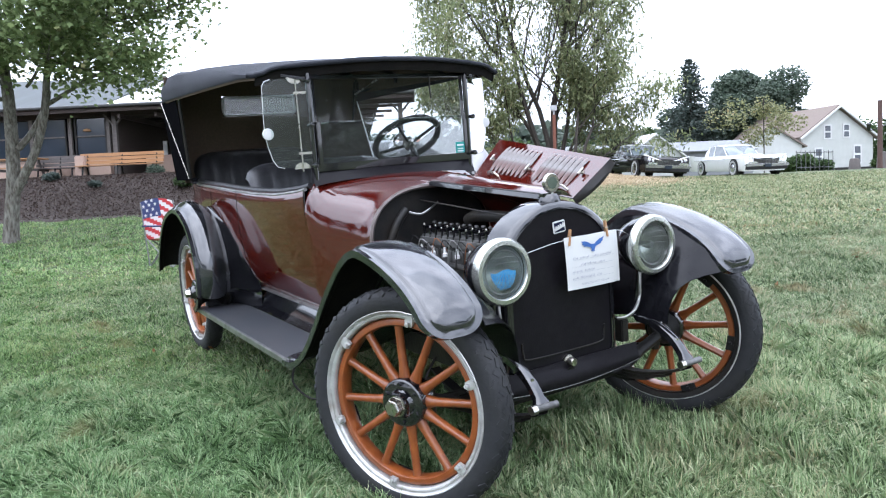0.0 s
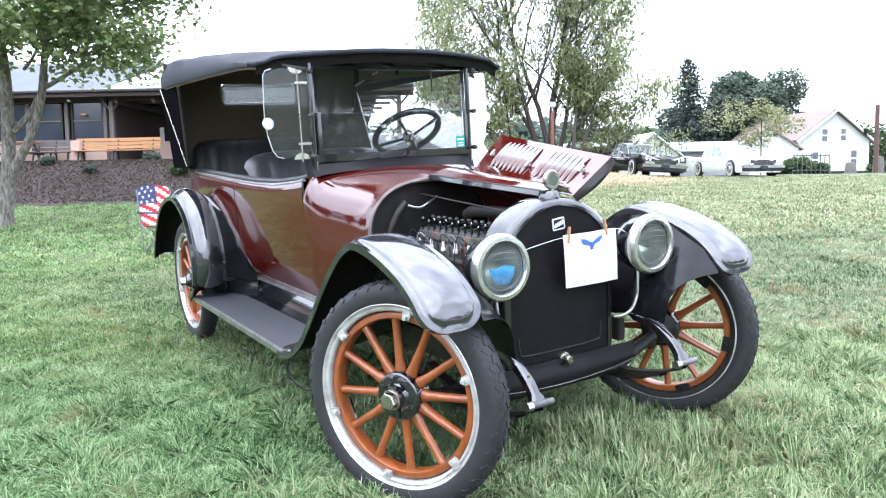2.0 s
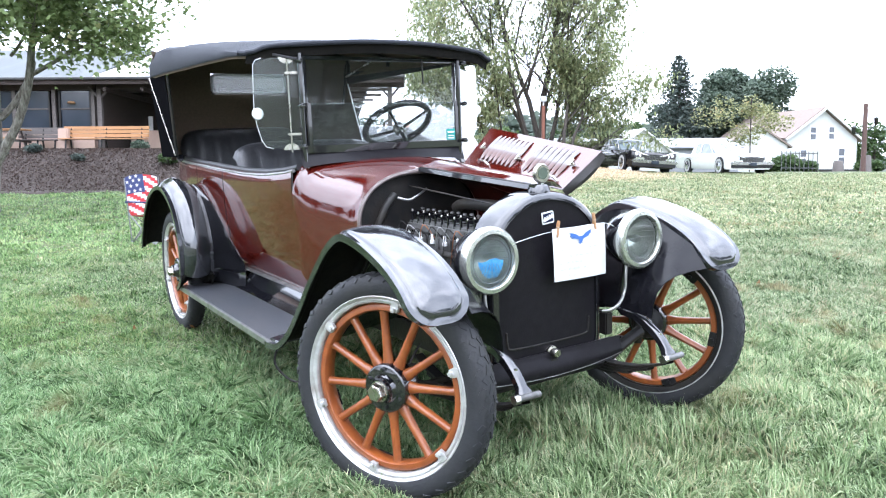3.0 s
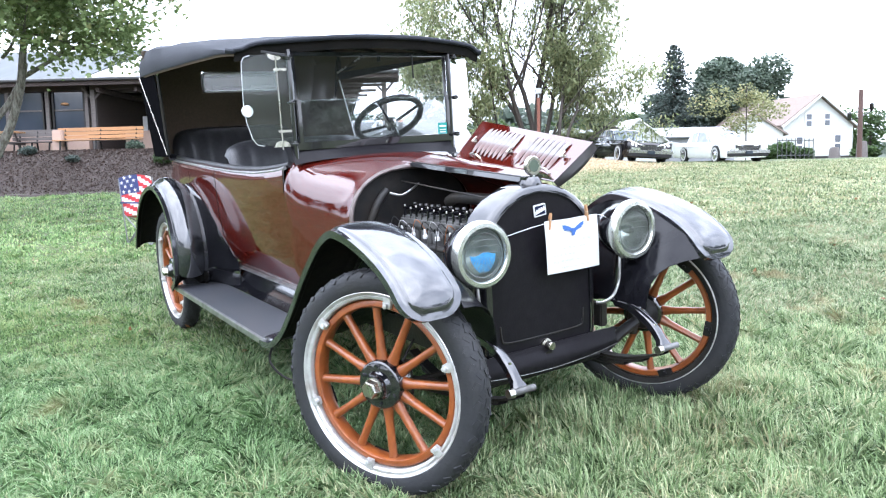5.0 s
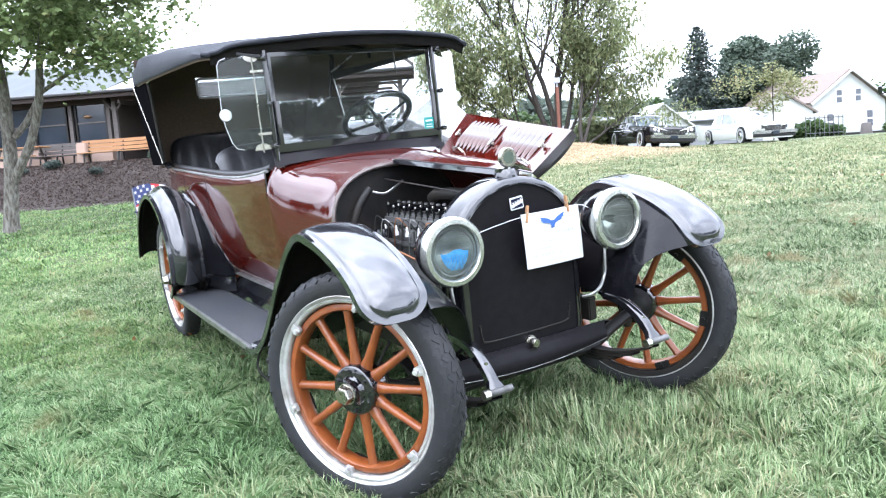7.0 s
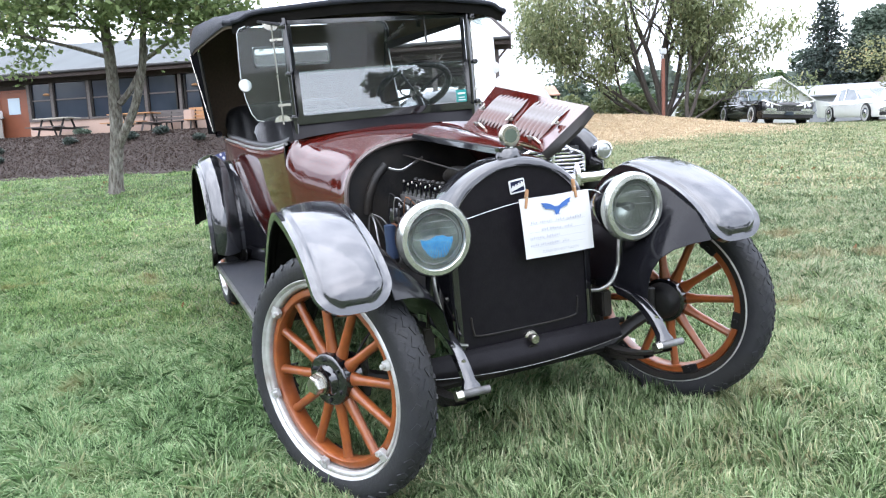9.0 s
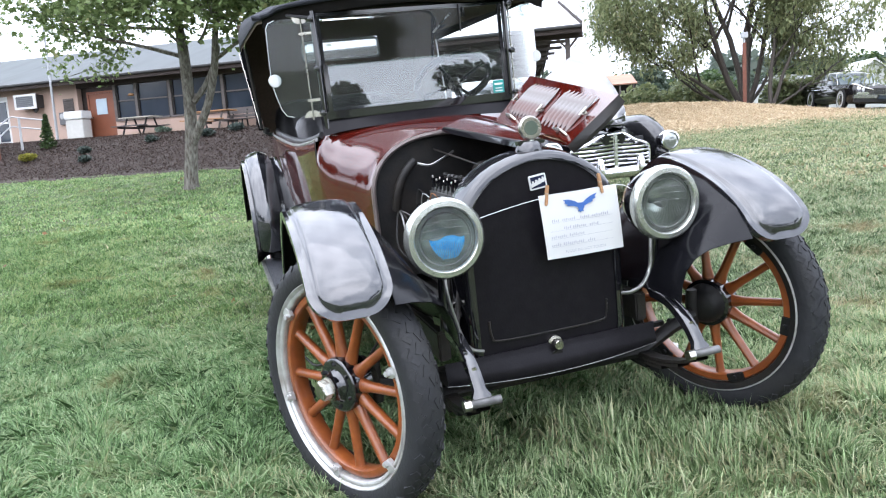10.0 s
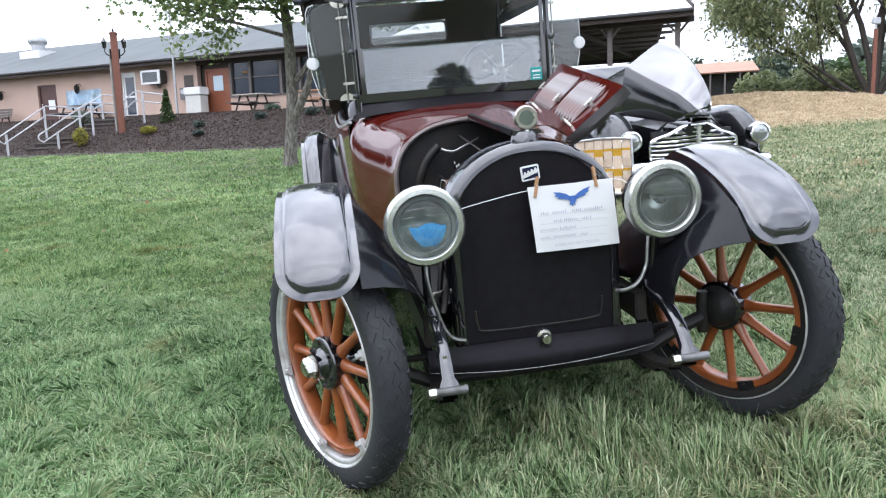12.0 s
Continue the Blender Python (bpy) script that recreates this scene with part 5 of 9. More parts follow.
# -- badge, string, paper and pins --
badge = part("radiator_badge", slab(rounded(0.066, 0.052, 0.006, 3), 0.004, "y"), WHITE, car, "small white and dark blue radiator badge", Matrix.Translation((-0.004, -0.090, 1.074)) @ Matrix.Rotation(radians(-6), 4, "Y"))
bm = box((0.054, 0.002, 0.040), (0, -0.001, 0))
part("badge_field", bm, material("badge_blue", (0.012, 0.016, 0.05), 0.25), badge, "dark blue enamel")
bm = box((0.058, 0.002, 0.012), (0, -0.0035, -0.002), 0, Matrix.Rotation(radians(-14), 4, "Y"))
for k in range(4):
    box((0.006, 0.002, 0.020), (-0.02 + 0.013 * k, -0.0035, -0.004 + 0.003 * k), bm=bm)
part("badge_mark", bm, WHITE, badge, "white enamel stroke")
part("string", tube(curve_points([(-0.28, -0.115, 0.975), (-0.12, -0.125, 1.005), (0.0, -0.135, 1.02), (0.27, -0.14, 1.03), (0.33, -0.16, 1.0)], 4), 0.0014, 6), WHITE, car, "white string across the radiator")
sign = thing("show_card", CAR @ Matrix.Translation((0.121, -0.147, 0.915)) @ Matrix.Rotation(radians(1.5), 4, "X"), "white printed show card pinned to a string before the radiator", "sign")
rows = [[(-0.155 + 0.302 * k / 8 + 0.024 * j / 4, -0.006 * math.sin(math.pi * k / 8) + 0.010 * (j / 4) ** 2, 0.117 - 0.234 * j / 4) for k in range(9)] for j in range(5)]
part("sheet", sheet(rows, 0.0012), PAPER, sign, "white paper sheet")


def flat(outlines, y):
    bm = bmesh.new()
    for o in outlines:
        bm.faces.new([bm.verts.new((a, y, b_)) for a, b_ in o])
    return bm


eagle = [[(-0.004, 0.070), (-0.022, 0.082), (-0.045, 0.090), (-0.068, 0.092), (-0.058, 0.083), (-0.064, 0.078), (-0.050, 0.073), (-0.054, 0.068), (-0.034, 0.066), (-0.012, 0.060)],
         [(0.004, 0.070), (0.022, 0.084), (0.042, 0.094), (0.064, 0.100), (0.056, 0.089), (0.060, 0.083), (0.046, 0.078), (0.048, 0.072), (0.030, 0.067), (0.012, 0.060)],
         [(-0.010, 0.074), (0.010, 0.074), (0.014, 0.058), (0.008, 0.048), (0.012, 0.040), (0.003, 0.044), (-0.002, 0.038), (-0.006, 0.045), (-0.013, 0.041), (-0.008, 0.052), (-0.014, 0.060)]]
part("crest", flat(eagle, -0.0105), INKBLUE, sign, "blue printed crest of a winged shape")
bars = []
for z, runs in ((0.018, ((-0.115, 0.03), (-0.075, 0.05), (-0.005, 0.035), (0.04, 0.07))), (-0.012, ((-0.07, 0.03), (-0.035, 0.055), (0.03, 0.04))), (-0.040, ((-0.12, 0.02), (-0.095, 0.035), (-0.05, 0.06))), (-0.068, ((-0.12, 0.035), (-0.075, 0.08), (0.02, 0.03)))):
    for x, w in runs:
        k = 0
        while k < w - 0.004:
            h = 0.006 + 0.005 * rng.random()
            bars.append([(x + k, z), (x + k + 0.0034, z), (x + k + 0.0042, z + h), (x + k + 0.0012, z + h)])
            k += 0.0075
    bars.append([(-0.12, z - 0.0035), (0.12, z - 0.0035), (0.12, z - 0.0026), (-0.12, z - 0.0026)])
part("handwriting", flat(bars, -0.0108), INK, sign, "grey handwritten lines")


def words(text, size, parent, m, mat, name="print"):
    cu = bpy.data.curves.new(name, "FONT")
    cu.body, cu.size, cu.align_x, cu.align_y = text, size, "CENTER", "CENTER"
    tmp = bpy.data.objects.new(name, cu)
    me = bpy.data.meshes.new_from_object(tmp)
    bpy.data.objects.remove(tmp)
    return place(name, me, mat, parent, "", m, 0)


words("PLEASE DO NOT TOUCH", 0.014, sign, Matrix.Translation((0.01, -0.0095, -0.094)) @ Matrix.Rotation(radians(90), 4, "X"), INK)


def clothespin(m):
    pin = thing("clothespin", m, "wooden clothespin gripping the show card", "clothespin", "clothespins on the show card")
    for s in (-1, 1):
        part("jaw", box((0.011, 0.006, 0.072), (0, s * 0.005, 0), 0.002, Matrix.Rotation(radians(s * 4), 4, "X")), PIN, pin)
    part("spring", tube([(0.008 * math.cos(a), 0.010 * math.sin(a), 0.006) for a in np.linspace(0, 12, 20)], 0.0012, 5), NICKEL, pin)


clothespin(CAR @ Matrix.Translation((-0.003, -0.150, 1.030)) @ Matrix.Rotation(radians(12), 4, "Y"))
clothespin(CAR @ Matrix.Translation((0.205, -0.152, 1.045)) @ Matrix.Rotation(radians(-6), 4, "Y"))
# a cable hanging from the hub
part("hub_wire", tube(curve_points([(-0.60, 0.02, 0.60), (-0.66, 0.0, 0.54), (-0.68, 0.02, 0.46), (-0.66, 0.06, 0.36), (-0.64, 0.08, 0.28)], 5), 0.005, 6), DARK, car, "thin dark cable hanging by the front wheel")
part("board_wire", tube(curve_points([(-0.80, 1.14, 0.40), (-0.83, 1.16, 0.28), (-0.78, 1.06, 0.20), (-0.74, 0.9, 0.24)], 5), 0.006, 6), DARK, car)


# ---- the long low building and its terrace ----
# x runs along the front to the east end at 0, y goes in, z is height.
HOUSE = Matrix(((0.9992, 0.04, 0, -0.4), (-0.04, 0.9992, 0, 26.3), (0, 0, 1, 0), (0, 0, 0, 1)))
STUCCO = material("pink_stucco", (0.56, 0.40, 0.32), 0.9, 0, (0.50, 0.36, 0.29), 14, 5, 0.3, 60, color3=(0.44, 0.33, 0.28), scale3=0.6, amount3=0.35)
ROOFING = material("pale_metal_roof", (0.084, 0.096, 0.098), 0.75, 0.0, (0.074, 0.086, 0.087), 3, 4, color3=(0.052, 0.060, 0.060), scale3=0.5, amount3=0.5, stretch=(3, 0.4, 1))
BROWNWOOD = material("dark_brown_timber", (0.050, 0.034, 0.028), 0.8, 0, (0.035, 0.024, 0.02), 10, 5, 0.2, 40)
POSTWOOD = material("red_brown_post", (0.23, 0.080, 0.046), 0.7, 0, (0.15, 0.054, 0.034), 8, 5, 0.2, 30, stretch=(4, 4, 0.5))
ORANGEDOOR = material("orange_brown_door", (0.24, 0.075, 0.032), 0.5, 0, (0.20, 0.062, 0.028), 4)
DARKDOOR = material("dark_red_door", (0.09, 0.035, 0.028), 0.55, 0, (0.07, 0.028, 0.022), 4)
DARKGLASS = material("dim_window_glass", (0.025, 0.035, 0.05), 0.12, 0, (0.04, 0.05, 0.07), 1.2, 2, spec=0.8)
TABLEWOOD = material("varnished_pine", (0.50, 0.27, 0.12), 0.55, 0, (0.42, 0.21, 0.09), 9, 5, 0.1, 30, stretch=(0.4, 4, 4))
GREYWOOD = material("weathered_plank", (0.16, 0.14, 0.13), 0.85, 0, (0.11, 0.095, 0.09), 9, 5, 0.2, 30, stretch=(0.4, 4, 4))
GALV = material("galvanised_rail", (0.50, 0.51, 0.52), 0.4, 0.7, (0.42, 0.43, 0.44), 9)
APPLIANCE = material("cream_appliance", (0.62, 0.61, 0.57), 0.5, 0, (0.55, 0.54, 0.5), 6)
PICTURE = material("blue_picture", (0.22, 0.42, 0.62), 0.6, 0, (0.62, 0.72, 0.80), 3, 5, color3=(0.10, 0.16, 0.18), scale3=2.2, amount3=0.4)
RAILWHITE = material("pale_painted_tube", (0.56, 0.56, 0.57), 0.4, 0, (0.46, 0.46, 0.48), 9)
FLOORZ, EAVE = 2.30, 4.86
hall = thing("club_house", HOUSE, "long low pink stucco building with pale metal roof", "building")
W = lambda x0, x1, y0, y1, z0, z1, bev=0.0, bm=None: box((x1 - x0, y1 - y0, z1 - z0), ((x0 + x1) / 2, (y0 + y1) / 2, (z0 + z1) / 2), bev, bm=bm)
# front wall pieces butted round the openings
part("wall", W(-40, -30.85, 0, 0.25, 1.5, 4.7), STUCCO, hall, "pale pink stucco wall")
part("wall", W(-30.85, -29.55, 0, 0.25, 4.22, 4.7), STUCCO, hall)
part("wall", W(-29.55, -25.25, 0, 0.25, 1.5, 4.7), STUCCO, hall)
part("wall", W(-25.25, -24.35, 0, 0.25, 4.46, 4.7), STUCCO, hall)
part("wall", W(-24.35, -20.75, 0, 0.25, 1.5, 4.7), STUCCO, hall)
part("wall", W(-20.75, -20.35, 0.3, 0.5, 1.5, 4.7), BROWNWOOD, hall)
part("wall", W(-19.0, -11.2, 0, 0.25, 1.5, 3.06), STUCCO, hall)
part("wall", W(-20.35, -19.0, 0.1, 0.25, 4.32, 4.7), BROWNWOOD, hall)
part("lintel", W(-20.75, -11.2, -0.02, 0.2, 4.50, 4.72), BROWNWOOD, hall, "dark brown timber lintel")
part("back_wall", W(-40, -7.5, 9.0, 9.25, 1.5, 4.6), BROWNWOOD, hall)
part("inner_wall", W(-40, -11.0, 2.6, 2.8, 1.5, 4.7), BROWNWOOD, hall)
part("end_wall", W(-11.2, -11.0, 0.25, 9.0, 1.5, 4.7), BROWNWOOD, hall)
part("floor_slab", W(-40, -0.2, -1.6, 9.3, 1.3, FLOORZ), CONCRETE, hall, "concrete terrace slab")


def door(x0, x1, z0, z1, mat, label, pane=None):
    d = part("door", W(x0, x1, 0.10, 0.16, z0, z1), mat, hall, label)
    for q in ((x0 - 0.08, x0, z0, z1 + 0.08), (x1, x1 + 0.08, z0, z1 + 0.08), (x0, x1, z1, z1 + 0.08)):
        part("door_frame", W(q[0], q[1], 0.06, 0.18, q[2], q[3]), mat, d)
    if pane:
        # pale blue base colour stands for the sky reflected in the orange door's pane
        part("door_pane", W(pane[0], pane[1], 0.075, 0.098, pane[2], pane[3]), material("painted_reflection_pane", (0.45, 0.55, 0.62), 0.1, 0, (0.5, 0.6, 0.66), 2) if mat is ORANGEDOOR else DARKGLASS, d, "reflecting door pane")
    part("door_knob", lathe([(0.0, -0.08), (0.035, -0.07), (0.035, -0.04), (0.015, -0.03), (0.015, 0.0)], 10, "y", at=(x0 + 0.1, 0.10, z0 + 1.0)), NICKEL, d)
    return d


door(-20.27, -19.08, FLOORZ, 4.24, ORANGEDOOR, "orange-brown door with a glazed upper panel", (-19.93, -19.42, 3.40, 4.02))
dark_door = door(-30.75, -29.65, FLOORZ, 4.14, DARKDOOR, "dark red-brown door with a paper notice")
part("door_notice", W(-30.25, -29.80, 0.07, 0.095, 3.05, 3.5), PAPER, dark_door, "white paper notice")
glass_door = door(-25.17, -24.43, FLOORZ, 4.38, WHITE, "white-framed glazed door", (-25.05, -24.55, 2.6, 4.25))
part("door_bar", W(-25.1, -24.5, 0.05, 0.075, 3.35, 3.43), WHITE, glass_door)


def window(x0, x1, z0, z1, split=None):
    w = part("window", W(x0, x1, 0.12, 0.15, z0, z1), DARKGLASS, hall, "dark window with a thin grey frame")
    for a, b_ in ((x0, x0 + 0.06), (x1 - 0.06, x1)):
        part("window_frame", W(a, b_, 0.06, 0.115, z0, z1), DARK if split is None else BROWNWOOD, w)
    part("window_rail", W(x0 + 0.06, x1 - 0.06, 0.07, 0.115, z0 + (z1 - z0) * 0.52, z0 + (z1 - z0) * 0.52 + 0.05), GREYWOOD, w)
    part("window_sill", W(x0 - 0.05, x1 + 0.05, -0.06, 0.02, z0 - 0.08, z0 - 0.01), GREYWOOD, w, "grey window sill")
    return w


for x0, x1 in ((-18.9, -18.0), (-17.9, -16.45), (-16.3, -15.5), (-15.4, -14.05), (-13.95, -12.75), (-12.45, -11.3)):
    window(x0, x1, 3.14, 4.48)
for x in (-18.97, -17.95, -16.38, -15.45, -14.0, -12.6, -11.22):
    part("mullion", W(x - 0.06, x + 0.06, 0.02, 0.14, 3.06, 4.5), GREYWOOD, hall, "grey timber mullion")
# amber glow in the windows, given by base colour alone
for x in (-18.2, -12.0):
    part("window_glow", lathe([(0.0, 0.08), (0.10, 0.06), (0.15, 0.0), (0.10, -0.02), (0.0, -0.03)], 14, "z", at=(x, 0.085, 4.05)), material("lamp_shade_amber", (0.55, 0.30, 0.14), 0.5), hall, "amber lamp shade at the glass, its glow put into the colour")
# roof: two slopes, dark underside, fascia and gutter
END = (-0.30, -1.75, -3.35)
roof = part("roof", sheet([[(-41, -0.55, EAVE), (-11.0, -0.55, EAVE)], [(-41, 5.0, 6.88), (-11.0, 5.0, 6.70)], [(-41, 10.4, 4.55), (-11.0, 10.4, 4.55)]], 0.10), ROOFING, hall, "shallow pale grey metal roof", smooth=0)
# east end split off in white: the overexposed glare is put into its colour
part("pavilion_roof", sheet([[(-10.98, -0.55, EAVE), (END[0], -0.55, EAVE)], [(-10.98, 5.0, 6.55), (END[1], 5.0, 6.55)], [(-10.98, 10.4, 4.55), (END[2], 10.4, 4.55)]], 0.10), WHITE, hall, "metal roof over the open pavilion, whitened for its sky glare", smooth=0)
part("soffit", sheet([[(-41, -0.5, EAVE - 0.16), (END[0] - 0.05, -0.5, EAVE - 0.16)], [(-41, 5.0, 6.3), (END[1] - 0.05, 5.0, 6.3)], [(-41, 10.35, 4.38), (END[2] - 0.05, 10.35, 4.38)]]), BROWNWOOD, hall, "dark underside of the roof", smooth=0)
part("gutter", tube([(-41, -0.60, EAVE - 0.05), (END[0] + 0.01, -0.60, EAVE - 0.05)], 0.06, 8), material("dark_gutter", (0.045, 0.045, 0.045), 0.5), roof, "dark grey gutter")
part("fascia", W(-41, END[0], -0.56, -0.50, EAVE - 0.24, EAVE - 0.10), BROWNWOOD, roof)
part("roof_edge", sheet([[(END[0] + 0.01, -0.6, EAVE - 0.28), (END[1] + 0.01, 5.0, 6.25), (END[2] + 0.01, 10.45, 4.28)], [(END[0] + 0.01, -0.6, EAVE + 0.1), (END[1] + 0.01, 5.0, 6.65), (END[2] + 0.01, 10.45, 4.65)]], 0.04), BROWNWOOD, roof, "dark barge board at the gable end", smooth=0)
vent = part("roof_vent", lathe([(0.0, 7.55), (0.42, 7.45), (0.50, 7.25), (0.44, 7.10), (0.36, 7.05), (0.36, 6.75), (0.42, 6.7)], 20, "z", at=(-34.6, 3.2, -0.35)), GALV, hall, "round white roof ventilator")
part("vent_curb", W(-35.4, -33.8, 2.6, 3.8, 5.6, 6.36, 0.03), WHITE, vent, "white curb under the ventilator")
# open pavilion at the east end
for x, y in ((-10.95, 0.0), (-7.3, 0.0), (-3.0, 0.0), (-0.85, 0.0), (-10.6, 9.6), (-7.3, 9.6), (-3.7, 9.6)):
    p_ = part("pavilion_post", W(x - 0.075, x + 0.075, y - 0.075, y + 0.075, FLOORZ, 4.66), GREYWOOD, hall, "weathered square post")
    for s in (-1, 1):
        part("knee_brace", tube([(x, y, 4.16), (x + s * 0.38, y, 4.6)], 0.045, 4), GREYWOOD, p_)
part("beam", W(-11.0, -0.35, -0.1, 0.1, 4.52, 4.70), BROWNWOOD, hall, "dark eave beam")
part("beam", W(-11.0, -3.3, 9.5, 9.7, 4.20, 4.38), BROWNWOOD, hall, "dark eave beam")
for k in range(6):
    x = -10.6 + 1.3 * k
    part("truss_tie", W(x - 0.05, x + 0.05, -0.4, 9.6, 4.40, 4.54), BROWNWOOD, hall, "dark roof truss tie")
for y in (1.5, 3.2, 4.9, 6.6, 8.2):
    part("purlin", W(-11.0, -0.5 - 0.30 * y, y - 0.05, y + 0.05, 4.58, 4.68), GREYWOOD, hall)
part("bar_front", W(-10.6, -8.7, 1.6, 2.0, FLOORZ, 3.2), STUCCO, hall, "pale counter front inside the pavilion")
# white boxes stand in for the bright slots behind the counter
for x in (-10.1, -9.6):
    part("bright_slot", W(x, x + 0.16, 2.02, 2.06, 3.2, 3.75), WHITE, hall, "white upright box for a bright slot above the counter")

# fittings on the wall
ac = thing("air_conditioner", HOUSE @ Matrix.Translation((-22.98, 0, 4.13)), "white window air conditioner set in the stucco wall", "air conditioner")
part("case", W(-0.52, 0.52, -0.42, 0.02, -0.27, 0.27, 0.02), material("air_conditioner_side", (0.055, 0.050, 0.048), 0.6), ac, "dark sheet-metal case")
for x0, x1, z0, z1 in ((-0.56, 0.56, 0.21, 0.30), (-0.56, 0.56, -0.30, -0.21), (-0.56, -0.47, -0.21, 0.21), (0.42, 0.56, -0.21, 0.21)):
    part("front_frame", W(x0, x1, -0.47, -0.415, z0, z1, 0.01), WHITE, ac, "white front frame")
part("grille", W(-0.47, 0.42, -0.445, -0.422, -0.21, 0.21), material("air_conditioner_grille", (0.10, 0.11, 0.12), 0.5), ac, "grey air grille")
for k in range(5):
    part("grille_slat", W(-0.47, 0.42, -0.452, -0.446, -0.165 + 0.075 * k, -0.150 + 0.075 * k), material("air_conditioner_slat", (0.20, 0.21, 0.22), 0.5), ac)


def wall_lamp(x, z):
    l_ = thing("wall_lantern", HOUSE @ Matrix.Translation((x, -0.03, z)), "black carriage lantern on the stucco wall", "lantern", "wall lanterns")
    part("arm", tube(curve_points([(0, 0, 0), (0, -0.14, 0.06), (0, -0.22, -0.02)], 4), 0.02, 6), DARK, l_)
    part("cage", lathe([(0.0, 0.24), (0.06, 0.18), (0.13, 0.12), (0.11, -0.12), (0.06, -0.2), (0, -0.24)], 6, "z", at=(0, -0.24, -0.16)), BLACK, l_)


for x, z in ((-22.65, 4.05), (-27.8, 4.05), (-33.2, 4.0)):
    wall_lamp(x, z)
pic = thing("wall_picture", HOUSE @ Matrix.Translation((-27.7, -0.012, 3.43)), "wide pale blue painted picture on the stucco wall", "picture")
part("panel", W(-1.15, 1.15, -0.02, 0.0, -0.42, 0.42), PICTURE, pic)
cab = thing("storage_cabinet", HOUSE @ Matrix.Translation((-20.45, -0.45, FLOORZ)), "cream upright cooler cabinet standing by the door", "cabinet")
part("body", W(-0.42, 0.42, -0.24, 0.24, 0.0, 0.92, 0.02), APPLIANCE, cab)
part("lid", W(-0.46, 0.46, -0.28, 0.28, 0.94, 1.26, 0.03), WHITE, cab, "white lid")
mtr = thing("electric_meter", HOUSE @ Matrix.Translation((-21.45, -0.06, 3.35)), "grey electric meter box on the wall", "meter")
part("box", W(-0.2, 0.2, -0.1, 0.03, -0.25, 0.25, 0.02), material("meter_grey", (0.14, 0.14, 0.15), 0.5), mtr)
part("dial", lathe([(0.0, -0.16), (0.11, -0.15), (0.11, -0.1)], 14, "y", at=(0, 0, 0.08)), GALV, mtr)
vp = thing("vent_panel", HOUSE @ Matrix.Translation((-21.2, -0.02, 3.86)), "grey louvred vent panel on the stucco wall", "vent")
part("panel", W(-0.25, 0.25, -0.03, 0.0, -0.27, 0.27), GREYWOOD, vp)
for k in range(6):
    part("slat", box((0.44, 0.03, 0.05), (0, -0.04, -0.2 + 0.08 * k), 0, Matrix.Rotation(radians(30), 4, "X")), GREYWOOD, vp)
fp = thing("flag_pole", HOUSE @ Matrix.Translation((-21.15, -0.9, FLOORZ)), "slender grey metal pole beside the building", "pole")
part("shaft", tube([(0, 0, -0.2), (0, 0, 3), (0, 0, 7.5)], [0.055, 0.045, 0.03], 10), GALV, fp)

# lamp post in the mulch
lp = thing("lamp_post", Matrix.Translation((-19.99, 21.58, 1.62)) @ Matrix.Rotation(radians(-1.4), 4, Vector((0.67, 0.74, 0))), "square red-brown timber lamp post with two black lanterns", "lamp post")
part("shaft", box((0.215, 0.215, 3.62), (0, 0, 1.71), 0.015, Matrix.Rotation(radians(38), 4, "Z")), POSTWOOD, lp)
part("cap", box((0.28, 0.28, 0.05), (0, 0, 3.545), 0.012, Matrix.Rotation(radians(38), 4, "Z")), POSTWOOD, lp)
part("finial", lathe([(0.0, 3.74), (0.035, 3.70), (0.025, 3.64), (0.09, 3.60), (0.12, 3.572)], 8, "z"), DARK, lp)
for s in (-1, 1):
    u = Vector((s * 0.25, s * 0.21, 0))
    lan = part("lantern", lathe([(0.0, 0.20), (0.02, 0.17), (0.10, 0.08), (0.085, 0.07), (0.06, -0.13), (0.0, -0.15)], 6, "z", at=(u.x, u.y, 3.18)), BLACK, lp, "black six-sided lantern")
    part("lantern_roof", lathe([(0.0, 0.26), (0.012, 0.22), (0.05, 0.17), (0.115, 0.075), (0.10, 0.07)], 6, "z", at=(u.x, u.y, 3.18)), BLACK, lan)
    part("lantern_arm", tube(curve_points([(u.x * 0.3, u.y * 0.3, 2.82), (u.x * 0.7, u.y * 0.7, 2.80), (u.x, u.y, 2.92), (u.x, u.y, 3.04)], 4), 0.020, 6), BLACK, lan)
    part("lantern_plate", box((0.05, 0.05, 0.34), (u.x * 0.45, u.y * 0.45, 2.84), 0.012), BLACK, lan)
part("side_pole", tube([(-0.22, -0.02, -0.25), (-0.22, -0.02, 1.5), (-0.22, -0.01, 3.0)], 0.050, 10), material("pale_weathered_pole", (0.34, 0.32, 0.29), 0.85, 0, (0.24, 0.22, 0.20), 9, 5, 0.2, 30), lp, "slim pale grey pole beside the post")


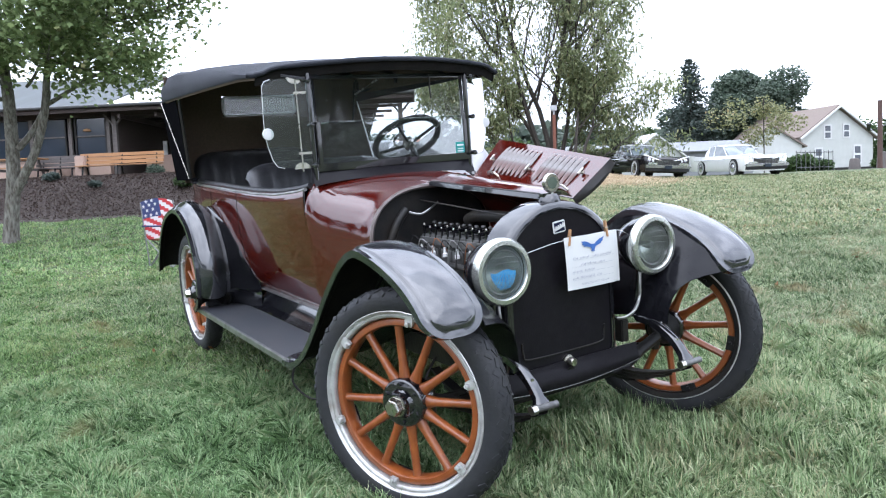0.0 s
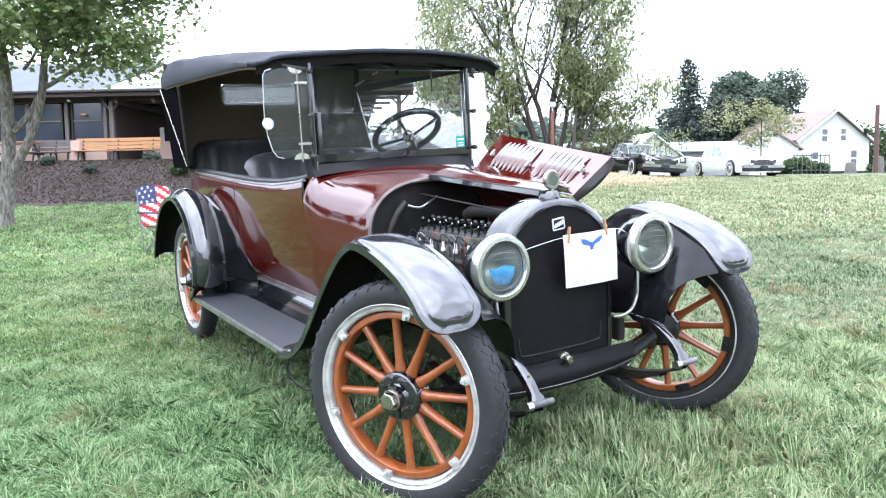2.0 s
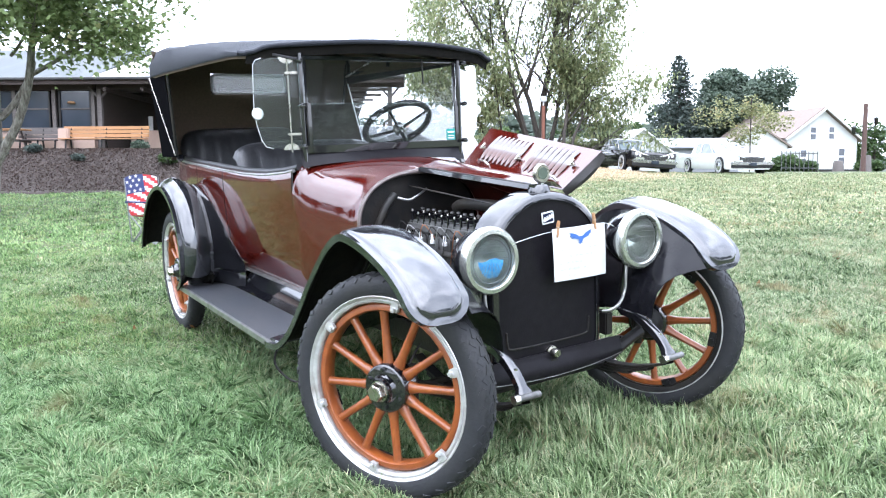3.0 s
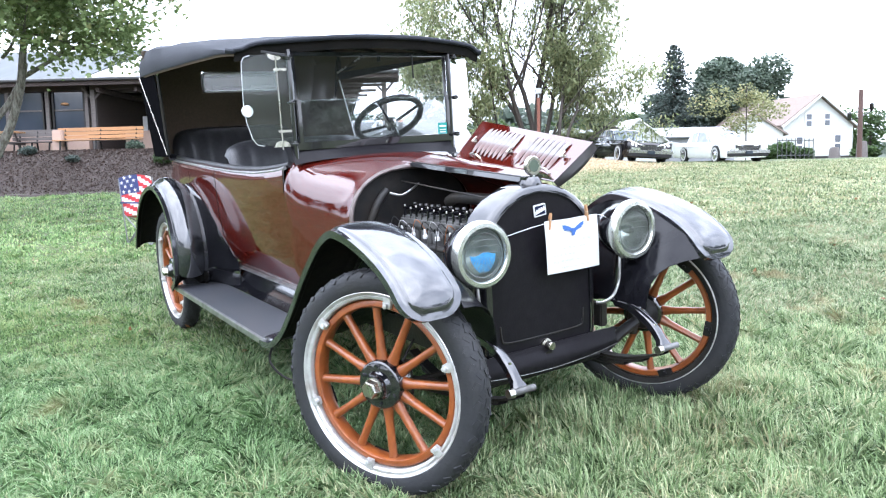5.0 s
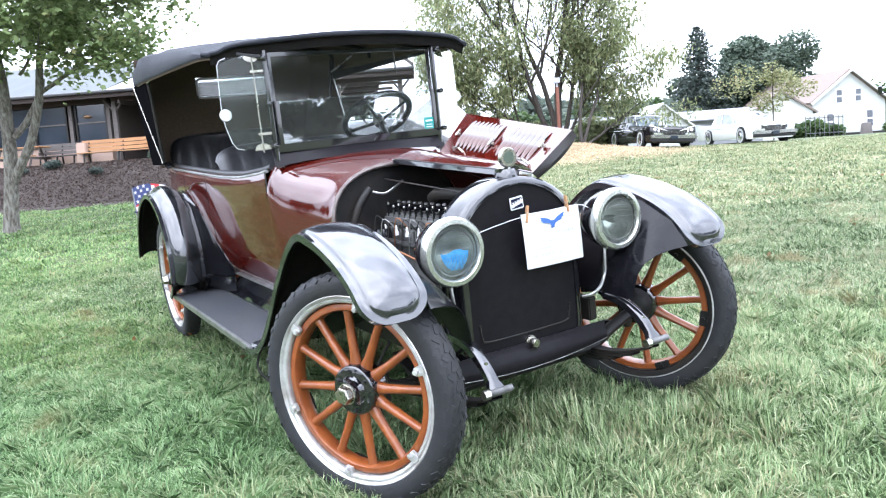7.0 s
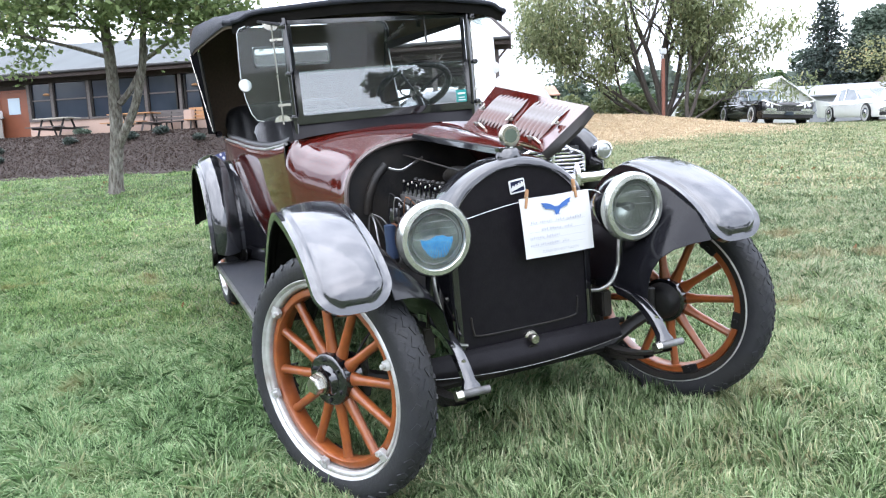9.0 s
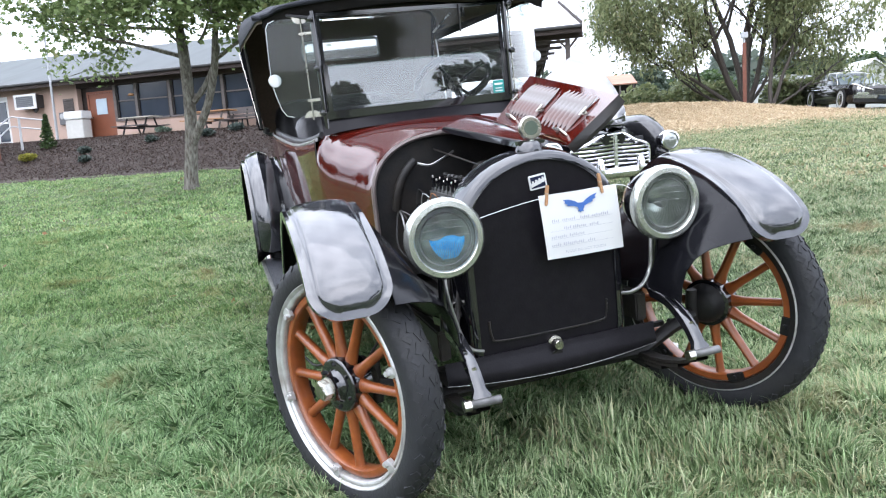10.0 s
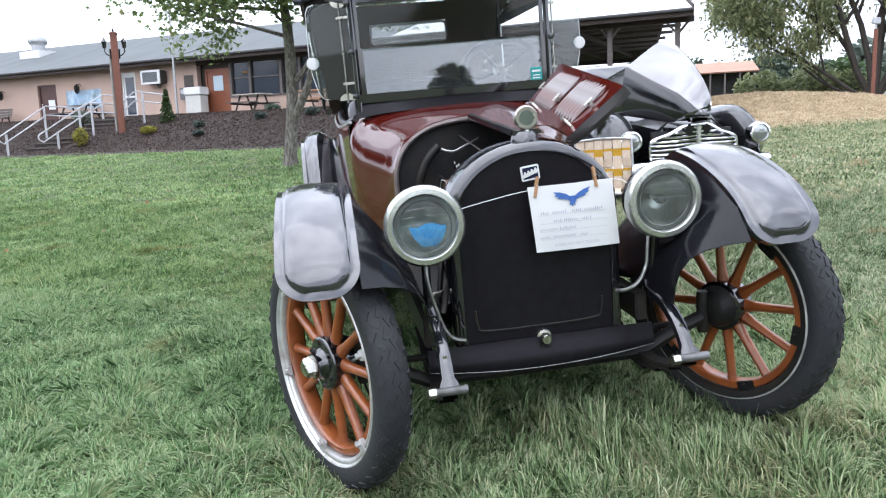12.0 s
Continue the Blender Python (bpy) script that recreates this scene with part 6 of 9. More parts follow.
# picnic tables and benches on the terrace
def picnic_table(m, length, top, leg, label, deep=0.75):
    t_ = thing("picnic_table", m, label, "table", "tables on the terrace")
    for k in range(5):
        y = (k - 2) * deep / 5
        part("top_plank", box((length, deep / 5 - 0.012, 0.04), (0, y, 0.77), 0.004), top, t_)
    for s in (-1, 1):
        part("bench_plank", box((length, 0.26, 0.04), (0, s * 0.68, 0.45), 0.004), top if leg is not DARK else GREYWOOD, t_)
    for sx in (-1, 1):
        for sy in (-1, 1):
            part("leg", tube([(sx * (length / 2 - 0.28), sy * 0.58, 0.0), (sx * (length / 2 - 0.28), sy * 0.20, 0.75)], 0.035, 6), leg, t_)
        part("bench_bearer", box((0.05, 1.55, 0.08), (sx * (length / 2 - 0.28), 0, 0.40)), leg, t_)
    return t_


T = lambda s, y: HOUSE @ Matrix.Translation((-s, y, FLOORZ))
picnic_table(T(17.05, -1.0), 1.45, material("pale_table_top", (0.55, 0.52, 0.44), 0.6, 0, (0.48, 0.45, 0.38), 6), DARK, "pale-topped picnic table with dark benches on the terrace")
picnic_table(T(13.9, -1.0), 1.7, TABLEWOOD, GREYWOOD, "varnished pine picnic table under the windows")
picnic_table(T(27.0, -0.9), 2.0, GREYWOOD, DARK, "dark weathered picnic table before the picture")


def park_bench(m, length, wood, label):
    b_ = thing("park_bench", m, label, "bench", "benches on the terrace")
    for k in range(3):
        part("seat_slat", box((length, 0.11, 0.035), (0, -0.13 + 0.13 * k, 0.44), 0.004), wood, b_)
        part("back_slat", box((length, 0.03, 0.11), (0, 0.22 + 0.03 * k, 0.56 + 0.13 * k), 0.004), wood, b_)
    for s in (-1, 0, 1):
        part("bench_leg", tube([(s * (length / 2 - 0.25), -0.2, 0), (s * (length / 2 - 0.25), -0.12, 0.42), (s * (length / 2 - 0.25), 0.2, 0.42), (s * (length / 2 - 0.25), 0.30, 0.86)], 0.03, 6), DARK, b_)
        part("bench_leg", tube([(s * (length / 2 - 0.25), 0.28, 0), (s * (length / 2 - 0.25), 0.2, 0.42)], 0.03, 6), DARK, b_)


park_bench(T(10.35, -1.15), 2.9, TABLEWOOD, "long varnished pine bench with dark iron legs")
park_bench(T(12.75, -0.7), 1.7, GREYWOOD, "dark weathered plank bench")
park_bench(T(33.4, -0.8), 2.6, GREYWOOD, "dark weathered plank bench")
# plain box for the pale upright board that ends the bench
bench_end = thing("pedestal", T(11.75, -0.9), "pale pink upright board at the end of a bench", "pedestal")
part("block", box((0.34, 0.40, 0.80), (0, 0, 0.40), 0.03), STUCCO, bench_end)

# steps and rails up the bank
stairs = thing("garden_steps", Matrix.Translation((-22.3, 19.85, 1.0)), "weathered grey timber steps up the mulch bank", "steps")
for dx, dy, dz, count, wide in ((0.0, 0.0, 0.04, 4, 1.45), (0.75, 2.05, 0.86, 3, 1.5)):
    for k in range(count):
        at_ = Vector((dx + 0.04 * k, dy + 0.36 * k, dz + 0.165 * k))
        turn_ = Matrix.Rotation(radians(16), 4, "Z")
        part("tread", box((wide, 0.34, 0.05), at_ + Vector((0, 0.02, 0.02)), 0.008, turn_), GREYWOOD, stairs)
        part("riser", box((wide - 0.04, 0.06, 0.20), at_ + Vector((0, -0.08, -0.10)), 0.005, turn_), material("dark_riser", (0.060, 0.052, 0.045), 0.85, 0, (0.045, 0.038, 0.034), 8), stairs)


def handrail(points, feet, label):
    """Two bent tubes one above the other, on round posts."""
    r_ = thing("handrail", Matrix(), label, "railing", "rails by the steps")
    for dz in (0.0, -0.33):
        part("rail", tube(curve_points([(x, y, z + dz) for x, y, z in points], 5) if len(points) > 3 else [(x, y, z + dz) for x, y, z in points], 0.025, 8), RAILWHITE, r_)
    x, y, z = points[0]
    part("end_bend", tube(curve_points([(x, y, z), (x - 0.06, y - 0.12, z - 0.10), (x - 0.05, y - 0.12, z - 0.24), (x, y, z - 0.33)], 4), 0.025, 8), RAILWHITE, r_, "bent end of the rail")
    for x, y, z in feet:
        near = min(points, key=lambda q: (q[0] - x) ** 2 + (q[1] - y) ** 2)
        part("rail_post", tube([(x, y, z - 0.15), (x, y, near[2])], 0.04, 8), RAILWHITE, r_)
    return r_


FOOT = lambda x, y: (x, y, float(bank_z(x, y)))
handrail([(-23.03, 19.19, 1.74), (-23.09, 21.07, 2.75), (-22.34, 21.93, 2.68)], [FOOT(-23.02, 19.30), FOOT(-23.10, 21.00), FOOT(-22.36, 21.90)], "galvanised double handrail beside the steps")
handrail([(-22.30, 22.00, 2.69), (-22.3, 23.0, 3.19), (-21.6, 23.4, 3.11)], [FOOT(-22.30, 22.95), FOOT(-21.62, 23.38)], "galvanised double handrail along the upper steps")
handrail([(-21.75, 19.72, 1.76), (-21.13, 21.2, 2.79), (-20.21, 21.95, 2.71)], [FOOT(-21.52, 20.13), FOOT(-21.05, 21.27)], "galvanised double handrail beside the steps")
handrail([(-20.10, 21.92, 2.84), (-19.98, 22.32, 3.16), (-19.69, 22.44, 3.13), (-18.96, 22.92, 3.01)], [FOOT(-19.72, 22.42), FOOT(-18.98, 22.90)], "galvanised rail along the terrace")

# ---- trees and shrubs ----
BARK = material("grey_bark", (0.165, 0.145, 0.115), 0.9, 0, (0.040, 0.033, 0.027), 20, 9, 1.0, 26, stretch=(3, 3, 0.8), color3=(0.34, 0.33, 0.29), scale3=7, amount3=0.55)
DARKBARK = material("dark_bark", (0.085, 0.072, 0.060), 0.95, 0, (0.050, 0.043, 0.037), 12, 6, 0.8, 16, stretch=(3, 3, 0.7))
MAPLE = leaf_material("maple_leaf", (0.13, 0.19, 0.07), (0.33, 0.42, 0.18), (0.46, 0.44, 0.21))
WILLOW = leaf_material("willow_leaf", (0.17, 0.21, 0.095), (0.36, 0.40, 0.20), (0.46, 0.42, 0.22))
# dark leaf and fir greens are lightened and greyed for distance haze
DARKLEAF = leaf_material("dark_leaf", (0.060, 0.092, 0.066), (0.155, 0.20, 0.14))
FIR = leaf_material("fir_needle", (0.055, 0.080, 0.070), (0.13, 0.16, 0.135))
YELLOWLEAF = leaf_material("yellow_green_leaf", (0.20, 0.22, 0.10), (0.38, 0.38, 0.19), (0.46, 0.36, 0.18))
HEDGE = leaf_material("hedge_leaf", (0.035, 0.070, 0.022), (0.095, 0.15, 0.05))
GOLD = leaf_material("golden_shrub_leaf", (0.20, 0.20, 0.03), (0.36, 0.33, 0.06))

LEAF_BROAD = np.array([(0, 0, 0), (0.30, 0.22, 0.05), (0.50, 0.62, -0.03), (0.16, 0.66, 0.03), (0.0, 1.0, -0.06), (-0.16, 0.66, 0.03), (-0.50, 0.62, -0.03), (-0.30, 0.22, 0.05)])
LEAF_SLIM = np.array([(0, 0, 0), (0.17, 0.35, 0.03), (0.0, 1.0, -0.10), (-0.17, 0.35, 0.03)])
LEAF_CLUMP = np.array([(0, 0, 0), (0.5, 0.3, 0.1), (0.3, 0.8, -0.1), (-0.1, 1.0, 0.05), (-0.5, 0.6, -0.08)])


def leaves(name, places, size, shape, mat, parent, rng, droop=0.3, label=""):
    """One mesh of many single leaves at the given places."""
    n, k = len(places), len(shape)
    a = rng.uniform(0, 2 * np.pi, n)
    tilt = rng.normal(-droop, 0.55, n)
    roll = rng.normal(0, 0.6, n)
    s = size * rng.uniform(0.6, 1.25, n)
    ca, sa, ct, st, cr, sr = np.cos(a), np.sin(a), np.cos(tilt), np.sin(tilt), np.cos(roll), np.sin(roll)
    x, y, z = (shape[:, i][None] * s[:, None] for i in range(3))
    x, z = x * cr[:, None] + z * sr[:, None], -x * sr[:, None] + z * cr[:, None]
    y, z = y * ct[:, None] - z * st[:, None], y * st[:, None] + z * ct[:, None]
    x, y = x * ca[:, None] - y * sa[:, None], x * sa[:, None] + y * ca[:, None]
    v = np.stack([x, y, z], -1) + places[:, None]
    me = bpy.data.meshes.new(name)
    me.vertices.add(n * k)
    me.vertices.foreach_set("co", v.reshape(-1))
    me.loops.add(n * k)
    me.loops.foreach_set("vertex_index", np.arange(n * k, dtype=np.int32))
    me.polygons.add(n)
    me.polygons.foreach_set("loop_start", np.arange(0, n * k, k, dtype=np.int32))
    me.update(calc_edges=True)
    return place(name, me, mat, parent, label, None, 0)


def branching(start, direction, length, radius, depth, rng, out, tips, spread=0.6, lift=0.15, kids=3, first=0.35):
    """Grows a bent tapered limb and its side limbs; fills out with lines and tips with end points."""
    pts, rad = [Vector(start)], [radius]
    d = Vector(direction).normalized()
    steps = 6
    for i in range(steps):
        d = (d + Vector((rng.gauss(0, 0.10), rng.gauss(0, 0.10), rng.gauss(lift * 0.25, 0.06)))).normalized()
        pts.append(pts[-1] + d * length / steps)
        rad.append(radius * (1 - 0.72 * (i + 1) / steps))
        if depth <= 2 and i >= 2 or depth <= 1:
            tips.append((pts[-1], depth))
    out.append((pts, rad))
    if depth == 0:
        return
    for k in range(kids):
        t = first + (1 - first) * (k + rng.random() * 0.8) / kids
        i = min(steps - 1, int(t * steps))
        p = pts[i].lerp(pts[i + 1], t * steps - i)
        side = Vector((rng.gauss(0, 1), rng.gauss(0, 1), rng.gauss(0.1, 0.5)))
        side = (side - d * side.dot(d)).normalized()
        branching(p, d * (1 - spread) + side * spread + Vector((0, 0, lift)), length * rng.uniform(0.5, 0.72), rad[i] * 0.62, depth - 1, rng, out, tips, spread, lift, kids, 0.25)


def grow(name, base, stems, seed, bark, leaf, label, per_tip, leaf_size, shape, cloud, depth=3, kids=3, spread=0.6, lift=0.12, droop=0.3, clear=0.0, sides=7, kind="", keep=1.0, west=-99.0):
    rng, nrng = random.Random(seed), np.random.default_rng(seed)
    t_ = thing(name, Matrix.Translation(base), label, "tree", kind=kind)
    lines, tips = [], []
    for d, ln, r in stems:
        branching((0, 0, -0.1), d, ln, r, depth, rng, lines, tips, spread, lift, kids)
    bm = bmesh.new()
    for pts, rad in lines:
        tube(pts, [max(r, 0.006) for r in rad], sides if rad[0] > 0.05 else 4, bm=bm, caps=False)
    part("trunk", bm, bark, t_, "forked trunk and limbs")
    p = np.array([tuple(q) for q, _ in tips])
    p = p[(p[:, 2] > clear) & (p[:, 0] > west) & (nrng.uniform(0, 1, len(p)) < keep)]
    p = np.repeat(p, per_tip, 0)
    p = p + nrng.normal(0, cloud, p.shape) * (1, 1, 0.85)
    leaves("crown", p, leaf_size, shape, leaf, t_, nrng, droop, "crown of loose leaves with gaps")
    return t_


# maple on the lawn: trunk forks low
mz = float(ground_z(-9.4, 16.4))
maple = thing("maple_tree", Matrix.Translation((-9.4, 16.4, mz)), "young maple with a forked grey trunk on the lawn", "tree")
rng, nrng = random.Random(11), np.random.default_rng(11)
lines, tips = [], []
lines.append(([Vector(p) for p in ((0.02, 0, -0.15), (0.0, 0, 0.1), (-0.03, 0, 0.6), (-0.06, 0.02, 1.3), (-0.16, 0.02, 2.1), (-0.22, -0.15, 3.1), (-0.24, -0.35, 4.2), (-0.20, -0.6, 5.6))], [0.27, 0.175, 0.152, 0.148, 0.135, 0.12, 0.09, 0.045]))
lines.append(([Vector(p) for p in ((-0.03, 0, 1.0), (0.16, -0.05, 1.35), (0.40, -0.08, 1.9), (0.52, -0.06, 2.7), (0.56, -0.04, 3.6), (0.66, 0.0, 4.6), (0.80, 0.05, 5.6))], [0.11, 0.10, 0.09, 0.085, 0.07, 0.05, 0.03]))
lines.append(([Vector(p) for p in ((-0.02, 0.0, 2.0), (0.20, 0.1, 2.35), (0.42, 0.15, 2.9), (0.52, 0.1, 3.2))], [0.08, 0.07, 0.06, 0.04]))
for p, d, ln, r, dep in (((-0.28, 0, 3.0), (-0.85, -0.30, 0.25), 3.1, 0.055, 2), ((-0.36, 0, 3.9), (0.5, 0.5, 0.5), 2.0, 0.06, 2), ((-0.38, 0, 4.1), (-0.6, 0.5, 0.6), 2.4, 0.07, 2),
                         ((-0.42, 0, 4.6), (0.2, -0.8, 0.5), 2.3, 0.06, 2), ((-0.45, 0, 5.3), (-0.3, -0.2, 1.0), 2.6, 0.06, 2), ((-0.43, 0, 4.7), (-0.8, -0.5, 0.28), 3.1, 0.06, 2), ((-0.20, 0, 3.2), (-0.3, -0.5, 0.35), 1.7, 0.04, 2), ((0.10, 0, 3.3), (0.5, -0.4, 0.3), 1.6, 0.04, 2),
                         ((0.53, 0, 2.9), (0.85, -0.1, 0.42), 2.3, 0.055, 2), ((0.58, 0, 3.9), (0.7, 0.4, 0.5), 2.5, 0.05, 2), ((0.66, 0, 4.6), (0.4, -0.7, 0.6), 2.3, 0.05, 2),
                         ((0.80, 0, 5.5), (0.5, 0.1, 0.9), 2.4, 0.045, 2), ((0.75, 0, 5.2), (0.9, -0.3, 0.35), 3.4, 0.05, 2), ((0.62, 0, 4.2), (0.95, -0.1, 0.30), 3.2, 0.05, 2), ((0.56, 0, 3.5), (0.6, -0.7, 0.25), 2.2, 0.045, 2), ((-0.33, 0, 3.6), (-0.7, -0.15, 0.15), 3.1, 0.05, 2)):
    branching(p, d, ln, r, dep, rng, lines, tips, 0.6, 0.05, 4)


def bent(q):
    """The whole tree leans a little."""
    return Vector((q[0] + 0.20 * min(max(q[2], 0), 3) + 0.08 * max(q[2] - 3, 0), q[1] - 0.06 * max(q[2], 0), q[2]))


lines = [([bent(q) for q in pts], rad) for pts, rad in lines]
tips = [(bent(q), d_) for q, d_ in tips]
bm = bmesh.new()
for pts, rad in lines:
    pts2 = curve_points(pts, 3)
    r2 = np.interp(np.linspace(0, 1, len(pts2)), np.linspace(0, 1, len(rad)), rad).tolist()
    tube(pts2, [max(r, 0.006) for r in r2], 12 if rad[0] > 0.1 else 5, bm=bm, caps=False)
part("trunk", bm, BARK, maple, "forked grey trunk with spreading limbs")
p = np.array([tuple(q) for q, _ in tips])
p = p[p[:, 2] > 3.0]
p = p[nrng.random(len(p)) < 0.66]
p = np.repeat(p, 25, 0)
p = p + nrng.normal(0, 0.22, p.shape)
leaves("crown", p, 0.125, LEAF_BROAD, MAPLE, maple, nrng, 0.35, "loose crown of broad green leaves")

# many-stemmed tree on the mound
tz = float(ground_z(5.4, 35.5))
stems = [((0.02, -0.05, 1.0), 10.0, 0.20), ((-0.16, 0.15, 1.0), 9.5, 0.15), ((-0.34, -0.1, 0.95), 9.0, 0.15), ((-0.55, 0.15, 0.85), 7.2, 0.13), ((-0.85, -0.1, 0.60), 5.6, 0.11), ((-0.98, 0.1, 0.34), 4.6, 0.08),
         ((0.20, 0.2, 1.0), 8.5, 0.12), ((0.40, -0.1, 0.92), 7.0, 0.13), ((0.72, 0.15, 0.6), 3.6, 0.09)]
grow("willow_tree", (5.4, 35.5, tz), stems, 4, DARKBARK, WILLOW, "spreading many-stemmed tree with sparse narrow leaves", 16, 0.26, LEAF_SLIM, 0.27, depth=3, kids=5, spread=0.45, lift=0.16, droop=0.6, clear=1.5, keep=0.38, west=-6.3)
sz_ = float(ground_z(6.15, 33.6))
grow("slender_tree", (6.15, 33.6, sz_), [((0.05, 0.1, 1.0), 5.0, 0.10), ((0.42, 0.1, 0.9), 4.6, 0.085), ((0.75, 0.0, 0.55), 3.4, 0.06)], 9, DARKBARK, WILLOW, "slender leaning tree with hanging pale leaves", 20, 0.25, LEAF_SLIM, 0.26, depth=2, kids=5, spread=0.55, lift=0.0, droop=0.7, clear=0.9, keep=0.6)

# far trees
def far_tree(name, base, height, width, seed, leaf, label, clumps, size, cone=False, trunk_r=0.3):
    rng_ = np.random.default_rng(seed)
    t_ = thing(name, Matrix.Translation(base), label, "tree", "distant trees")
    part("trunk", tube([(0, 0, -0.5), (0, 0, height * 0.4), (0, 0, height * 0.92)], [trunk_r, trunk_r * 0.7, 0.05], 8), DARKBARK, t_)
    out = []
    if cone:
        boughs = bmesh.new()
        for lv in range(30):
            h = 0.10 + 0.88 * lv / 29
            for k in range(6):
                a = 2 * np.pi * (k + rng_.uniform(-0.3, 0.3)) / 6 + lv * 1.1
                r = width / 2 * (1 - h) ** 0.8 * rng_.uniform(0.55, 1.15) + 0.25
                up = 0.10 - 0.28 * (1 - h)
                tube([(0, 0, height * h), (r * np.cos(a), r * np.sin(a), height * h + up * r)], [0.06, 0.02], 4, bm=boughs, caps=False)
                for q in np.sqrt(rng_.uniform(0.02, 1.0, int(4 + clumps / 180 * (1 - h) ** 0.6))):
                    sp = 0.30 * r * q + 0.12
                    out.append((r * q * np.cos(a) + rng_.normal(0, sp * 0.5), r * q * np.sin(a) + rng_.normal(0, sp * 0.5), height * h + up * r * q - abs(rng_.normal(0, 0.16))))
        tagged(part("bough", boughs, DARKBARK, t_, "tiers of drooping boughs"), kind="stuff")
    else:
        lobes = [(rng_.normal(0, width * 0.24), rng_.normal(0, width * 0.22), height * rng_.uniform(0.38, 0.82), width * rng_.uniform(0.13, 0.24)) for _ in range(15)]
        lobes.append((0, 0, height * 0.84, width * 0.16))
        for k in range(clumps):
            lx, ly, lz, lr = lobes[k % len(lobes)]
            d = rng_.normal(0, 1, 3)
            d = d / np.linalg.norm(d) * lr * rng_.uniform(0.55, 1.05)
            out.append((lx + d[0], ly + d[1], lz + d[2] * 0.85))
    leaves("crown", np.array(out), size, LEAF_CLUMP, leaf, t_, rng_, 0.1, "dense uneven crown")
    return t_


G = lambda x, y, dz=0.0: (x, y, float(ground_z(x, y)) + dz)
far_tree("conifer_tree", G(28.8, 86), 13.6, 8.6, 21, FIR, "tall dark conifer behind the parked cars", 13000, 0.30, True)
far_tree("broadleaf_tree", G(36.2, 91), 13.4, 11.5, 22, DARKLEAF, "large dark green broadleaf tree behind the house", 24000, 0.36)
far_tree("broadleaf_tree", G(40.8, 93), 12.4, 9.5, 27, DARKLEAF, "broad dark green tree joined to its neighbour's crown", 16000, 0.36)
far_tree("broadleaf_tree", G(32.5, 95), 9.6, 8.0, 23, DARKLEAF, "dark green broadleaf tree beside a conifer", 9000, 0.36)
far_tree("broadleaf_tree", G(44.0, 96), 8.6, 7.0, 33, DARKLEAF, "dark green broadleaf tree behind the house roof", 7000, 0.36)
far_tree("yellow_tree", G(21.6, 50), 5.4, 4.6, 24, YELLOWLEAF, "small yellow-green tree before the house", 2600, 0.15, False, 0.05)
for k, (x, y, h, w) in enumerate(((16.5, 88, 5.5, 6), (20.5, 90, 6.2, 7), (24.5, 92, 6.6, 7), (12.5, 86, 5.0, 6), (8.0, 84, 5.2, 7), (3.0, 80, 6.0, 8), (-2.5, 78, 5.4, 7), (-8, 80, 6.2, 8), (60, 100, 7, 10), (70, 96, 8, 12))):
    far_tree("broadleaf_tree", G(x, y), h, w, 40 + k, DARKLEAF if k % 2 else HEDGE, "distant dark green tree in a row", 2400, 0.42)
# wooded ridge on the horizon, its haze put into the leaf colour
rng_ = np.random.default_rng(77)
wx = rng_.uniform(-150, 190, 26000)
ridge = 7.5 + 4.5 * np.sin(wx * 0.021 + 0.6) + 2.0 * np.sin(wx * 0.09) + np.where((wx > 20) & (wx < 80), 4.0, 0)
wp = np.stack([wx, 205 + rng_.normal(0, 5, len(wx)), 2 + ridge * rng_.uniform(0.1, 1.0, len(wx))], -1)
tagged(leaves("far_woods", wp, 2.4, LEAF_CLUMP, leaf_material("far_wood_leaf", (0.10, 0.135, 0.11), (0.16, 0.19, 0.15)), None, rng_), "hazy wooded ridge on the horizon", "woods", kind="stuff")
# unseen trees behind the viewer: mirrored in glass; left row added for body reflections
for k, (x, y, h, w) in enumerate(((30, -13.5, 13, 9), (33, -8.5, 13, 9), (29.3, -17.2, 10, 5.6), (25.4, -26.0, 8.6, 4.6), (35, -2, 12, 9), (-14, -44, 7.6, 8.0), (-22, -40, 7.0, 8.0), (-33, 5, 10, 10), (-34, -4, 11, 11), (-35, -14, 10, 10), (-32, -24, 11, 11), (-25, -33, 9, 9))):
    far_tree("broadleaf_tree", G(x, y), h, w, 60 + k, DARKLEAF, "dark tree out of view, there for reflections in glass and paint", 2600, 0.5)


def shrub(base, r, h, leaf, label, seed, cone=False, n=500, size=0.07):
    rng_ = np.random.default_rng(seed)
    s_ = thing("shrub", Matrix.Translation(base), label, "shrub", "shrubs in the mulch")
    part("stem", tube([(0, 0, -0.05), (0, 0, h * 0.6)], 0.03, 5), DARKBARK, s_)
    d = rng_.normal(0, 1, (n, 3))
    d /= np.linalg.norm(d, axis=1)[:, None]
    d *= rng_.uniform(0.6, 1.0, (n, 1))
    if cone:
        t = rng_.uniform(0, 1, n)
        p_ = np.stack([d[:, 0] * r * (1 - t * 0.92), d[:, 1] * r * (1 - t * 0.92), t * h], -1)
    else:
        p_ = np.stack([d[:, 0] * r, d[:, 1] * r, h * 0.5 + d[:, 2] * h * 0.5], -1)
    leaves("foliage", p_, size, LEAF_CLUMP, leaf, s_, rng_, -0.4)


B = lambda x, y: (x, y, float(bank_z(x, y)) + 0.02)
shrub(B(-18.7, 22.5), 0.30, 1.15, HEDGE, "small clipped conical evergreen", 1, True, 1500, 0.07)
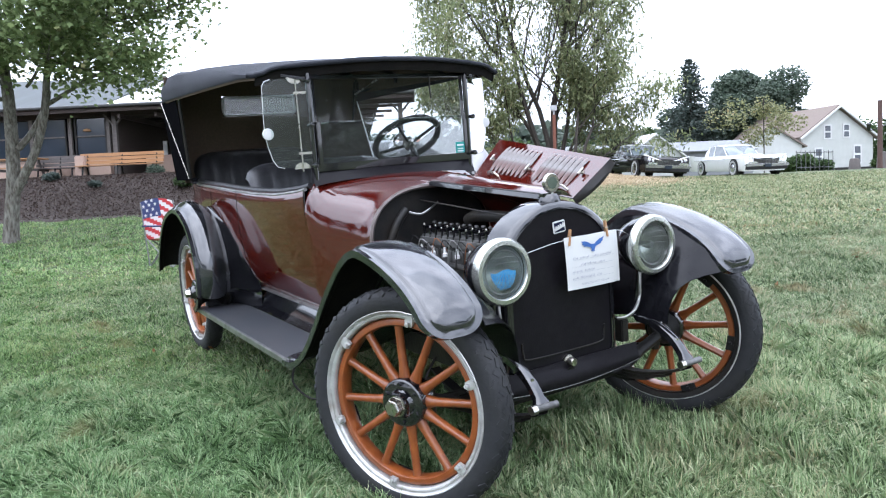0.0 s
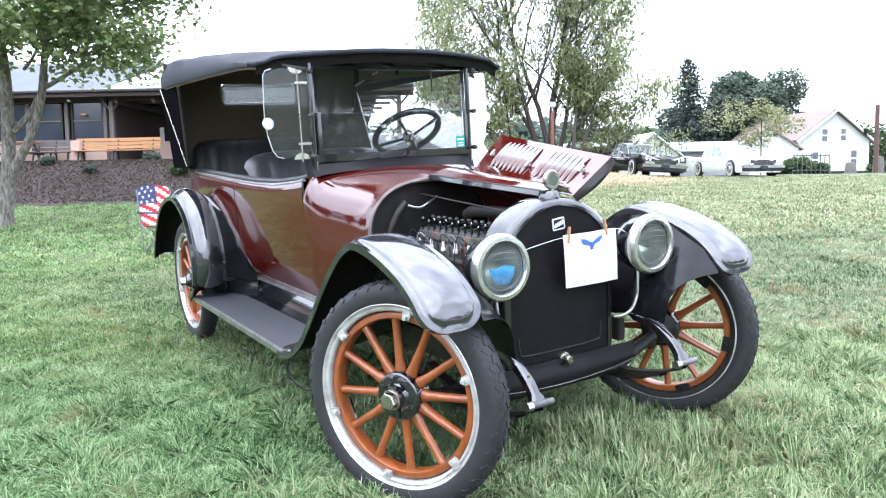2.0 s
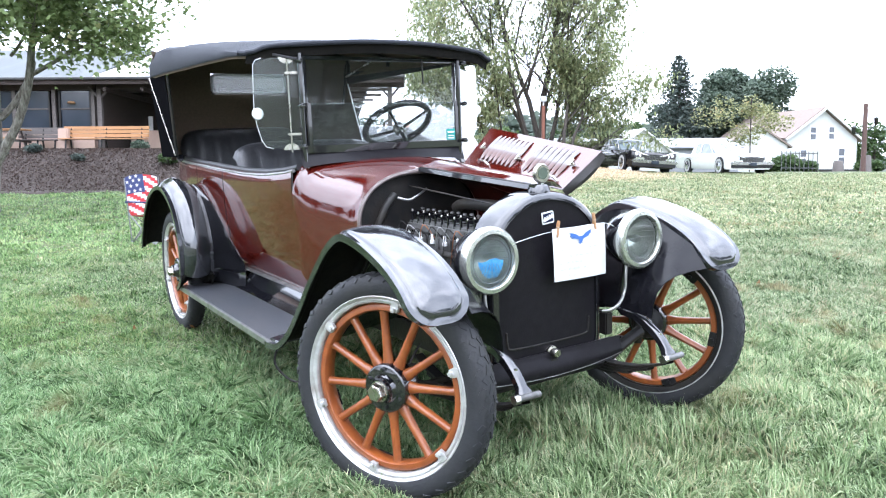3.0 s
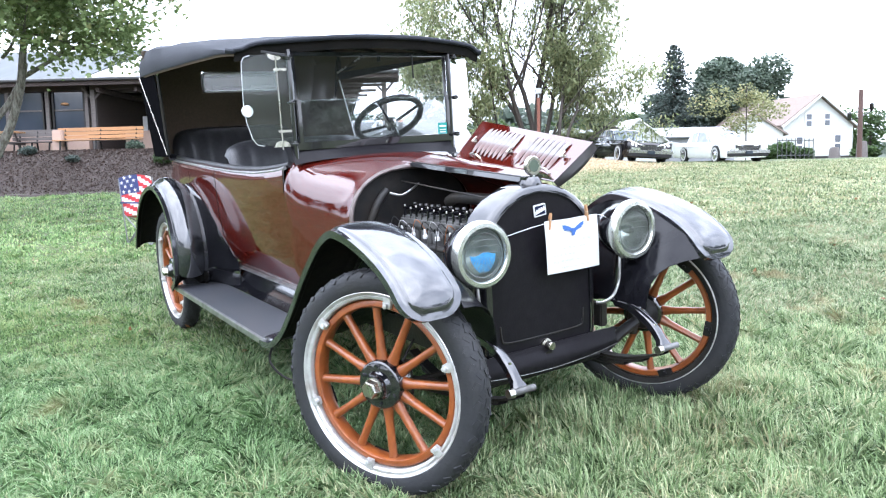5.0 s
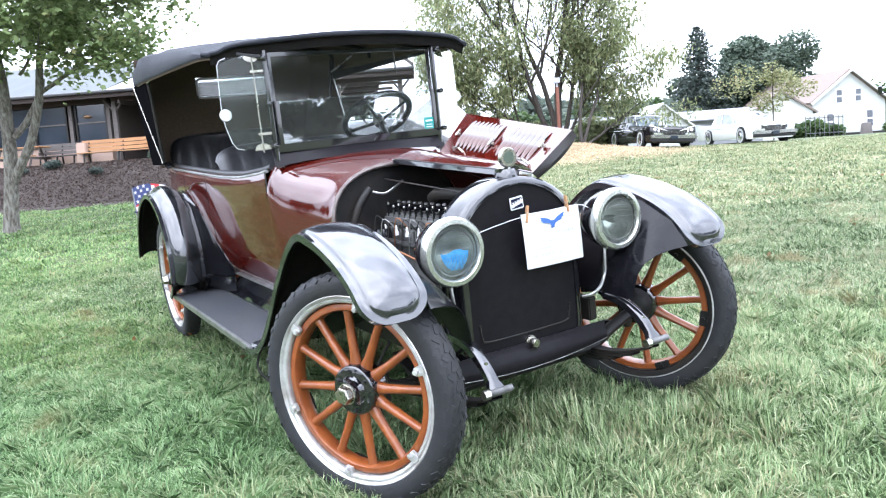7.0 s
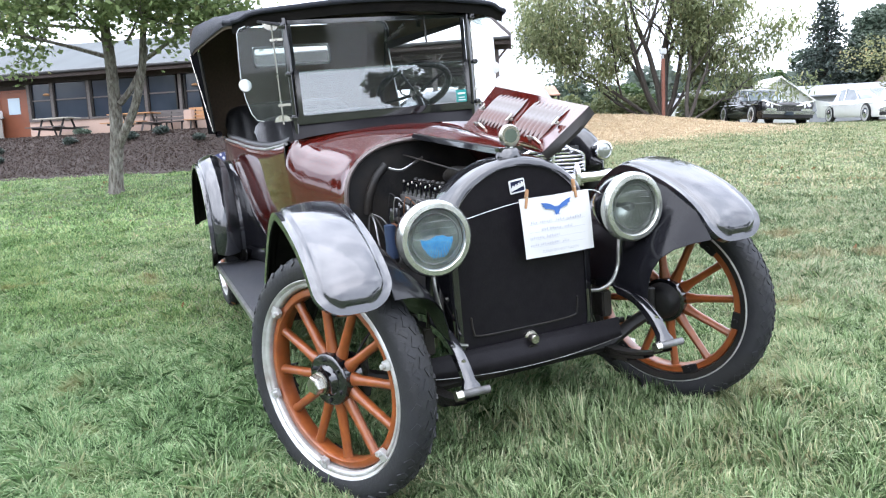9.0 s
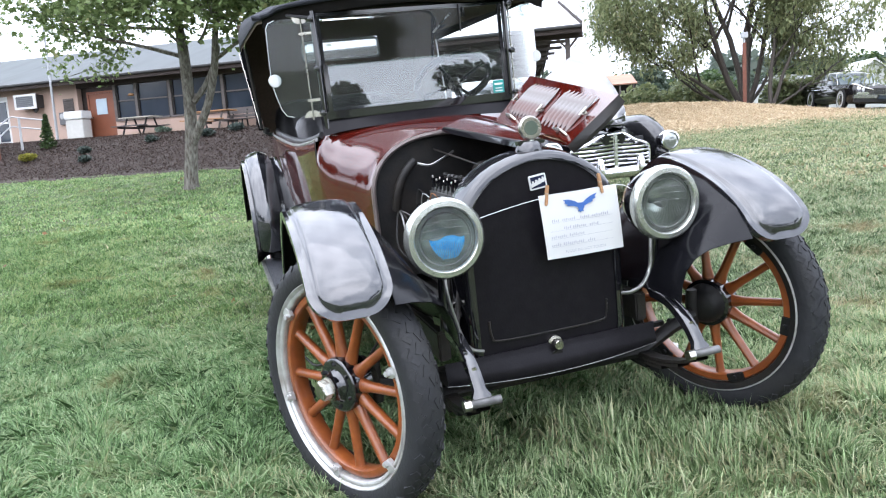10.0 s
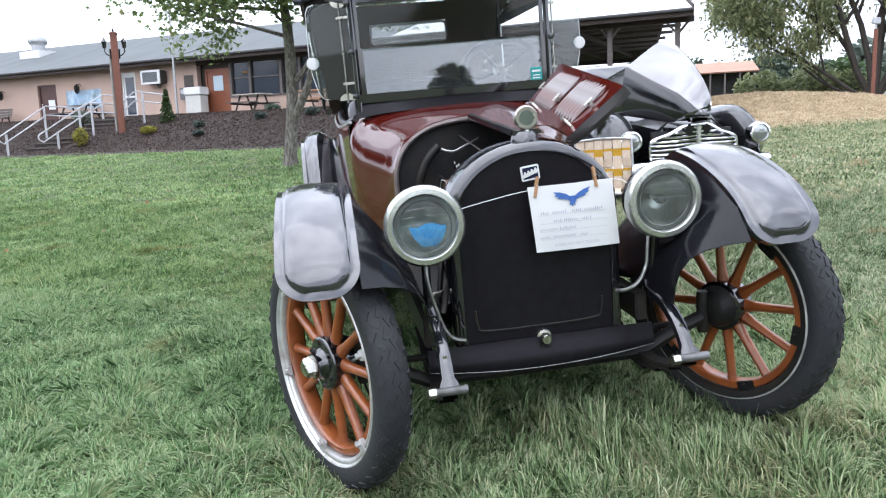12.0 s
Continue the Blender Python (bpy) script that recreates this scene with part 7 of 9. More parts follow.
for k, (x, y, r, h, lf) in enumerate(((-15.6, 24.6, 0.30, 0.28, DARKLEAF), (-18.63, 21.42, 0.27, 0.26, GOLD), (-20.76, 20.42, 0.27, 0.68, GOLD), (-16.8, 21.9, 0.20, 0.22, FIR), (-16.25, 21.2, 0.18, 0.20, FIR), (-12.8, 22.9, 0.24, 0.24, FIR),
                                      (-14.7, 22.6, 0.22, 0.22, FIR), (-9.3, 24.8, 0.30, 0.32, DARKLEAF), (-10.3, 22.6, 0.18, 0.20, FIR), (-12.0, 23.4, 0.26, 0.26, FIR), (-22.6, 22.25, 0.34, 0.62, DARKLEAF), (-7.6, 22.4, 0.30, 0.36, HEDGE))):
    shrub(B(x, y), r, h, lf, "golden-leaved shrub in the mulch" if lf is GOLD else "low dark evergreen shrub in the mulch", 100 + k)
for k, (x, y, r, h) in enumerate(((25.2, 55, 1.0, 1.0), (26.6, 55.5, 1.1, 1.25), (28.4, 56, 0.8, 0.8), (34.5, 58, 1.0, 0.9), (37.5, 57, 0.9, 0.8), (44.0, 58, 1.6, 2.6))):
    shrub(G(x, y), r, h, HEDGE, "rounded green shrub by the far house", 140 + k, n=900, size=0.30)

for k, (x, y, r, h) in enumerate(((1.2, 38.5, 1.1, 1.7), (3.4, 38.8, 1.2, 1.9), (4.6, 38.0, 0.9, 1.5), (7.2, 37.0, 1.0, 1.5), (8.2, 36.4, 0.9, 1.3))):
    shrub(G(x, y), r, h, WILLOW, "loose pale green bush under the trees", 170 + k, n=700, size=0.22)

# ---- parked cars ----
# same black as below, IOR raised so the bonnet top shows white sky
CARBLACK = material("boosted_gloss_black_paint", (0.006, 0.006, 0.008), 0.05, 0, (0.008, 0.008, 0.010), 4, 2, ior=2.35)
# less reflective copy that keeps the upright sides dark
SHOWBLACK = material("black_car_lacquer", (0.006, 0.006, 0.008), 0.08, 0, (0.009, 0.009, 0.010), 4, 2, ior=1.55)
CARWHITE = material("white_car_paint", (0.84, 0.84, 0.82), 0.15, 0, (0.80, 0.80, 0.78), 4, 2, coat=0.4, tone=0.95)
CHROME = material("chrome", (0.80, 0.80, 0.82), 0.16, 1.0, (0.72, 0.72, 0.75), 6, tone=0.95)
CARGLASS = material("car_window", (0.10, 0.13, 0.15), 0.06, 0, (0.20, 0.24, 0.26), 2, 2, spec=0.9)
DULLCHROME = material("weathered_chrome", (0.62, 0.62, 0.64), 0.22, 1.0, (0.5, 0.5, 0.52), 6)
WHITEWALL = material("whitewall_rubber", (0.62, 0.62, 0.6), 0.6)
# near-black for shaded openings, and for the trailer's dark side
GRILLE_DARK = material("grille_shadow", (0.012, 0.012, 0.012), 0.6)


def loft(rows, mirror=True):
    """Skin through half sections (x, z) at y, mirrored."""
    out = []
    for y, half in rows:
        r = [(-x, y, z) for x, z in half] + [(x, y, z) for x, z in half[::-1]]
        out.append(r)
    bm = sheet(out)
    for r in (0, -1):
        bm.verts.ensure_lookup_table()
        n = len(out[0])
        vs = bm.verts[:n] if r == 0 else bm.verts[-n:]
        try:
            bm.faces.new(vs if r == 0 else vs[::-1])
        except ValueError:
            pass
    bmesh.ops.recalc_face_normals(bm, faces=bm.faces)
    return bm


def car_wheel(parent, x, y, r=0.37, wall=True):
    w = part("wheel", lathe([(r * 0.55, -0.09), (r * 0.62, -0.10), (r * 0.9, -0.10), (r * 0.985, -0.07), (r, -0.03), (r, 0.03), (r * 0.985, 0.07), (r * 0.9, 0.10), (r * 0.55, 0.09)], 32, "x", at=(x, y, r)), RUBBER, parent, "whitewall tyre" if wall else "black tyre")
    s = -1 if x < 0 else 1
    if wall:
        part("whitewall", lathe([(r * 0.60, s * 0.104), (r * 0.86, s * 0.104)], 32, "x", at=(x, y, r)), WHITEWALL, w, "white tyre wall")
    part("hubcap", lathe([(0.0, s * 0.125), (r * 0.25, s * 0.12), (r * 0.45, s * 0.105), (r * 0.60, s * 0.106)], 24, "x", at=(x, y, r)), CHROME, w, "chrome wheel disc")


def finned_car(m, paint, top, label, trunk_open=False):
    """A long low finned car of the late fifties; its nose looks to -y."""
    c = thing("parked_car", m, label, "car", "finned cars parked on the lawn")
    low = lambda w: [(w - 0.06, 0.20), (w, 0.30), (w, 0.55)]
    rows = [(-0.95, low(0.84) + [(0.86, 0.66), (0.82, 0.72), (0.5, 0.72), (0, 0.74)]),
            (-0.88, low(0.93) + [(0.97, 0.74), (0.95, 0.86), (0.60, 0.80), (0, 0.86)]),
            (-0.4, low(0.98) + [(1.0, 0.76), (0.97, 0.90), (0.62, 0.86), (0, 0.94)]),
            (0.6, low(1.0) + [(1.01, 0.76), (0.96, 0.90), (0.66, 0.92), (0, 0.97)]),
            (1.1, low(1.0) + [(1.01, 0.74), (0.95, 0.89), (0.7, 0.93), (0, 0.96)]),
            (2.8, low(1.0) + [(1.01, 0.72), (0.98, 0.88), (0.76, 0.92), (0, 0.94)]),
            (3.6, low(1.0) + [(1.02, 0.70), (1.03, 0.93), (0.80, 0.88), (0, 0.90)]),
            (4.45, low(0.98) + [(1.02, 0.68), (1.06, 1.0), (0.8, 0.84), (0, 0.84)]),
            (4.55, low(0.92) + [(0.94, 0.66), (0.96, 0.9), (0.7, 0.78), (0, 0.78)])]
    part("body", loft(rows), paint, c, "long finned body")
    cab = [(0.95, [(0.74, 0.90), (0.70, 0.93), (0.3, 0.95), (0, 0.955)]), (1.62, [(0.76, 0.90), (0.66, 1.34), (0.4, 1.385), (0, 1.395)]), (2.4, [(0.76, 0.90), (0.66, 1.37), (0.4, 1.415), (0, 1.42)]),
           (2.95, [(0.76, 0.90), (0.64, 1.32), (0.4, 1.365), (0, 1.375)]), (3.5, [(0.72, 0.88), (0.66, 0.95), (0.3, 0.96), (0, 0.965)])]
    part("greenhouse", loft(cab), CARGLASS, c, "wraparound glass")
    roof_rows = [(y, [(x + 0.012, z + 0.004), (x + 0.01, z + 0.02), (0.4, z2 + 0.02), (0, z3 + 0.02)]) for y, x, z, z2, z3 in ((1.58, 0.66, 1.33, 1.385, 1.395), (2.0, 0.66, 1.36, 1.40, 1.41), (2.4, 0.66, 1.37, 1.415, 1.42), (2.98, 0.64, 1.32, 1.365, 1.375))]
    part("roof_panel", loft(roof_rows), top, c, "roof panel")
    part("rear_pillars", loft([(2.9, [(0.775, 0.90), (0.655, 1.33), (0.62, 1.35), (0.60, 1.35)]), (3.25, [(0.76, 0.89), (0.68, 1.12), (0.62, 1.14), (0.60, 1.14)])]), top, c, "rear roof pillars")
    for s in (-1, 1):
        part("pillar", tube([(s * 0.77, 1.05, 0.90), (s * 0.67, 1.60, 1.34)], 0.022, 6), CHROME, c, "bright windscreen pillar")
        part("centre_pillar", tube([(s * 0.775, 2.3, 0.90), (s * 0.675, 2.3, 1.36)], 0.025, 6), top, c)
        for k in (0, 1):
            x, z = s * (0.60 + 0.17 * k), 0.69 + 0.05 * k
            h = part("headlight", lathe([(0.0, -0.03), (0.055, -0.025), (0.072, -0.01), (0.082, -0.012), (0.085, 0.02)], 16, "y", at=(x, -0.93, z)), CHROME, c, "canted twin headlight")
            part("headlight_lens", lathe([(0.0, -0.036), (0.055, -0.030), (0.06, -0.024)], 16, "y", at=(x, -0.93, z)), WHITE, h)
        part("brow", tube(curve_points([(s * 0.28, -0.97, 0.70), (s * 0.55, -0.96, 0.76), (s * 0.80, -0.94, 0.855), (s * 0.98, -0.84, 0.90)], 4), 0.025, 6), CHROME, c, "slanting chrome brow")
        part("side_strip", tube([(s * 1.012, -0.6, 0.76), (s * 1.02, 1.5, 0.74), (s * 1.035, 3.8, 0.72)], 0.014, 6), CHROME, c)
        part("bumper_pod", box((0.42, 0.10, 0.10), (s * 0.66, -1.03, 0.56), 0.03), CHROME, c)
        for y in (0.0, 3.13):
            # black disc on the body side stands in for the shaded arch
            part("wheel_arch", lathe([(0.0, s * 0.012), (0.40, s * 0.012), (0.42, 0)], 24, "x", at=(s * 0.995, y, 0.36)), GRILLE_DARK, c)
            car_wheel(c, s * 0.93, y, 0.36)
    part("grille_back", box((1.16, 0.06, 0.23), (0, -0.95, 0.64), 0.01), GRILLE_DARK, c)
    # black box drawn where the bumper's underside is in shade
    part("valance", box((1.86, 0.10, 0.14), (0, -0.96, 0.33), 0.01), GRILLE_DARK, c, "black box for the shade below the bumper")
    bm = bmesh.new()
    for r_ in range(4):
        for k in range(16):
            box((0.030, 0.03, 0.020), (-0.52 + 0.069 * k, -0.99, 0.565 + 0.050 * r_), bm=bm)
    tagged(part("grille", bm, DULLCHROME, c, "grid of small chrome squares"), "grid of small chrome squares", kind="stuff")
    part("bumper", box((2.02, 0.16, 0.13), (0, -1.02, 0.46), 0.05), DULLCHROME, c, "heavy chrome bumper")
    part("rear_bumper", box((2.0, 0.16, 0.14), (0, 4.6, 0.45), 0.05), CHROME, c)
    part("number_plate", box((0.30, 0.01, 0.14), (0, -1.11, 0.43)), DARKGLASS, c, "blank dark number plate")
    if trunk_open:
        part("boot_lid", sheet([[(-0.7, 3.75, 0.93), (0, 3.75, 0.97), (0.7, 3.75, 0.93)], [(-0.66, 4.1, 1.30), (0, 4.1, 1.34), (0.66, 4.1, 1.30)], [(-0.6, 4.2, 1.62), (0, 4.2, 1.66), (0.6, 4.2, 1.62)]], 0.02), paint, c, "raised boot lid")
    return c


def on_lawn(x, y, turn, up=0.0):
    """Stand something on the slope at (x, y), turned."""
    e = 0.8
    dzx = float(ground_z(x + e, y) - ground_z(x - e, y)) / (2 * e)
    dzy = float(ground_z(x, y + e) - ground_z(x, y - e)) / (2 * e)
    n_ = Vector((-dzx, -dzy, 1)).normalized()
    a = Vector((math.cos(radians(turn)), math.sin(radians(turn)), 0))
    a = (a - n_ * a.dot(n_)).normalized()
    b_ = n_.cross(a)
    m = Matrix((a, b_, n_)).transposed().to_4x4()
    return Matrix.Translation((x, y, float(ground_z(x, y)) + up)) @ m


finned_car(on_lawn(9.2, 31.8, 7), SHOWBLACK, WHITE, "black finned car with a white folding roof", True)
finned_car(on_lawn(14.0, 33.4, 6), CARWHITE, CARWHITE, "white finned car with whitewall tyres on the lawn")


# the black sedan with its bonnet raised
def sedan(m):
    c = thing("vintage_sedan", m, "glossy black rounded sedan with a chrome grille and raised bonnet", "car")
    body = [(0.05, [(0.30, 0.35), (0.36, 0.5), (0.36, 0.8), (0.25, 0.88), (0, 0.92)]),
            (0.35, [(0.42, 0.30), (0.46, 0.5), (0.46, 0.85), (0.34, 0.95), (0, 1.0)]),
            (1.2, [(0.62, 0.28), (0.66, 0.5), (0.62, 0.9), (0.5, 0.98), (0, 1.02)]),
            (1.75, [(0.84, 0.26), (0.90, 0.5), (0.86, 0.95), (0.74, 1.05), (0, 1.12)]),
            (3.0, [(0.88, 0.26), (0.93, 0.5), (0.90, 0.95), (0.80, 1.08), (0, 1.12)]),
            (4.2, [(0.84, 0.26), (0.88, 0.5), (0.82, 0.9), (0.66, 1.05), (0, 1.12)]),
            (5.0, [(0.50, 0.35), (0.56, 0.5), (0.50, 0.72), (0.36, 0.82), (0, 0.86)])]
    part("body", loft(body), SHOWBLACK, c, "black sedan body")
    cab = [(1.75, [(0.72, 1.04), (0.64, 1.10), (0.3, 1.14), (0, 1.15)]), (2.15, [(0.74, 1.04), (0.60, 1.50), (0.35, 1.56), (0, 1.58)]), (3.0, [(0.76, 1.04), (0.62, 1.56), (0.36, 1.63), (0, 1.65)]), (3.7, [(0.72, 1.02), (0.58, 1.48), (0.34, 1.54), (0, 1.56)]), (4.5, [(0.52, 0.95), (0.40, 1.04), (0.2, 1.06), (0, 1.07)])]
    part("cabin", loft(cab), SHOWBLACK, c, "rounded cabin roof")
    for s in (-1, 1):
        part("screen_pane", sheet([[(s * 0.04, 1.84, 1.17), (s * 0.62, 1.90, 1.14)], [(s * 0.04, 2.10, 1.50), (s * 0.54, 2.14, 1.46)]], 0.012), CARGLASS, c, "split windscreen pane")
        part("side_window", sheet([[(s * 0.735, 2.05, 1.10), (s * 0.745, 2.9, 1.10), (s * 0.72, 3.7, 1.10)], [(s * 0.635, 2.25, 1.44), (s * 0.635, 2.9, 1.50), (s * 0.615, 3.5, 1.44)]], 0.012), CARGLASS, c)
        # pontoon fender: swept round nose
        rows = []
        for y in np.linspace(0.0, 1.0, 13):
            t = y
            yy = -0.10 + 1.75 * t
            k = math.sin(min(1, t * 2.6) * math.pi / 2) ** 0.6
            cx, w, h = 0.70, 0.245 * k + 0.005, 0.50 * k
            cz = 0.55
            rows.append([(s * (cx + w * math.cos(a)), yy, cz + (h if math.sin(a) > 0 else 0.26 * k) * math.sin(a) ** 1 * (1.0 if math.sin(a) > 0 else 1.0) - 0.10 * t * max(0, math.sin(a))) for a in (2 * math.pi * q / 20 for q in range(21))])
        part("front_fender", sheet(rows), SHOWBLACK, c, "rounded black front fender")
        hl = part("headlight", lathe([(0.085, -0.035), (0.092, -0.05), (0.108, -0.045), (0.116, -0.02), (0.112, 0.05), (0.09, 0.14)], 28, "y", at=(s * 0.71, -0.09, 0.70)), CHROME, c, "round headlight in a chrome ring")
        part("headlight_lens", lathe([(0.0, -0.062), (0.05, -0.056), (0.088, -0.038)], 24, "y", at=(s * 0.71, -0.09, 0.70)), material("pale_lens", (0.50, 0.52, 0.50), 0.12, 0.7, (0.34, 0.36, 0.34), 30), hl)
        for y in (0.55, 3.9):
            car_wheel(c, s * 0.80, y, 0.36, False)
        rows = []
        for t in np.linspace(0, 1, 11):
            yy = 3.3 + 1.4 * t
            k = max(0.02, math.sin(math.pi * min(1, max(0, t))) ** 0.5)
            rows.append([(s * (0.80 + 0.16 * k * math.cos(a)), yy, 0.55 + 0.36 * k * math.sin(a)) for a in (2 * math.pi * q / 14 for q in range(15))])
        part("rear_fender", sheet(rows), CARBLACK, c)
    # grille: stepped chrome bars with a middle ridge
    part("grille_back", box((0.88, 0.05, 0.30), (0, 0.02, 0.63)), GRILLE_DARK, c, "dark grille opening")
    for k in range(8):
        z = 0.50 + 0.042 * k
        w = (0.475, 0.475, 0.475, 0.475, 0.455, 0.34, 0.265, 0.19)[k]
        part("grille_bar", tube(curve_points([(-w, -0.04, z), (-w * 0.6, -0.115, z), (0, -0.155, z + 0.012), (w * 0.6, -0.115, z), (w, -0.04, z)], 4), 0.0145, 6), CHROME, c, "chrome grille bar")
    part("grille_frame", tube(curve_points([(-0.475, -0.04, 0.48), (-0.485, -0.04, 0.60), (-0.455, -0.05, 0.69), (-0.285, -0.09, 0.75), (-0.15, -0.13, 0.82), (0, -0.15, 0.84), (0.15, -0.13, 0.82), (0.285, -0.09, 0.75), (0.455, -0.05, 0.69), (0.485, -0.04, 0.60), (0.475, -0.04, 0.48)], 4), 0.018, 8), CHROME, c)
    part("grille_ridge", box((0.05, 0.05, 0.38), (0, -0.165, 0.66), 0.012), CHROME, c, "chrome grille ridge")
    part("hood_ornament", tube([(0, -0.06, 0.87), (0, 0.02, 0.93), (0, 0.30, 0.96)], [0.03, 0.022, 0.01], 8), CHROME, c)
    part("bumper", tube(curve_points([(-0.84, 0.05, 0.42), (-0.70, -0.16, 0.42), (0, -0.26, 0.42), (0.70, -0.16, 0.42), (0.84, 0.05, 0.42)], 6), 0.062, 10), CHROME, c, "chrome front bumper")
    for s in (-1, 1):
        part("bumper_guard", lathe([(0.0, 0.60), (0.03, 0.585), (0.045, 0.54), (0.05, 0.45), (0.045, 0.34), (0, 0.33)], 10, "z", at=(s * 0.24, -0.28, 0)), CHROME, c)
    part("engine_bay", box((0.6, 1.1, 0.1), (0, 1.05, 0.84)), GRILLE_DARK, c)
    # bonnet shell, tilted up steeply: a ridge from the nose to the lifted rear arch
    nose, peak = Vector((0.10, -0.25, 0.97)), Vector((-0.06, 0.50, 1.77))
    rows, creases = [], {-1: [], 1: []}
    for t in np.linspace(0, 1, 21):
        ridge = nose.lerp(peak, t) + Vector((0, -0.09, 0.09)) * math.sin(math.pi * t) - Vector((0, 0.85 * t * (1 - t) ** 4, 0))
        hw, fy, fz = 0.03 + 0.42 * t ** 0.8, -0.28 + 0.94 * t, 0.95 + 0.22 * min(1, t / 0.25) ** 0.8 + 0.33 * max(0, (t - 0.25) / 0.75)
        row = []
        for v in np.linspace(-1, 1, 29):
            q = abs(v)
            k = 1 - q ** 1.08
            row.append((ridge.x * k + hw * (1.0 if v < 0 else 0.72) * math.copysign(q ** 0.9, v), fy + (ridge.y - fy) * k, fz + (ridge.z - fz) * k))
        rows.append(row)
        for s in (-1, 1):
            x, y, z = row[0 if s < 0 else -1]
            foot = 0.92 - 0.20 * t if t < 0.25 else 0.87 + 0.127 * (t - 0.25)
            creases[s].append([(x, y, z), (x + s * 0.022, y + 0.004, z - 0.012), (x + s * 0.050, y + 0.02, z + (foot - z) * 0.35), (x + s * 0.060, y + 0.03, z + (foot - z) * 0.7), (x + s * 0.050, y + 0.03, foot)])
    part("raised_bonnet", sheet(rows, -0.012), CARBLACK, c, "glossy black bonnet shell tilted up at the rear")
    part("bonnet_spear", tube([rows[k][14] for k in range(1, 21, 2)], 0.010, 6), CHROME, c, "thin chrome spear along the bonnet")
    for s in (-1, 1):
        part("bonnet_side", sheet(creases[s], 0.006), SHOWBLACK, c, "black upright side of the bonnet")
        last = creases[s][-1]
        part("scuttle_side", sheet([last] + [[(x + s * 0.16 * q, y + 1.05 * q, z - 0.20 * q * (k == 0 or k == 1) - 0.12 * q * (k == 2)) for k, (x, y, z) in enumerate(last)] for q in (0.33, 0.66, 1.0)], 0.006), SHOWBLACK, c, "black side behind the raised bonnet")
        part("crease_strip", tube([r[1] for r in creases[s]], 0.006, 6), CARBLACK, c)
    part("bonnet_nose", sheet([creases[-1][0], [(0.0, p[1] - 0.05, p[2]) for p in creases[1][0]], creases[1][0]], 0.006), SHOWBLACK, c, "rounded black nose of the bonnet")
    bay = [(-0.16, [(0.10, 0.72), (0.14, 0.80), (0.10, 0.84), (0, 0.85)]), (0.0, [(0.26, 0.74), (0.28, 0.82), (0.22, 0.87), (0, 0.88)]), (0.5, [(0.40, 0.76), (0.42, 0.85), (0.36, 0.95), (0, 0.98)]), (1.5, [(0.60, 0.80), (0.60, 1.02), (0.52, 1.14), (0, 1.18)])]
    part("engine_cover", loft(bay), SHOWBLACK, c, "dark engine bay under the bonnet")
    part("bonnet_prop", tube([(0.35, 1.5, 1.0), (0.30, 1.55, 1.65)], 0.012, 6), GALV, c)
    return c


sedan(on_lawn(0.54, 9.88, 29, -0.04) @ Matrix.Scale(1.07, 4))


# ---- chairs ----
def webbed_chair(m):
    c = thing("lawn_chair", m, "folding aluminium lawn chair with white and yellow webbing", "chair")
    w = 0.25
    part("back_frame", tube(curve_points([(-w, 0.10, 0.36), (-w, 0.20, 0.78), (-w + 0.05, 0.21, 0.85), (w - 0.05, 0.21, 0.85), (w, 0.20, 0.78), (w, 0.10, 0.36)], 4), 0.012, 8), ALU, c, "aluminium back tube")
    part("seat_frame", tube([(-w, 0.12, 0.40), (-w, -0.32, 0.42), (w, -0.32, 0.42), (w, 0.12, 0.40)], 0.012, 8), ALU, c)
    for s in (-1, 1):
        part("leg", tube([(s * (w + 0.03), -0.30, 0.0), (s * (w + 0.03), 0.05, 0.58)], 0.012, 8), ALU, c)
        part("leg", tube([(s * (w + 0.03), 0.26, 0.0), (s * (w + 0.03), -0.25, 0.58)], 0.012, 8), ALU, c)
        part("armrest", box((0.05, 0.48, 0.02), (s * (w + 0.03), -0.08, 0.60), 0.006), WHITE, c, "white plastic armrest")
    white_web, yellow_web = material("white_webbing", (0.74, 0.64, 0.50), 0.8, 0, (0.58, 0.42, 0.30), 70, 4, stretch=(3, 1, 0.2)), material("yellow_webbing", (0.70, 0.40, 0.03), 0.8, 0, (0.62, 0.34, 0.02), 60)
    for k in range(6):
        x = -0.205 + 0.082 * k
        lift = 0.004 if k % 2 else -0.004
        part("web_strap", sheet([[(x - 0.038, 0.10 + (z - 0.36) * 0.225 + lift, z), (x + 0.038, 0.10 + (z - 0.36) * 0.225 + lift, z)] for z in (0.40, 0.55, 0.70, 0.85)], 0.002), white_web, c, "white woven strap")
        part("web_strap", sheet([[(x - 0.027, y, 0.415 + lift), (x + 0.027, y, 0.415 + lift)] for y in (-0.31, -0.1, 0.11)], 0.002), white_web, c, "white woven strap")
    for k, z in enumerate((0.46, 0.55, 0.64, 0.73)):
        for j in range(6):
            x = -0.205 + 0.082 * j
            out_ = -0.010 if (j + k) % 2 else 0.008
            part("web_strap", box((0.080, 0.002, 0.072), (x, 0.10 + (z - 0.36) * 0.225 + out_, z)), (white_web, yellow_web)[k % 2], c, "yellow woven strap" if k % 2 else "white woven strap")
    return c


webbed_chair(on_lawn(-0.02, 7.50, 8, 0.0))

FLAGRED = material("red_nylon", (0.50, 0.03, 0.035), 0.7, 0, (0.42, 0.025, 0.03), 40)
FLAGBLUE = material("navy_nylon", (0.03, 0.05, 0.16), 0.7, 0, (0.025, 0.04, 0.13), 40)
FLAGWHITE = material("white_nylon", (0.74, 0.73, 0.72), 0.7, 0, (0.66, 0.66, 0.66), 40)


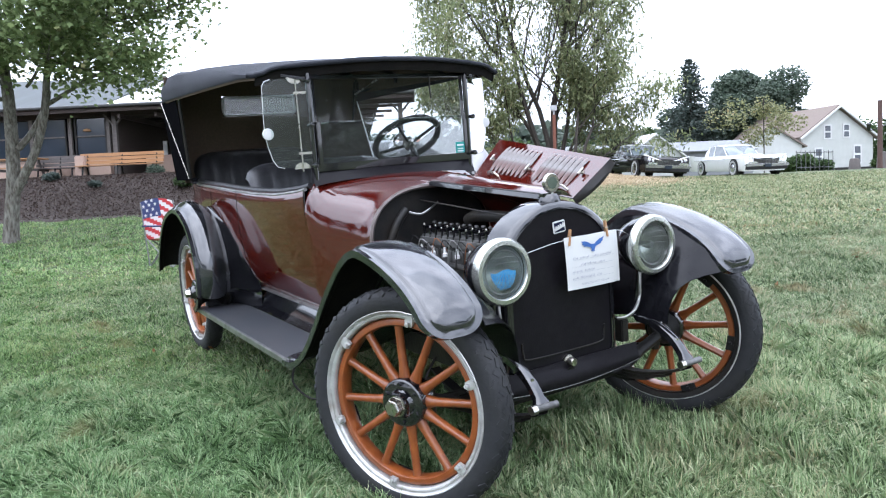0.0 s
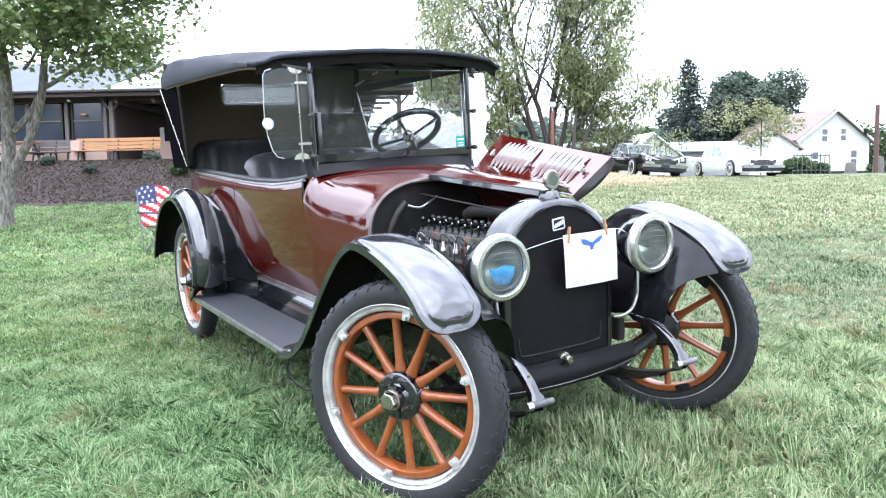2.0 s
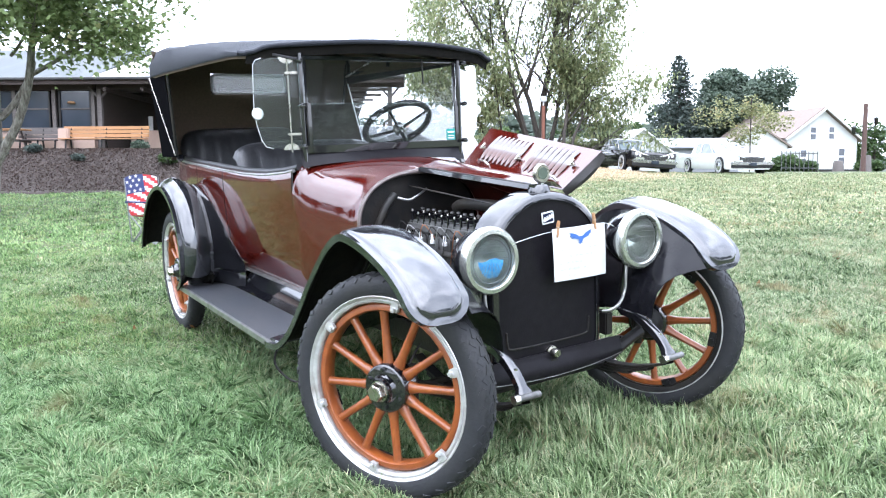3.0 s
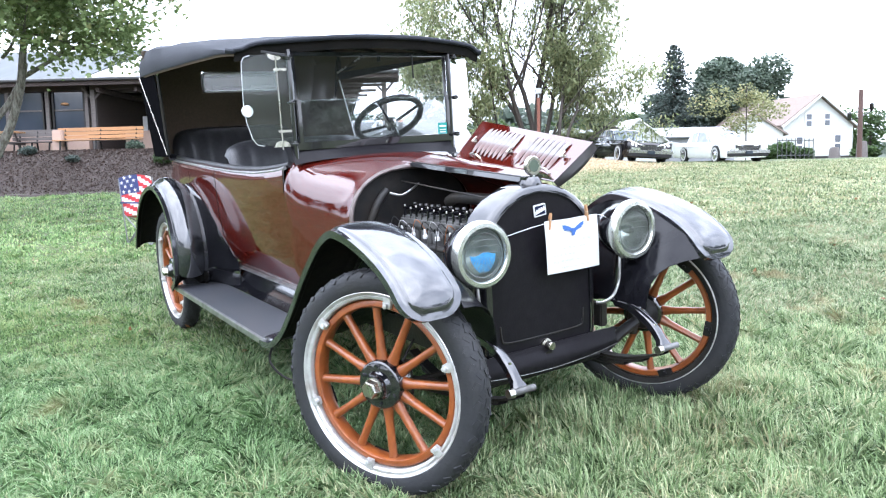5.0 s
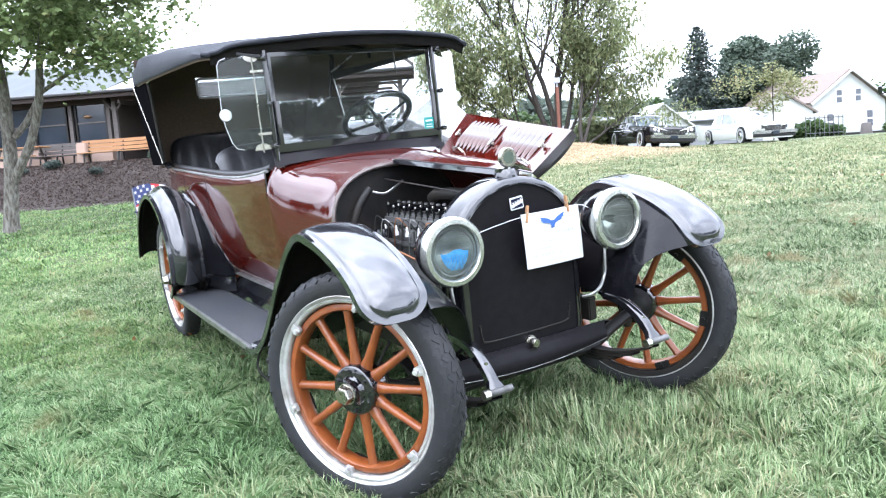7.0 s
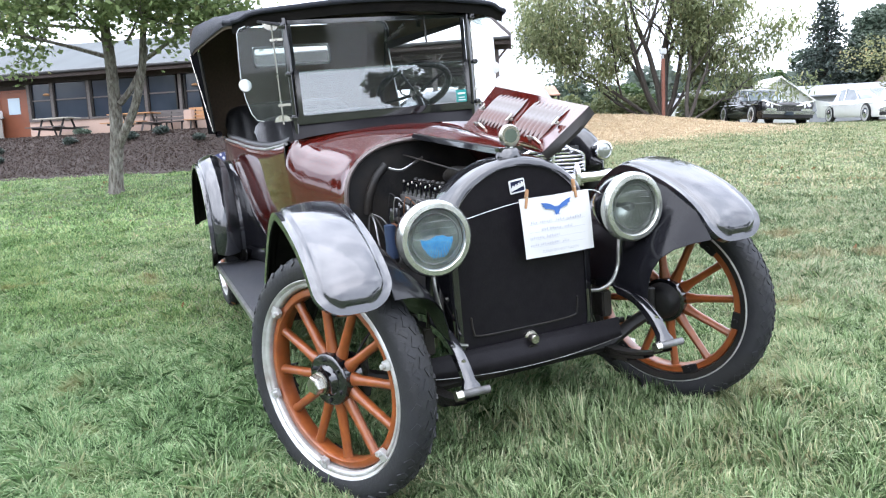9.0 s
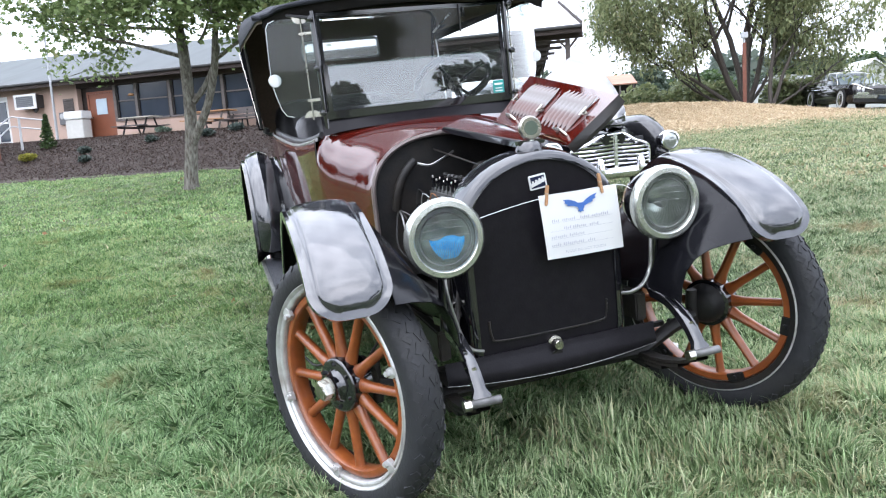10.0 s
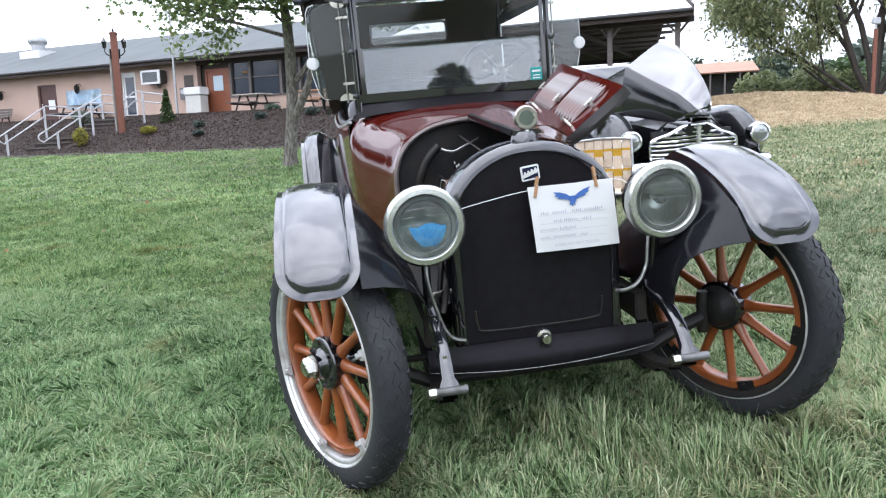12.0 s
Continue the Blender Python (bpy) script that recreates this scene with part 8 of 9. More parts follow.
def flag_chair(m):
    c = thing("camp_chair", m, "folding camp chair with stars and stripes fabric on the lawn", "chair")
    steel = material("grey_tube", (0.30, 0.30, 0.31), 0.4, 0.6)
    w = 0.29
    for a, b_ in (((-w, 0.22, 0), (-w * 1.02, 0.30, 0.98)), ((w, 0.22, 0), (w * 1.02, 0.30, 0.98)), ((-w, -0.28, 0), (-w, -0.24, 0.62)), ((w, -0.28, 0), (w, -0.24, 0.62)),
                  ((-w, -0.28, 0.02), (w, -0.24, 0.46)), ((w, -0.28, 0.02), (-w, -0.24, 0.46)), ((-w, -0.28, 0.02), (-w, 0.25, 0.46)), ((w, -0.28, 0.02), (w, 0.25, 0.46)), ((-w, 0.22, 0.02), (-w, -0.24, 0.46)), ((w, 0.22, 0.02), (w, -0.24, 0.46)), ((-w, 0.22, 0.02), (w, 0.26, 0.5)), ((w, 0.22, 0.02), (-w, 0.26, 0.5))):
        part("tube_leg", tube([a, b_], 0.010, 6), steel, c)
    for s in (-1, 1):
        part("armrest", box((0.06, 0.56, 0.02), (s * w, 0.02, 0.63), 0.008), FLAGBLUE, c, "dark fabric armrest")

    def back_at(u_, v_):
        """Point on the slung back: u across, v up."""
        x = w * u_
        return Vector((x, 0.22 + 0.10 * v_ + 0.05 * (1 - u_ * u_) * (1 - v_ * 0.6), 0.43 + 0.55 * v_ + 0.06 * v_ * (1 - u_ * u_) * 0.8))
    cloths = {"red": bmesh.new(), "white": bmesh.new(), "navy": bmesh.new()}
    nu, nv = 20, 20
    for i in range(nu):
        for j in range(nv):
            u0, v0 = i / nu * 2 - 1, j / nv
            aslant = v0 + 0.26 * (u0 + 1)
            name = "navy" if u0 < 0.12 and v0 > 0.50 else ("red", "white")[int(aslant * 8) % 2]
            bm = cloths[name]
            bm.faces.new([bm.verts.new(back_at(u_, v_)) for u_, v_ in ((u0, v0), (u0 + 2 / nu, v0), (u0 + 2 / nu, v0 + 1 / nv), (u0, v0 + 1 / nv))])
    for name, mat, label in (("red", FLAGRED, "red fabric stripes"), ("white", FLAGWHITE, "white fabric stripes"), ("navy", FLAGBLUE, "navy fabric corner")):
        bmesh.ops.remove_doubles(cloths[name], verts=cloths[name].verts, dist=1e-5)
        bmesh.ops.solidify(cloths[name], geom=list(cloths[name].faces), thickness=0.003)
        part("fabric_panel", cloths[name], mat, c, label)
    star_mesh = bmesh.new()
    for j, (u_, v_) in enumerate(((-0.82, 0.62), (-0.45, 0.60), (-0.08, 0.62), (-0.65, 0.74), (-0.26, 0.74), (-0.84, 0.86), (-0.46, 0.86), (-0.08, 0.86), (-0.62, 0.96), (-0.26, 0.96))):
        o = back_at(u_, v_) + Vector((0, -0.008, 0))
        star_mesh.faces.new([star_mesh.verts.new(o + Vector((r_ * math.sin(a), 0, r_ * math.cos(a)))) for r_, a in ((0.034 if q % 2 == 0 else 0.014, math.pi * q / 5) for q in range(10))])
    part("stars", star_mesh, FLAGWHITE, c, "white fabric stars")
    seat_rows = [[(w * u_, y, 0.44 - 0.05 * (1 - u_ * u_)) for u_ in np.linspace(-1, 1, 9)] for y in (-0.26, 0.0, 0.24)]
    part("seat", sheet(seat_rows, 0.003), FLAGRED, c, "red fabric seat")
    return c


flag_chair(on_lawn(-4.02, 11.30, 58))

# ---- far house, poles, sheds ----
SIDING = material("pale_siding", (0.62, 0.63, 0.60), 0.7, 0, (0.56, 0.57, 0.54), 2, 3)
TILES = material("pink_brown_shingle", (0.245, 0.195, 0.165), 0.9, 0, (0.20, 0.16, 0.135), 6, 5, 0.2, 20)
hz = 2.1
far = thing("gable_house", Matrix.Translation((40.0, 75.5, hz)) @ Matrix.Rotation(radians(15), 4, "Z"), "white clapboard gable house with a pinkish shingle roof", "house")
part("wall", slab([(-4.3, -1.2), (4.3, -1.2), (4.3, 3.5), (0, 6.3), (-4.3, 3.5)], 11.0, "y", 0.0), SIDING, far, "pale clapboard walls", smooth=0)
bm = bmesh.new()
for k in range(38):
    z = 0.1 + 0.16 * k
    half = 4.3 if z < 3.5 else 4.3 * (6.3 - z) / 2.8
    if half > 0.1:
        box((2 * half, 0.03, 0.02), (0, -0.01, z), bm=bm)
tagged(part("clapboard", bm, SIDING, far), kind="stuff")
for s in (-1, 1):
    part("roof_slope", sheet([[(s * 4.75, -0.35, 3.25), (s * 4.75, 11.3, 3.25)], [(0, -0.35, 6.42), (0, 11.3, 6.42)]], 0.16), TILES, far, "shingled roof slope", smooth=0)
    part("barge_board", tube([(s * 4.75, -0.40, 3.2), (0, -0.40, 6.38)], 0.12, 4), WHITE, far, "white barge board")
for x, z, w, h in ((-1.25, 3.35, 0.9, 1.45), (1.0, 3.45, 0.85, 1.4), (-2.35, 0.75, 1.0, 1.8), (2.35, 0.85, 1.0, 1.9)):
    wd = part("window", box((w, 0.06, h), (x, -0.04, z + h / 2 - 0.2)), WHITE, far, "white-framed sash window")
    for q in (0.27, 0.73):
        part("pane", box((w * 0.66, 0.03, h * 0.36), (x, -0.085, z - 0.2 + h * q)), DARKGLASS, wd)
part("porch", box((3.5, 3.0, 2.4), (-6.0, 3.0, 0.9)), SIDING, far)
part("porch_roof", sheet([[(-8.2, 1.2, 2.1), (-8.2, 4.8, 2.1)], [(-4.3, 1.2, 3.1), (-4.3, 4.8, 3.1)]], 0.12), TILES, far)
part("foundation", box((8.7, 0.2, 1.2), (0.6, -0.25, -0.3)), DARK, far, "dark foundation wall")

shed = thing("small_house", Matrix.Translation((31.0, 70.0, 2.0)) @ Matrix.Rotation(radians(-10), 4, "Z"), "small brown-roofed house behind the white car", "house")
part("wall", slab([(-2.6, -1), (2.6, -1), (2.6, 2.6), (0, 4.4), (-2.6, 2.6)], 7, "y", 0), SIDING, shed, smooth=0)
for s in (-1, 1):
    part("roof_slope", sheet([[(s * 3.0, -0.3, 2.4), (s * 3.0, 7.3, 2.4)], [(0, -0.3, 4.5), (0, 7.3, 4.5)]], 0.14), TILES, shed, smooth=0)
barn = thing("low_barn", Matrix.Translation((19.5, 66.0, 1.9)), "long low grey metal-roofed barn", "barn")
part("wall", box((16, 6, 2.4), (0, 3, 1.2)), material("barn_grey", (0.26, 0.27, 0.28), 0.8, 0, (0.22, 0.23, 0.24), 2), barn)
part("roof", sheet([[(-8.3, -0.4, 2.3), (8.3, -0.4, 2.3)], [(-8.3, 3, 3.3), (8.3, 3, 3.3)], [(-8.3, 6.4, 2.3), (8.3, 6.4, 2.3)]], 0.1), material("barn_roof", (0.24, 0.25, 0.27), 0.6, 0, (0.2, 0.21, 0.23), 3), barn, smooth=0)
cot = thing("garden_hut", Matrix.Translation((13.3, 46.0, 1.75)) @ Matrix.Rotation(radians(10), 4, "Z"), "small white gabled hut behind the black car", "hut")
part("wall", slab([(-1.6, 0), (1.6, 0), (1.6, 1.5), (0, 2.6), (-1.6, 1.5)], 2.6, "y", 0), SIDING, cot, smooth=0)
for s in (-1, 1):
    part("roof_slope", sheet([[(s * 1.9, -0.2, 1.32), (s * 1.9, 2.8, 1.32)], [(0, -0.2, 2.68), (0, 2.8, 2.68)]], 0.08), WHITE, cot, smooth=0)
wh = thing("white_cottage", Matrix.Translation((11.2, 62.0, 1.9)) @ Matrix.Rotation(radians(12), 4, "Z") @ Matrix.Scale(0.55, 4), "white clapboard cottage behind the mound", "house")
part("wall", slab([(-4.5, -1), (4.5, -1), (4.5, 2.3), (0, 4.6), (-4.5, 2.3)], 7, "y", 0), SIDING, wh, smooth=0)
for s in (-1, 1):
    part("roof_slope", sheet([[(s * 4.9, -0.3, 2.1), (s * 4.9, 7.3, 2.1)], [(0, -0.3, 4.7), (0, 7.3, 4.7)]], 0.14), material("grey_shingle", (0.22, 0.22, 0.23), 0.9), wh, smooth=0)
for x in (-2.2, 0.6, 2.6):
    part("window", box((0.9, 0.06, 1.2), (x, -0.03, 1.3)), DARKGLASS, wh)
kiosk = thing("orange_roofed_shelter", Matrix.Translation((-1.5, 66.0, 3.3)), "open shelter with a striped orange roof", "shelter")
part("roof", sheet([[(-3.6, -0.6, 2.15), (2.6, -0.6, 2.15)], [(-3.4, 1.6, 3.05), (2.1, 1.6, 3.05)]], 0.10), material("orange_roof", (0.44, 0.25, 0.17), 0.8, 0, (0.34, 0.18, 0.13), 3, stretch=(0.2, 1, 5)), kiosk, "faded orange striped roof", smooth=0)
for k in range(6):
    part("post", box((0.12, 0.12, 2.4), (-3.2 + 1.1 * k, -0.4, 0.95)), GREYWOOD, kiosk)
part("back_wall", box((6.0, 0.2, 3.0), (-0.5, 1.0, 0.95)), DARK, kiosk)


pole = thing("utility_pole", Matrix.Translation((29.3, 50.0, 1.5)), "reddish timber utility pole with hanging lanterns", "pole")
part("shaft", tube([(0, 0, -0.3), (0, 0, 4.85)], [0.17, 0.14], 10), material("creosoted_pole", (0.12, 0.07, 0.058), 0.85, 0, (0.085, 0.05, 0.042), 8, 5, 0.2, 30), pole)
for s in (-1, 1):
    part("lantern", lathe([(0.0, 0.35), (0.16, 0.2), (0.14, -0.15), (0.0, -0.3)], 6, "z", at=(s * 0.75, 0, 3.4 + 0.3 * s)), BLACK, pole)
    part("arm", tube([(0, 0, 3.0), (s * 0.75, 0, 3.15 + 0.3 * s)], 0.04, 6), BLACK, pole)
post = thing("orange_post", Matrix.Translation(G(4.95, 32.0, -0.2)), "orange-brown timber post with a grey box on the mound", "post")
part("shaft", box((0.13, 0.13, 2.5), (0, 0, 1.25), 0.012), POSTWOOD, post)
part("box", box((0.26, 0.2, 0.22), (0.0, 0, 2.78), 0.02), GALV, post, "grey metal box")
part("neck", tube([(0, 0, 2.45), (0, 0, 2.85)], 0.035, 6), GALV, post)
fence = thing("black_fence", Matrix.Translation(G(17.8, 37.5)) @ Matrix.Rotation(radians(20), 4, "Z"), "black metal fence panel by the white car", "fence")
for k in range(9):
    part("picket", tube([(0.3 * k, 0, -0.1), (0.3 * k, 0, 1.05)], 0.018, 5), BLACK, fence)
for z in (0.2, 0.95):
    part("rail", tube([(0, 0, z), (2.4, 0, z)], 0.02, 5), BLACK, fence)
for x, y, h in ((33.0, 56.0, 1.3), (31.2, 56.5, 0.9)):
    st = thing("tree_stump", Matrix.Translation(G(x, y)), "upright weathered stump by the shrubs", "stump")
    part("stump", lathe([(0.45, -0.2), (0.40, 0.3), (0.36, h * 0.8), (0.30, h), (0.0, h + 0.05)], 10, "z"), GREYWOOD, st)
van = thing("box_trailer", on_lawn(8.3, 41.0, 10), "white and dark box trailer behind the tree", "trailer")
part("box", box((2.4, 1.6, 0.9), (0, 0, 0.85), 0.04), GRILLE_DARK, van, "dark trailer side")
part("hood", box((1.3, 1.4, 0.6), (-0.5, 0.1, 1.62), 0.12), SIDING, van, "white rounded cap")
for s in (-1, 1):
    part("wheel", lathe([(0.15, -0.1), (0.36, -0.1), (0.38, 0), (0.36, 0.1), (0.15, 0.1)], 18, "x", at=(s * 1.1, -0.9, 0.38)), RUBBER, van)


# ---- grass blades and litter ----
def blade_material(name, tint):
    """Blades coloured one by one and in tufts; tint tells long pale grass from short dry turf."""
    m = bpy.data.materials.new(name)
    m.use_nodes = True
    n, l = m.node_tree.nodes, m.node_tree.links
    b = n["Principled BSDF"]
    geo, tc, ramp = n.new("ShaderNodeNewGeometry"), n.new("ShaderNodeTexCoord"), n.new("ShaderNodeValToRGB")
    els = ramp.color_ramp.elements
    els[0].position, els[0].color = 0.0, (0.055, 0.095, 0.036, 1)
    els[1].position, els[1].color = 1.0, (0.47, 0.45, 0.28, 1)
    for p, c in ((0.38, (0.215, 0.305, 0.145)), (0.74, (0.36, 0.43, 0.25)), (0.92, (0.47, 0.47, 0.32))):
        e = els.new(p)
        e.color = (*c, 1)
    noise_ = n.new("ShaderNodeTexNoise")
    noise_.inputs["Scale"].default_value, noise_.inputs["Detail"].default_value = 1.3, 3
    l.new(tc.outputs["Object"], noise_.inputs["Vector"])
    sh, add = n.new("ShaderNodeMapRange"), n.new("ShaderNodeMath")
    sh.inputs["From Min"].default_value, sh.inputs["From Max"].default_value = 0.3, 0.72
    sh.inputs["To Min"].default_value, sh.inputs["To Max"].default_value = -0.22, 0.24
    l.new(noise_.outputs["Fac"], sh.inputs["Value"])
    # tufts: pale and dark hand-wide clumps
    clump, sh2, add2 = n.new("ShaderNodeTexNoise"), n.new("ShaderNodeMapRange"), n.new("ShaderNodeMath")
    clump.inputs["Scale"].default_value, clump.inputs["Detail"].default_value = 11, 4
    l.new(tc.outputs["Object"], clump.inputs["Vector"])
    sh2.inputs["From Min"].default_value, sh2.inputs["From Max"].default_value = 0.32, 0.68
    sh2.inputs["To Min"].default_value, sh2.inputs["To Max"].default_value = -0.20, 0.22
    l.new(clump.outputs["Fac"], sh2.inputs["Value"])
    l.new(sh.outputs["Result"], add2.inputs[0])
    l.new(sh2.outputs["Result"], add2.inputs[1])
    l.new(geo.outputs["Random Per Island"], add.inputs[0])
    l.new(add2.outputs["Value"], add.inputs[1])
    l.new(add.outputs["Value"], ramp.inputs["Fac"])
    for e in els:
        e.color = (*(min(0.7, v * t) for v, t in zip(e.color[:3], tint)), 1)
    # worn straw-coloured spots
    worn, edge, dry = n.new("ShaderNodeTexNoise"), n.new("ShaderNodeMapRange"), n.new("ShaderNodeMix")
    worn.inputs["Scale"].default_value, worn.inputs["Detail"].default_value = 2.1, 5
    l.new(tc.outputs["Object"], worn.inputs["Vector"])
    edge.inputs["From Min"].default_value, edge.inputs["From Max"].default_value, edge.inputs["To Max"].default_value = 0.60, 0.72, 0.8
    l.new(worn.outputs["Fac"], edge.inputs["Value"])
    dry.data_type = "RGBA"
    dry.inputs["B"].default_value = (*(min(0.7, v * t) for v, t in zip((0.36, 0.29, 0.16), tint)), 1)
    l.new(edge.outputs["Result"], dry.inputs["Factor"])
    l.new(ramp.outputs["Color"], dry.inputs["A"])
    ramp = dry
    l.new(ramp.outputs["Result"], b.inputs["Base Color"])
    b.inputs["Roughness"].default_value, b.inputs["Specular IOR Level"].default_value = 0.5, 0.35
    tr, mx = n.new("ShaderNodeBsdfTranslucent"), n.new("ShaderNodeMixShader")
    l.new(ramp.outputs["Result"], tr.inputs["Color"])
    mx.inputs["Fac"].default_value = 0.4
    l.new(b.outputs["BSDF"], mx.inputs[1])
    l.new(tr.outputs["BSDF"], mx.inputs[2])
    l.new(mx.outputs["Shader"], n["Material Output"].inputs["Surface"])
    return m


def grass(name, spots, rng, length, width, mat, label, stand=1.0):
    """Bent single blades in three steps, leaning together in drifts and standing up in tufts; stand below 1 lays them flatter."""
    x, y = spots[:, 0], spots[:, 1]
    n = len(x)
    z = ground_z(x, y) - 0.005
    drift = 2.2 * np.sin(x * 1.9 + 1.3 * np.sin(y * 1.1)) + 1.7 * np.cos(y * 2.3 + np.sin(x * 2.7)) + 1.2 * np.sin(x * 6.1 + y * 4.7)
    # blades hang together in clumps of one lean and length
    cell = max(0.07, width * 20)
    cx_ = np.floor((x + 0.35 * cell * np.sin(y * 2.1 / cell) + 0.2 * cell * np.sin(x * 5.3 / cell)) / cell + rng.normal(0, 0.16, n))
    cy_ = np.floor((y + 0.35 * cell * np.sin(x * 1.7 / cell + 1) + 0.2 * cell * np.cos(y * 4.3 / cell)) / cell + rng.normal(0, 0.16, n))
    chance = np.modf(np.abs(np.sin(cx_ * 12.9898 + cy_ * 78.233) * 43758.5453))[0]
    chance2 = np.modf(np.abs(np.sin(cx_ * 39.346 + cy_ * 11.135) * 24634.6345))[0]
    a = 0.8 * drift + 4.0 * chance + rng.normal(0, 1.0, n)
    tuft = 0.80 + 0.42 * np.sin(x * 5.3 + 2 * np.sin(y * 3.9)) * np.sin(y * 4.9 + 1.5 * np.sin(x * 3.3)) + 0.16 * np.sin(x * 17 + 3 * np.sin(y * 9)) * np.sin(y * 19)
    near_car = np.exp(-((x - 0.9) / 1.0) ** 2 - ((y - 3.4) / 0.8) ** 2)
    ln = length * rng.uniform(0.5, 1.35, n) * (tuft + 0.40 * near_car) * (0.62 + 0.80 * chance2)
    w = width * rng.uniform(0.65, 1.35, n)
    lean = rng.uniform(0.15, 1.35, n) * (1 - 0.45 * near_car) / stand
    lean = np.clip(lean, 0.1, 1.5)
    hx, hy = np.cos(a), np.sin(a)
    px_, py_ = -hy, hx
    def along(out, up):
        return np.stack([x + hx * ln * out, y + hy * ln * out, z + ln * up], -1)
    low = along(0.16 * lean, 0.30 - 0.04 * lean)
    mid = along(0.46 * lean, 0.58 - 0.16 * lean)
    tip = along(0.88 * lean, 0.84 - 0.50 * lean)
    side = np.stack([px_, py_, np.zeros(n)], -1) * w[:, None]
    base = np.stack([x, y, z], -1)
    v = np.stack([base - side * 0.35, base + side * 0.35, low + side * 0.55, mid + side * 0.45, tip, mid - side * 0.45, low - side * 0.55], 1)
    k = v.shape[1]
    me = bpy.data.meshes.new(name)
    me.vertices.add(n * k)
    me.vertices.foreach_set("co", v.reshape(-1))
    me.loops.add(n * k)
    me.loops.foreach_set("vertex_index", np.arange(n * k, dtype=np.int32))
    me.polygons.add(n)
    me.polygons.foreach_set("loop_start", np.arange(0, n * k, k, dtype=np.int32))
    me.update(calc_edges=True)
    ob = place(name, me, mat, smooth=0)
    return tagged(ob, label, "grass", kind="stuff")


LONG_BLADE = blade_material("long_grass_blade", (1.00, 1.02, 0.96))
BLADE = blade_material("grass_blade", (0.84, 0.82, 0.84))
DRY_BLADE = blade_material("dry_turf_blade", (0.84, 0.76, 0.74))
rng_ = np.random.default_rng(3)


def scatter(count, x0, x1, y0, y1, blur=0.0):
    p_ = np.stack([rng_.uniform(x0, x1, count), rng_.uniform(y0, y1, count) + rng_.normal(0, 1, count) * blur], -1)
    # keep to the wedge that opens away from the viewer
    keep = (p_[:, 0] > -0.4 - 1.45 * p_[:, 1]) & (p_[:, 0] < 1.8 + 0.80 * p_[:, 1])
    return p_[keep]


GREEN_BLADE = blade_material("lush_turf_blade", (0.62, 0.76, 0.53))
lush = lambda p_, at: p_[:, 0] + rng_.normal(0, 1.2, len(p_)) + 1.5 * np.sin(p_[:, 1] * 0.9) < at
near_spots = scatter(360000, -5.6, 4.6, 2.1, 4.9, 0.2)
pick = near_spots[:, 0] + rng_.normal(0, 0.35, len(near_spots)) + 0.5 * np.sin(near_spots[:, 1] * 2.7) < 0.1
grass("grass_blades", near_spots[~pick], rng_, 0.118, 0.0034, LONG_BLADE, "long pale lawn grass with dry blades")
grass("grass_blades", near_spots[pick], rng_, 0.135, 0.0034, blade_material("matted_green_blade", (0.76, 0.91, 0.77)), "long matted green lawn grass", 0.8)
mid_spots = scatter(560000, -13.0, 8.5, 4.6, 10.0, 0.4)
pick = lush(mid_spots, -2.5)
grass("grass_blades", mid_spots[~pick], rng_, 0.095, 0.0044, BLADE, "mown lawn grass with pale dry blades")
grass("grass_blades", mid_spots[pick], rng_, 0.090, 0.0044, GREEN_BLADE, "lush green mown lawn grass")
far_spots = scatter(760000, -33, 29, 9.0, 33.0, 0.5)
straw_patch = ((far_spots[:, 0] - 0.5) / 8.5) ** 2 + ((far_spots[:, 1] - 30.0) / 7.0) ** 2 + rng_.normal(0, 0.12, len(far_spots)) < 0.95
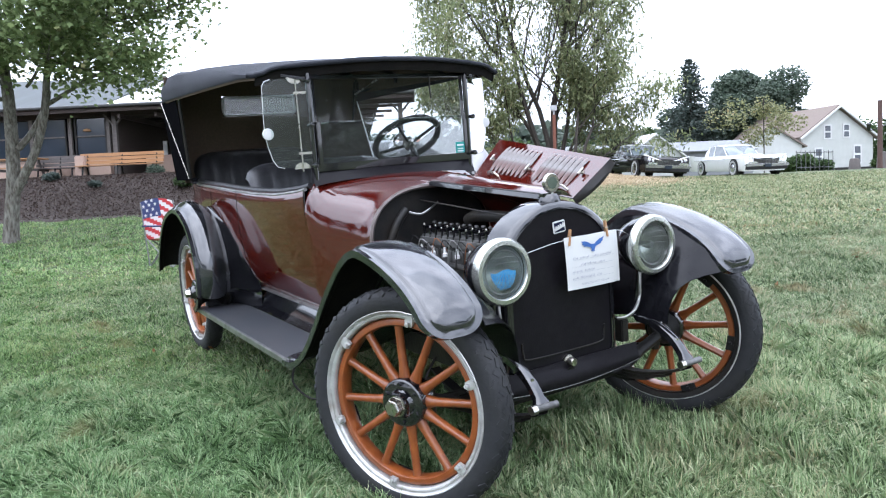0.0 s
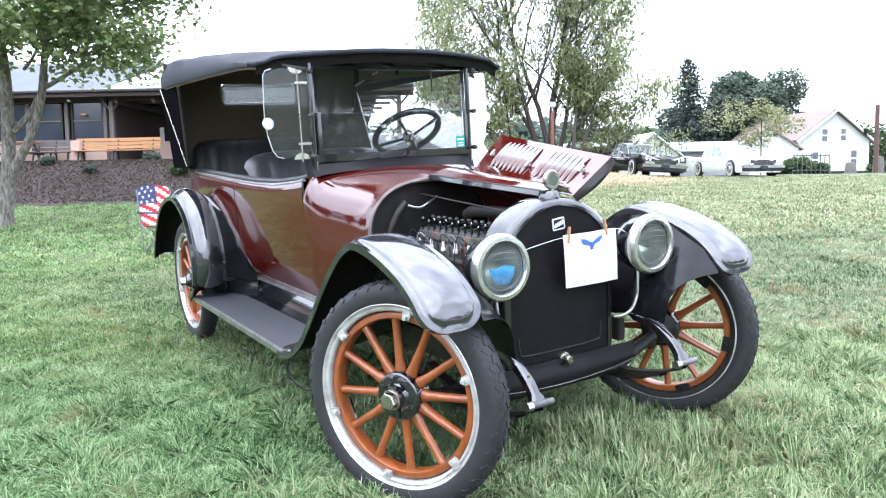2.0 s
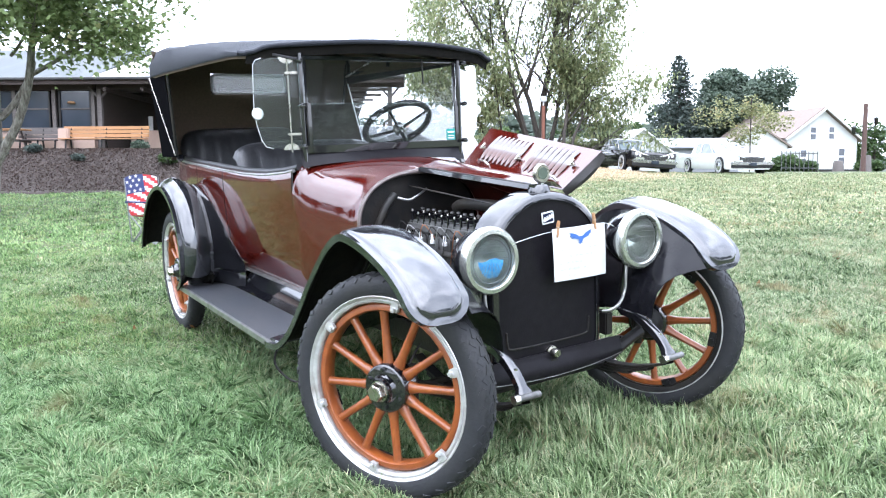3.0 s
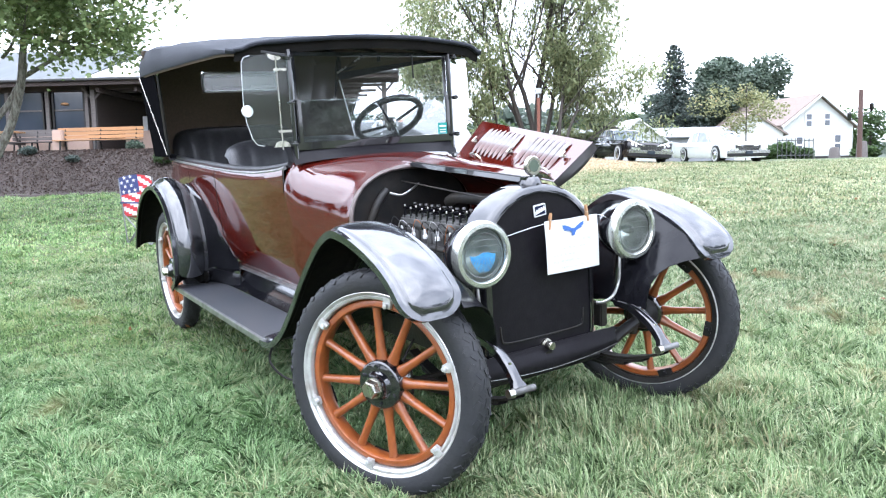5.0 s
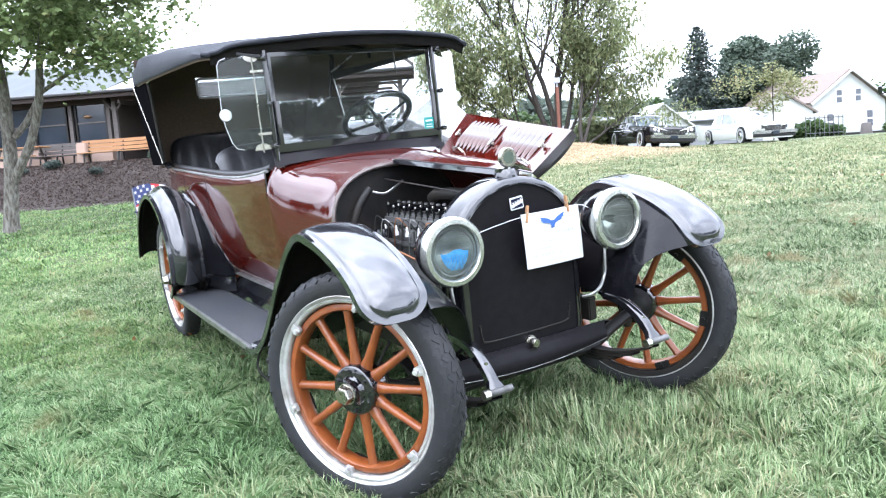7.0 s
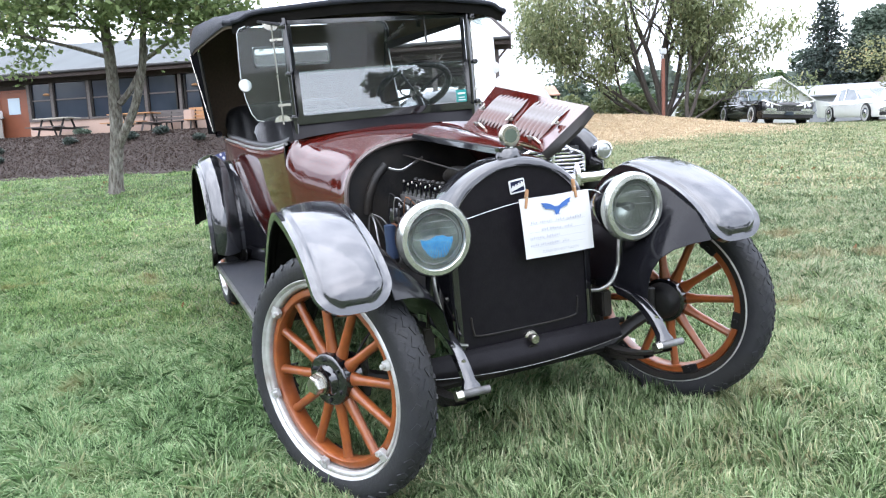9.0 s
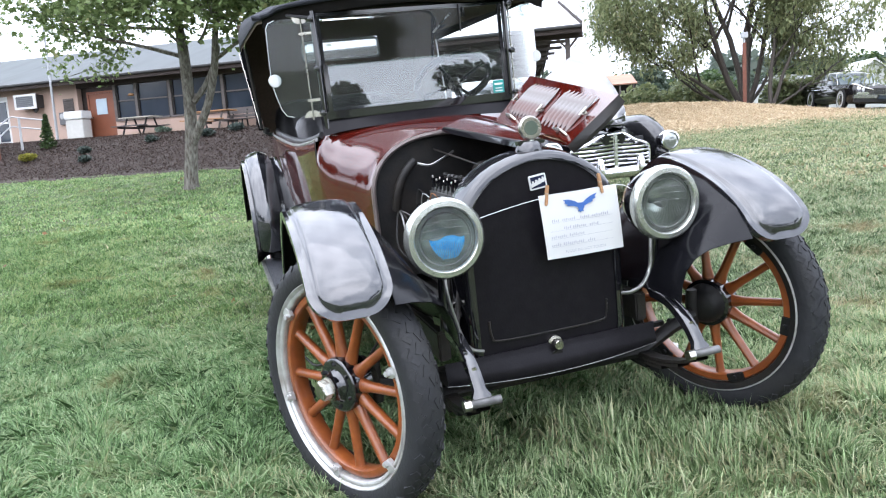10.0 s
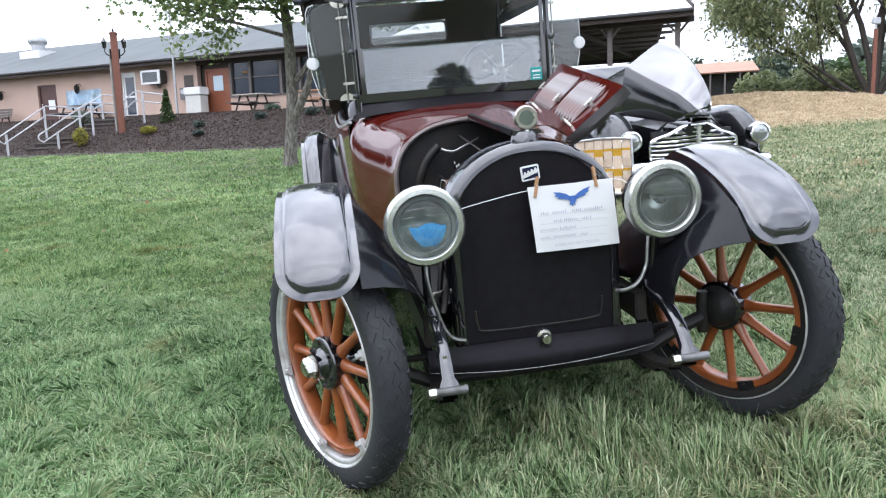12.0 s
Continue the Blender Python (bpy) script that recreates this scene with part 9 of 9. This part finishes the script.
HAY = leaf_material("hay_strand", (0.54, 0.40, 0.24), (0.92, 0.76, 0.52), (0.98, 0.87, 0.66))
hay_spots = np.concatenate([far_spots[straw_patch]] * 2)
hay_spots = hay_spots + rng_.normal(0, 1, hay_spots.shape) * np.array([0.9, 0.5])[:hay_spots.shape[1]]
grass("hay", hay_spots, rng_, 0.10, 0.020, HAY, "loose dry hay strewn over the mound", 0.7)
far_spots = far_spots[~straw_patch]
pick = lush(far_spots, -3.0)
grass("grass_blades", far_spots[~pick], rng_, 0.085, 0.018, DRY_BLADE, "dry yellowish mown grass up the slope")
grass("grass_blades", far_spots[pick], rng_, 0.085, 0.017, GREEN_BLADE, "lush green mown grass below the bank")
# coarser turf all round, where nobody stands near
around = np.stack([rng_.uniform(-22, 22, 420000), rng_.uniform(-12, 20, 420000)], -1)
open_ = (around[:, 1] < 2.2) | (around[:, 0] < -0.4 - 1.45 * around[:, 1]) | (around[:, 0] > 1.8 + 0.80 * around[:, 1])
keep_off = bank_z(around[:, 0], around[:, 1]) < ground_z(around[:, 0], around[:, 1]) + 0.02
grass("grass_blades", around[open_ & keep_off], rng_, 0.10, 0.009, BLADE, "mown lawn grass round about")
# a few fallen leaves
fl = scatter(90, -14, 10, 4.0, 19.0)
tagged(leaves("fallen_leaves", np.stack([fl[:, 0], fl[:, 1], ground_z(fl[:, 0], fl[:, 1]) + 0.05], -1), 0.07, LEAF_BROAD, leaf_material("dry_leaf", (0.22, 0.10, 0.04), (0.30, 0.16, 0.07)), None, rng_, 0.0), "scattered dry brown leaves on the grass", "leaves", kind="stuff")
# bark chips on the bank
cx = rng_.uniform(-34, -3, 110000)
cy = 20.4 + 0.05 * np.minimum(cx, 0) + rng_.uniform(0, 1, len(cx)) ** 0.8 * 5.2
tagged(leaves("bark_chips", np.stack([cx, cy, bank_z(cx, cy) + 0.065], -1), 0.042, LEAF_CLUMP, leaf_material("bark_chip", (0.030, 0.019, 0.014), (0.090, 0.062, 0.048), (0.16, 0.125, 0.105)), None, rng_, -0.2), "loose bark chips on the bank", "mulch", kind="stuff")
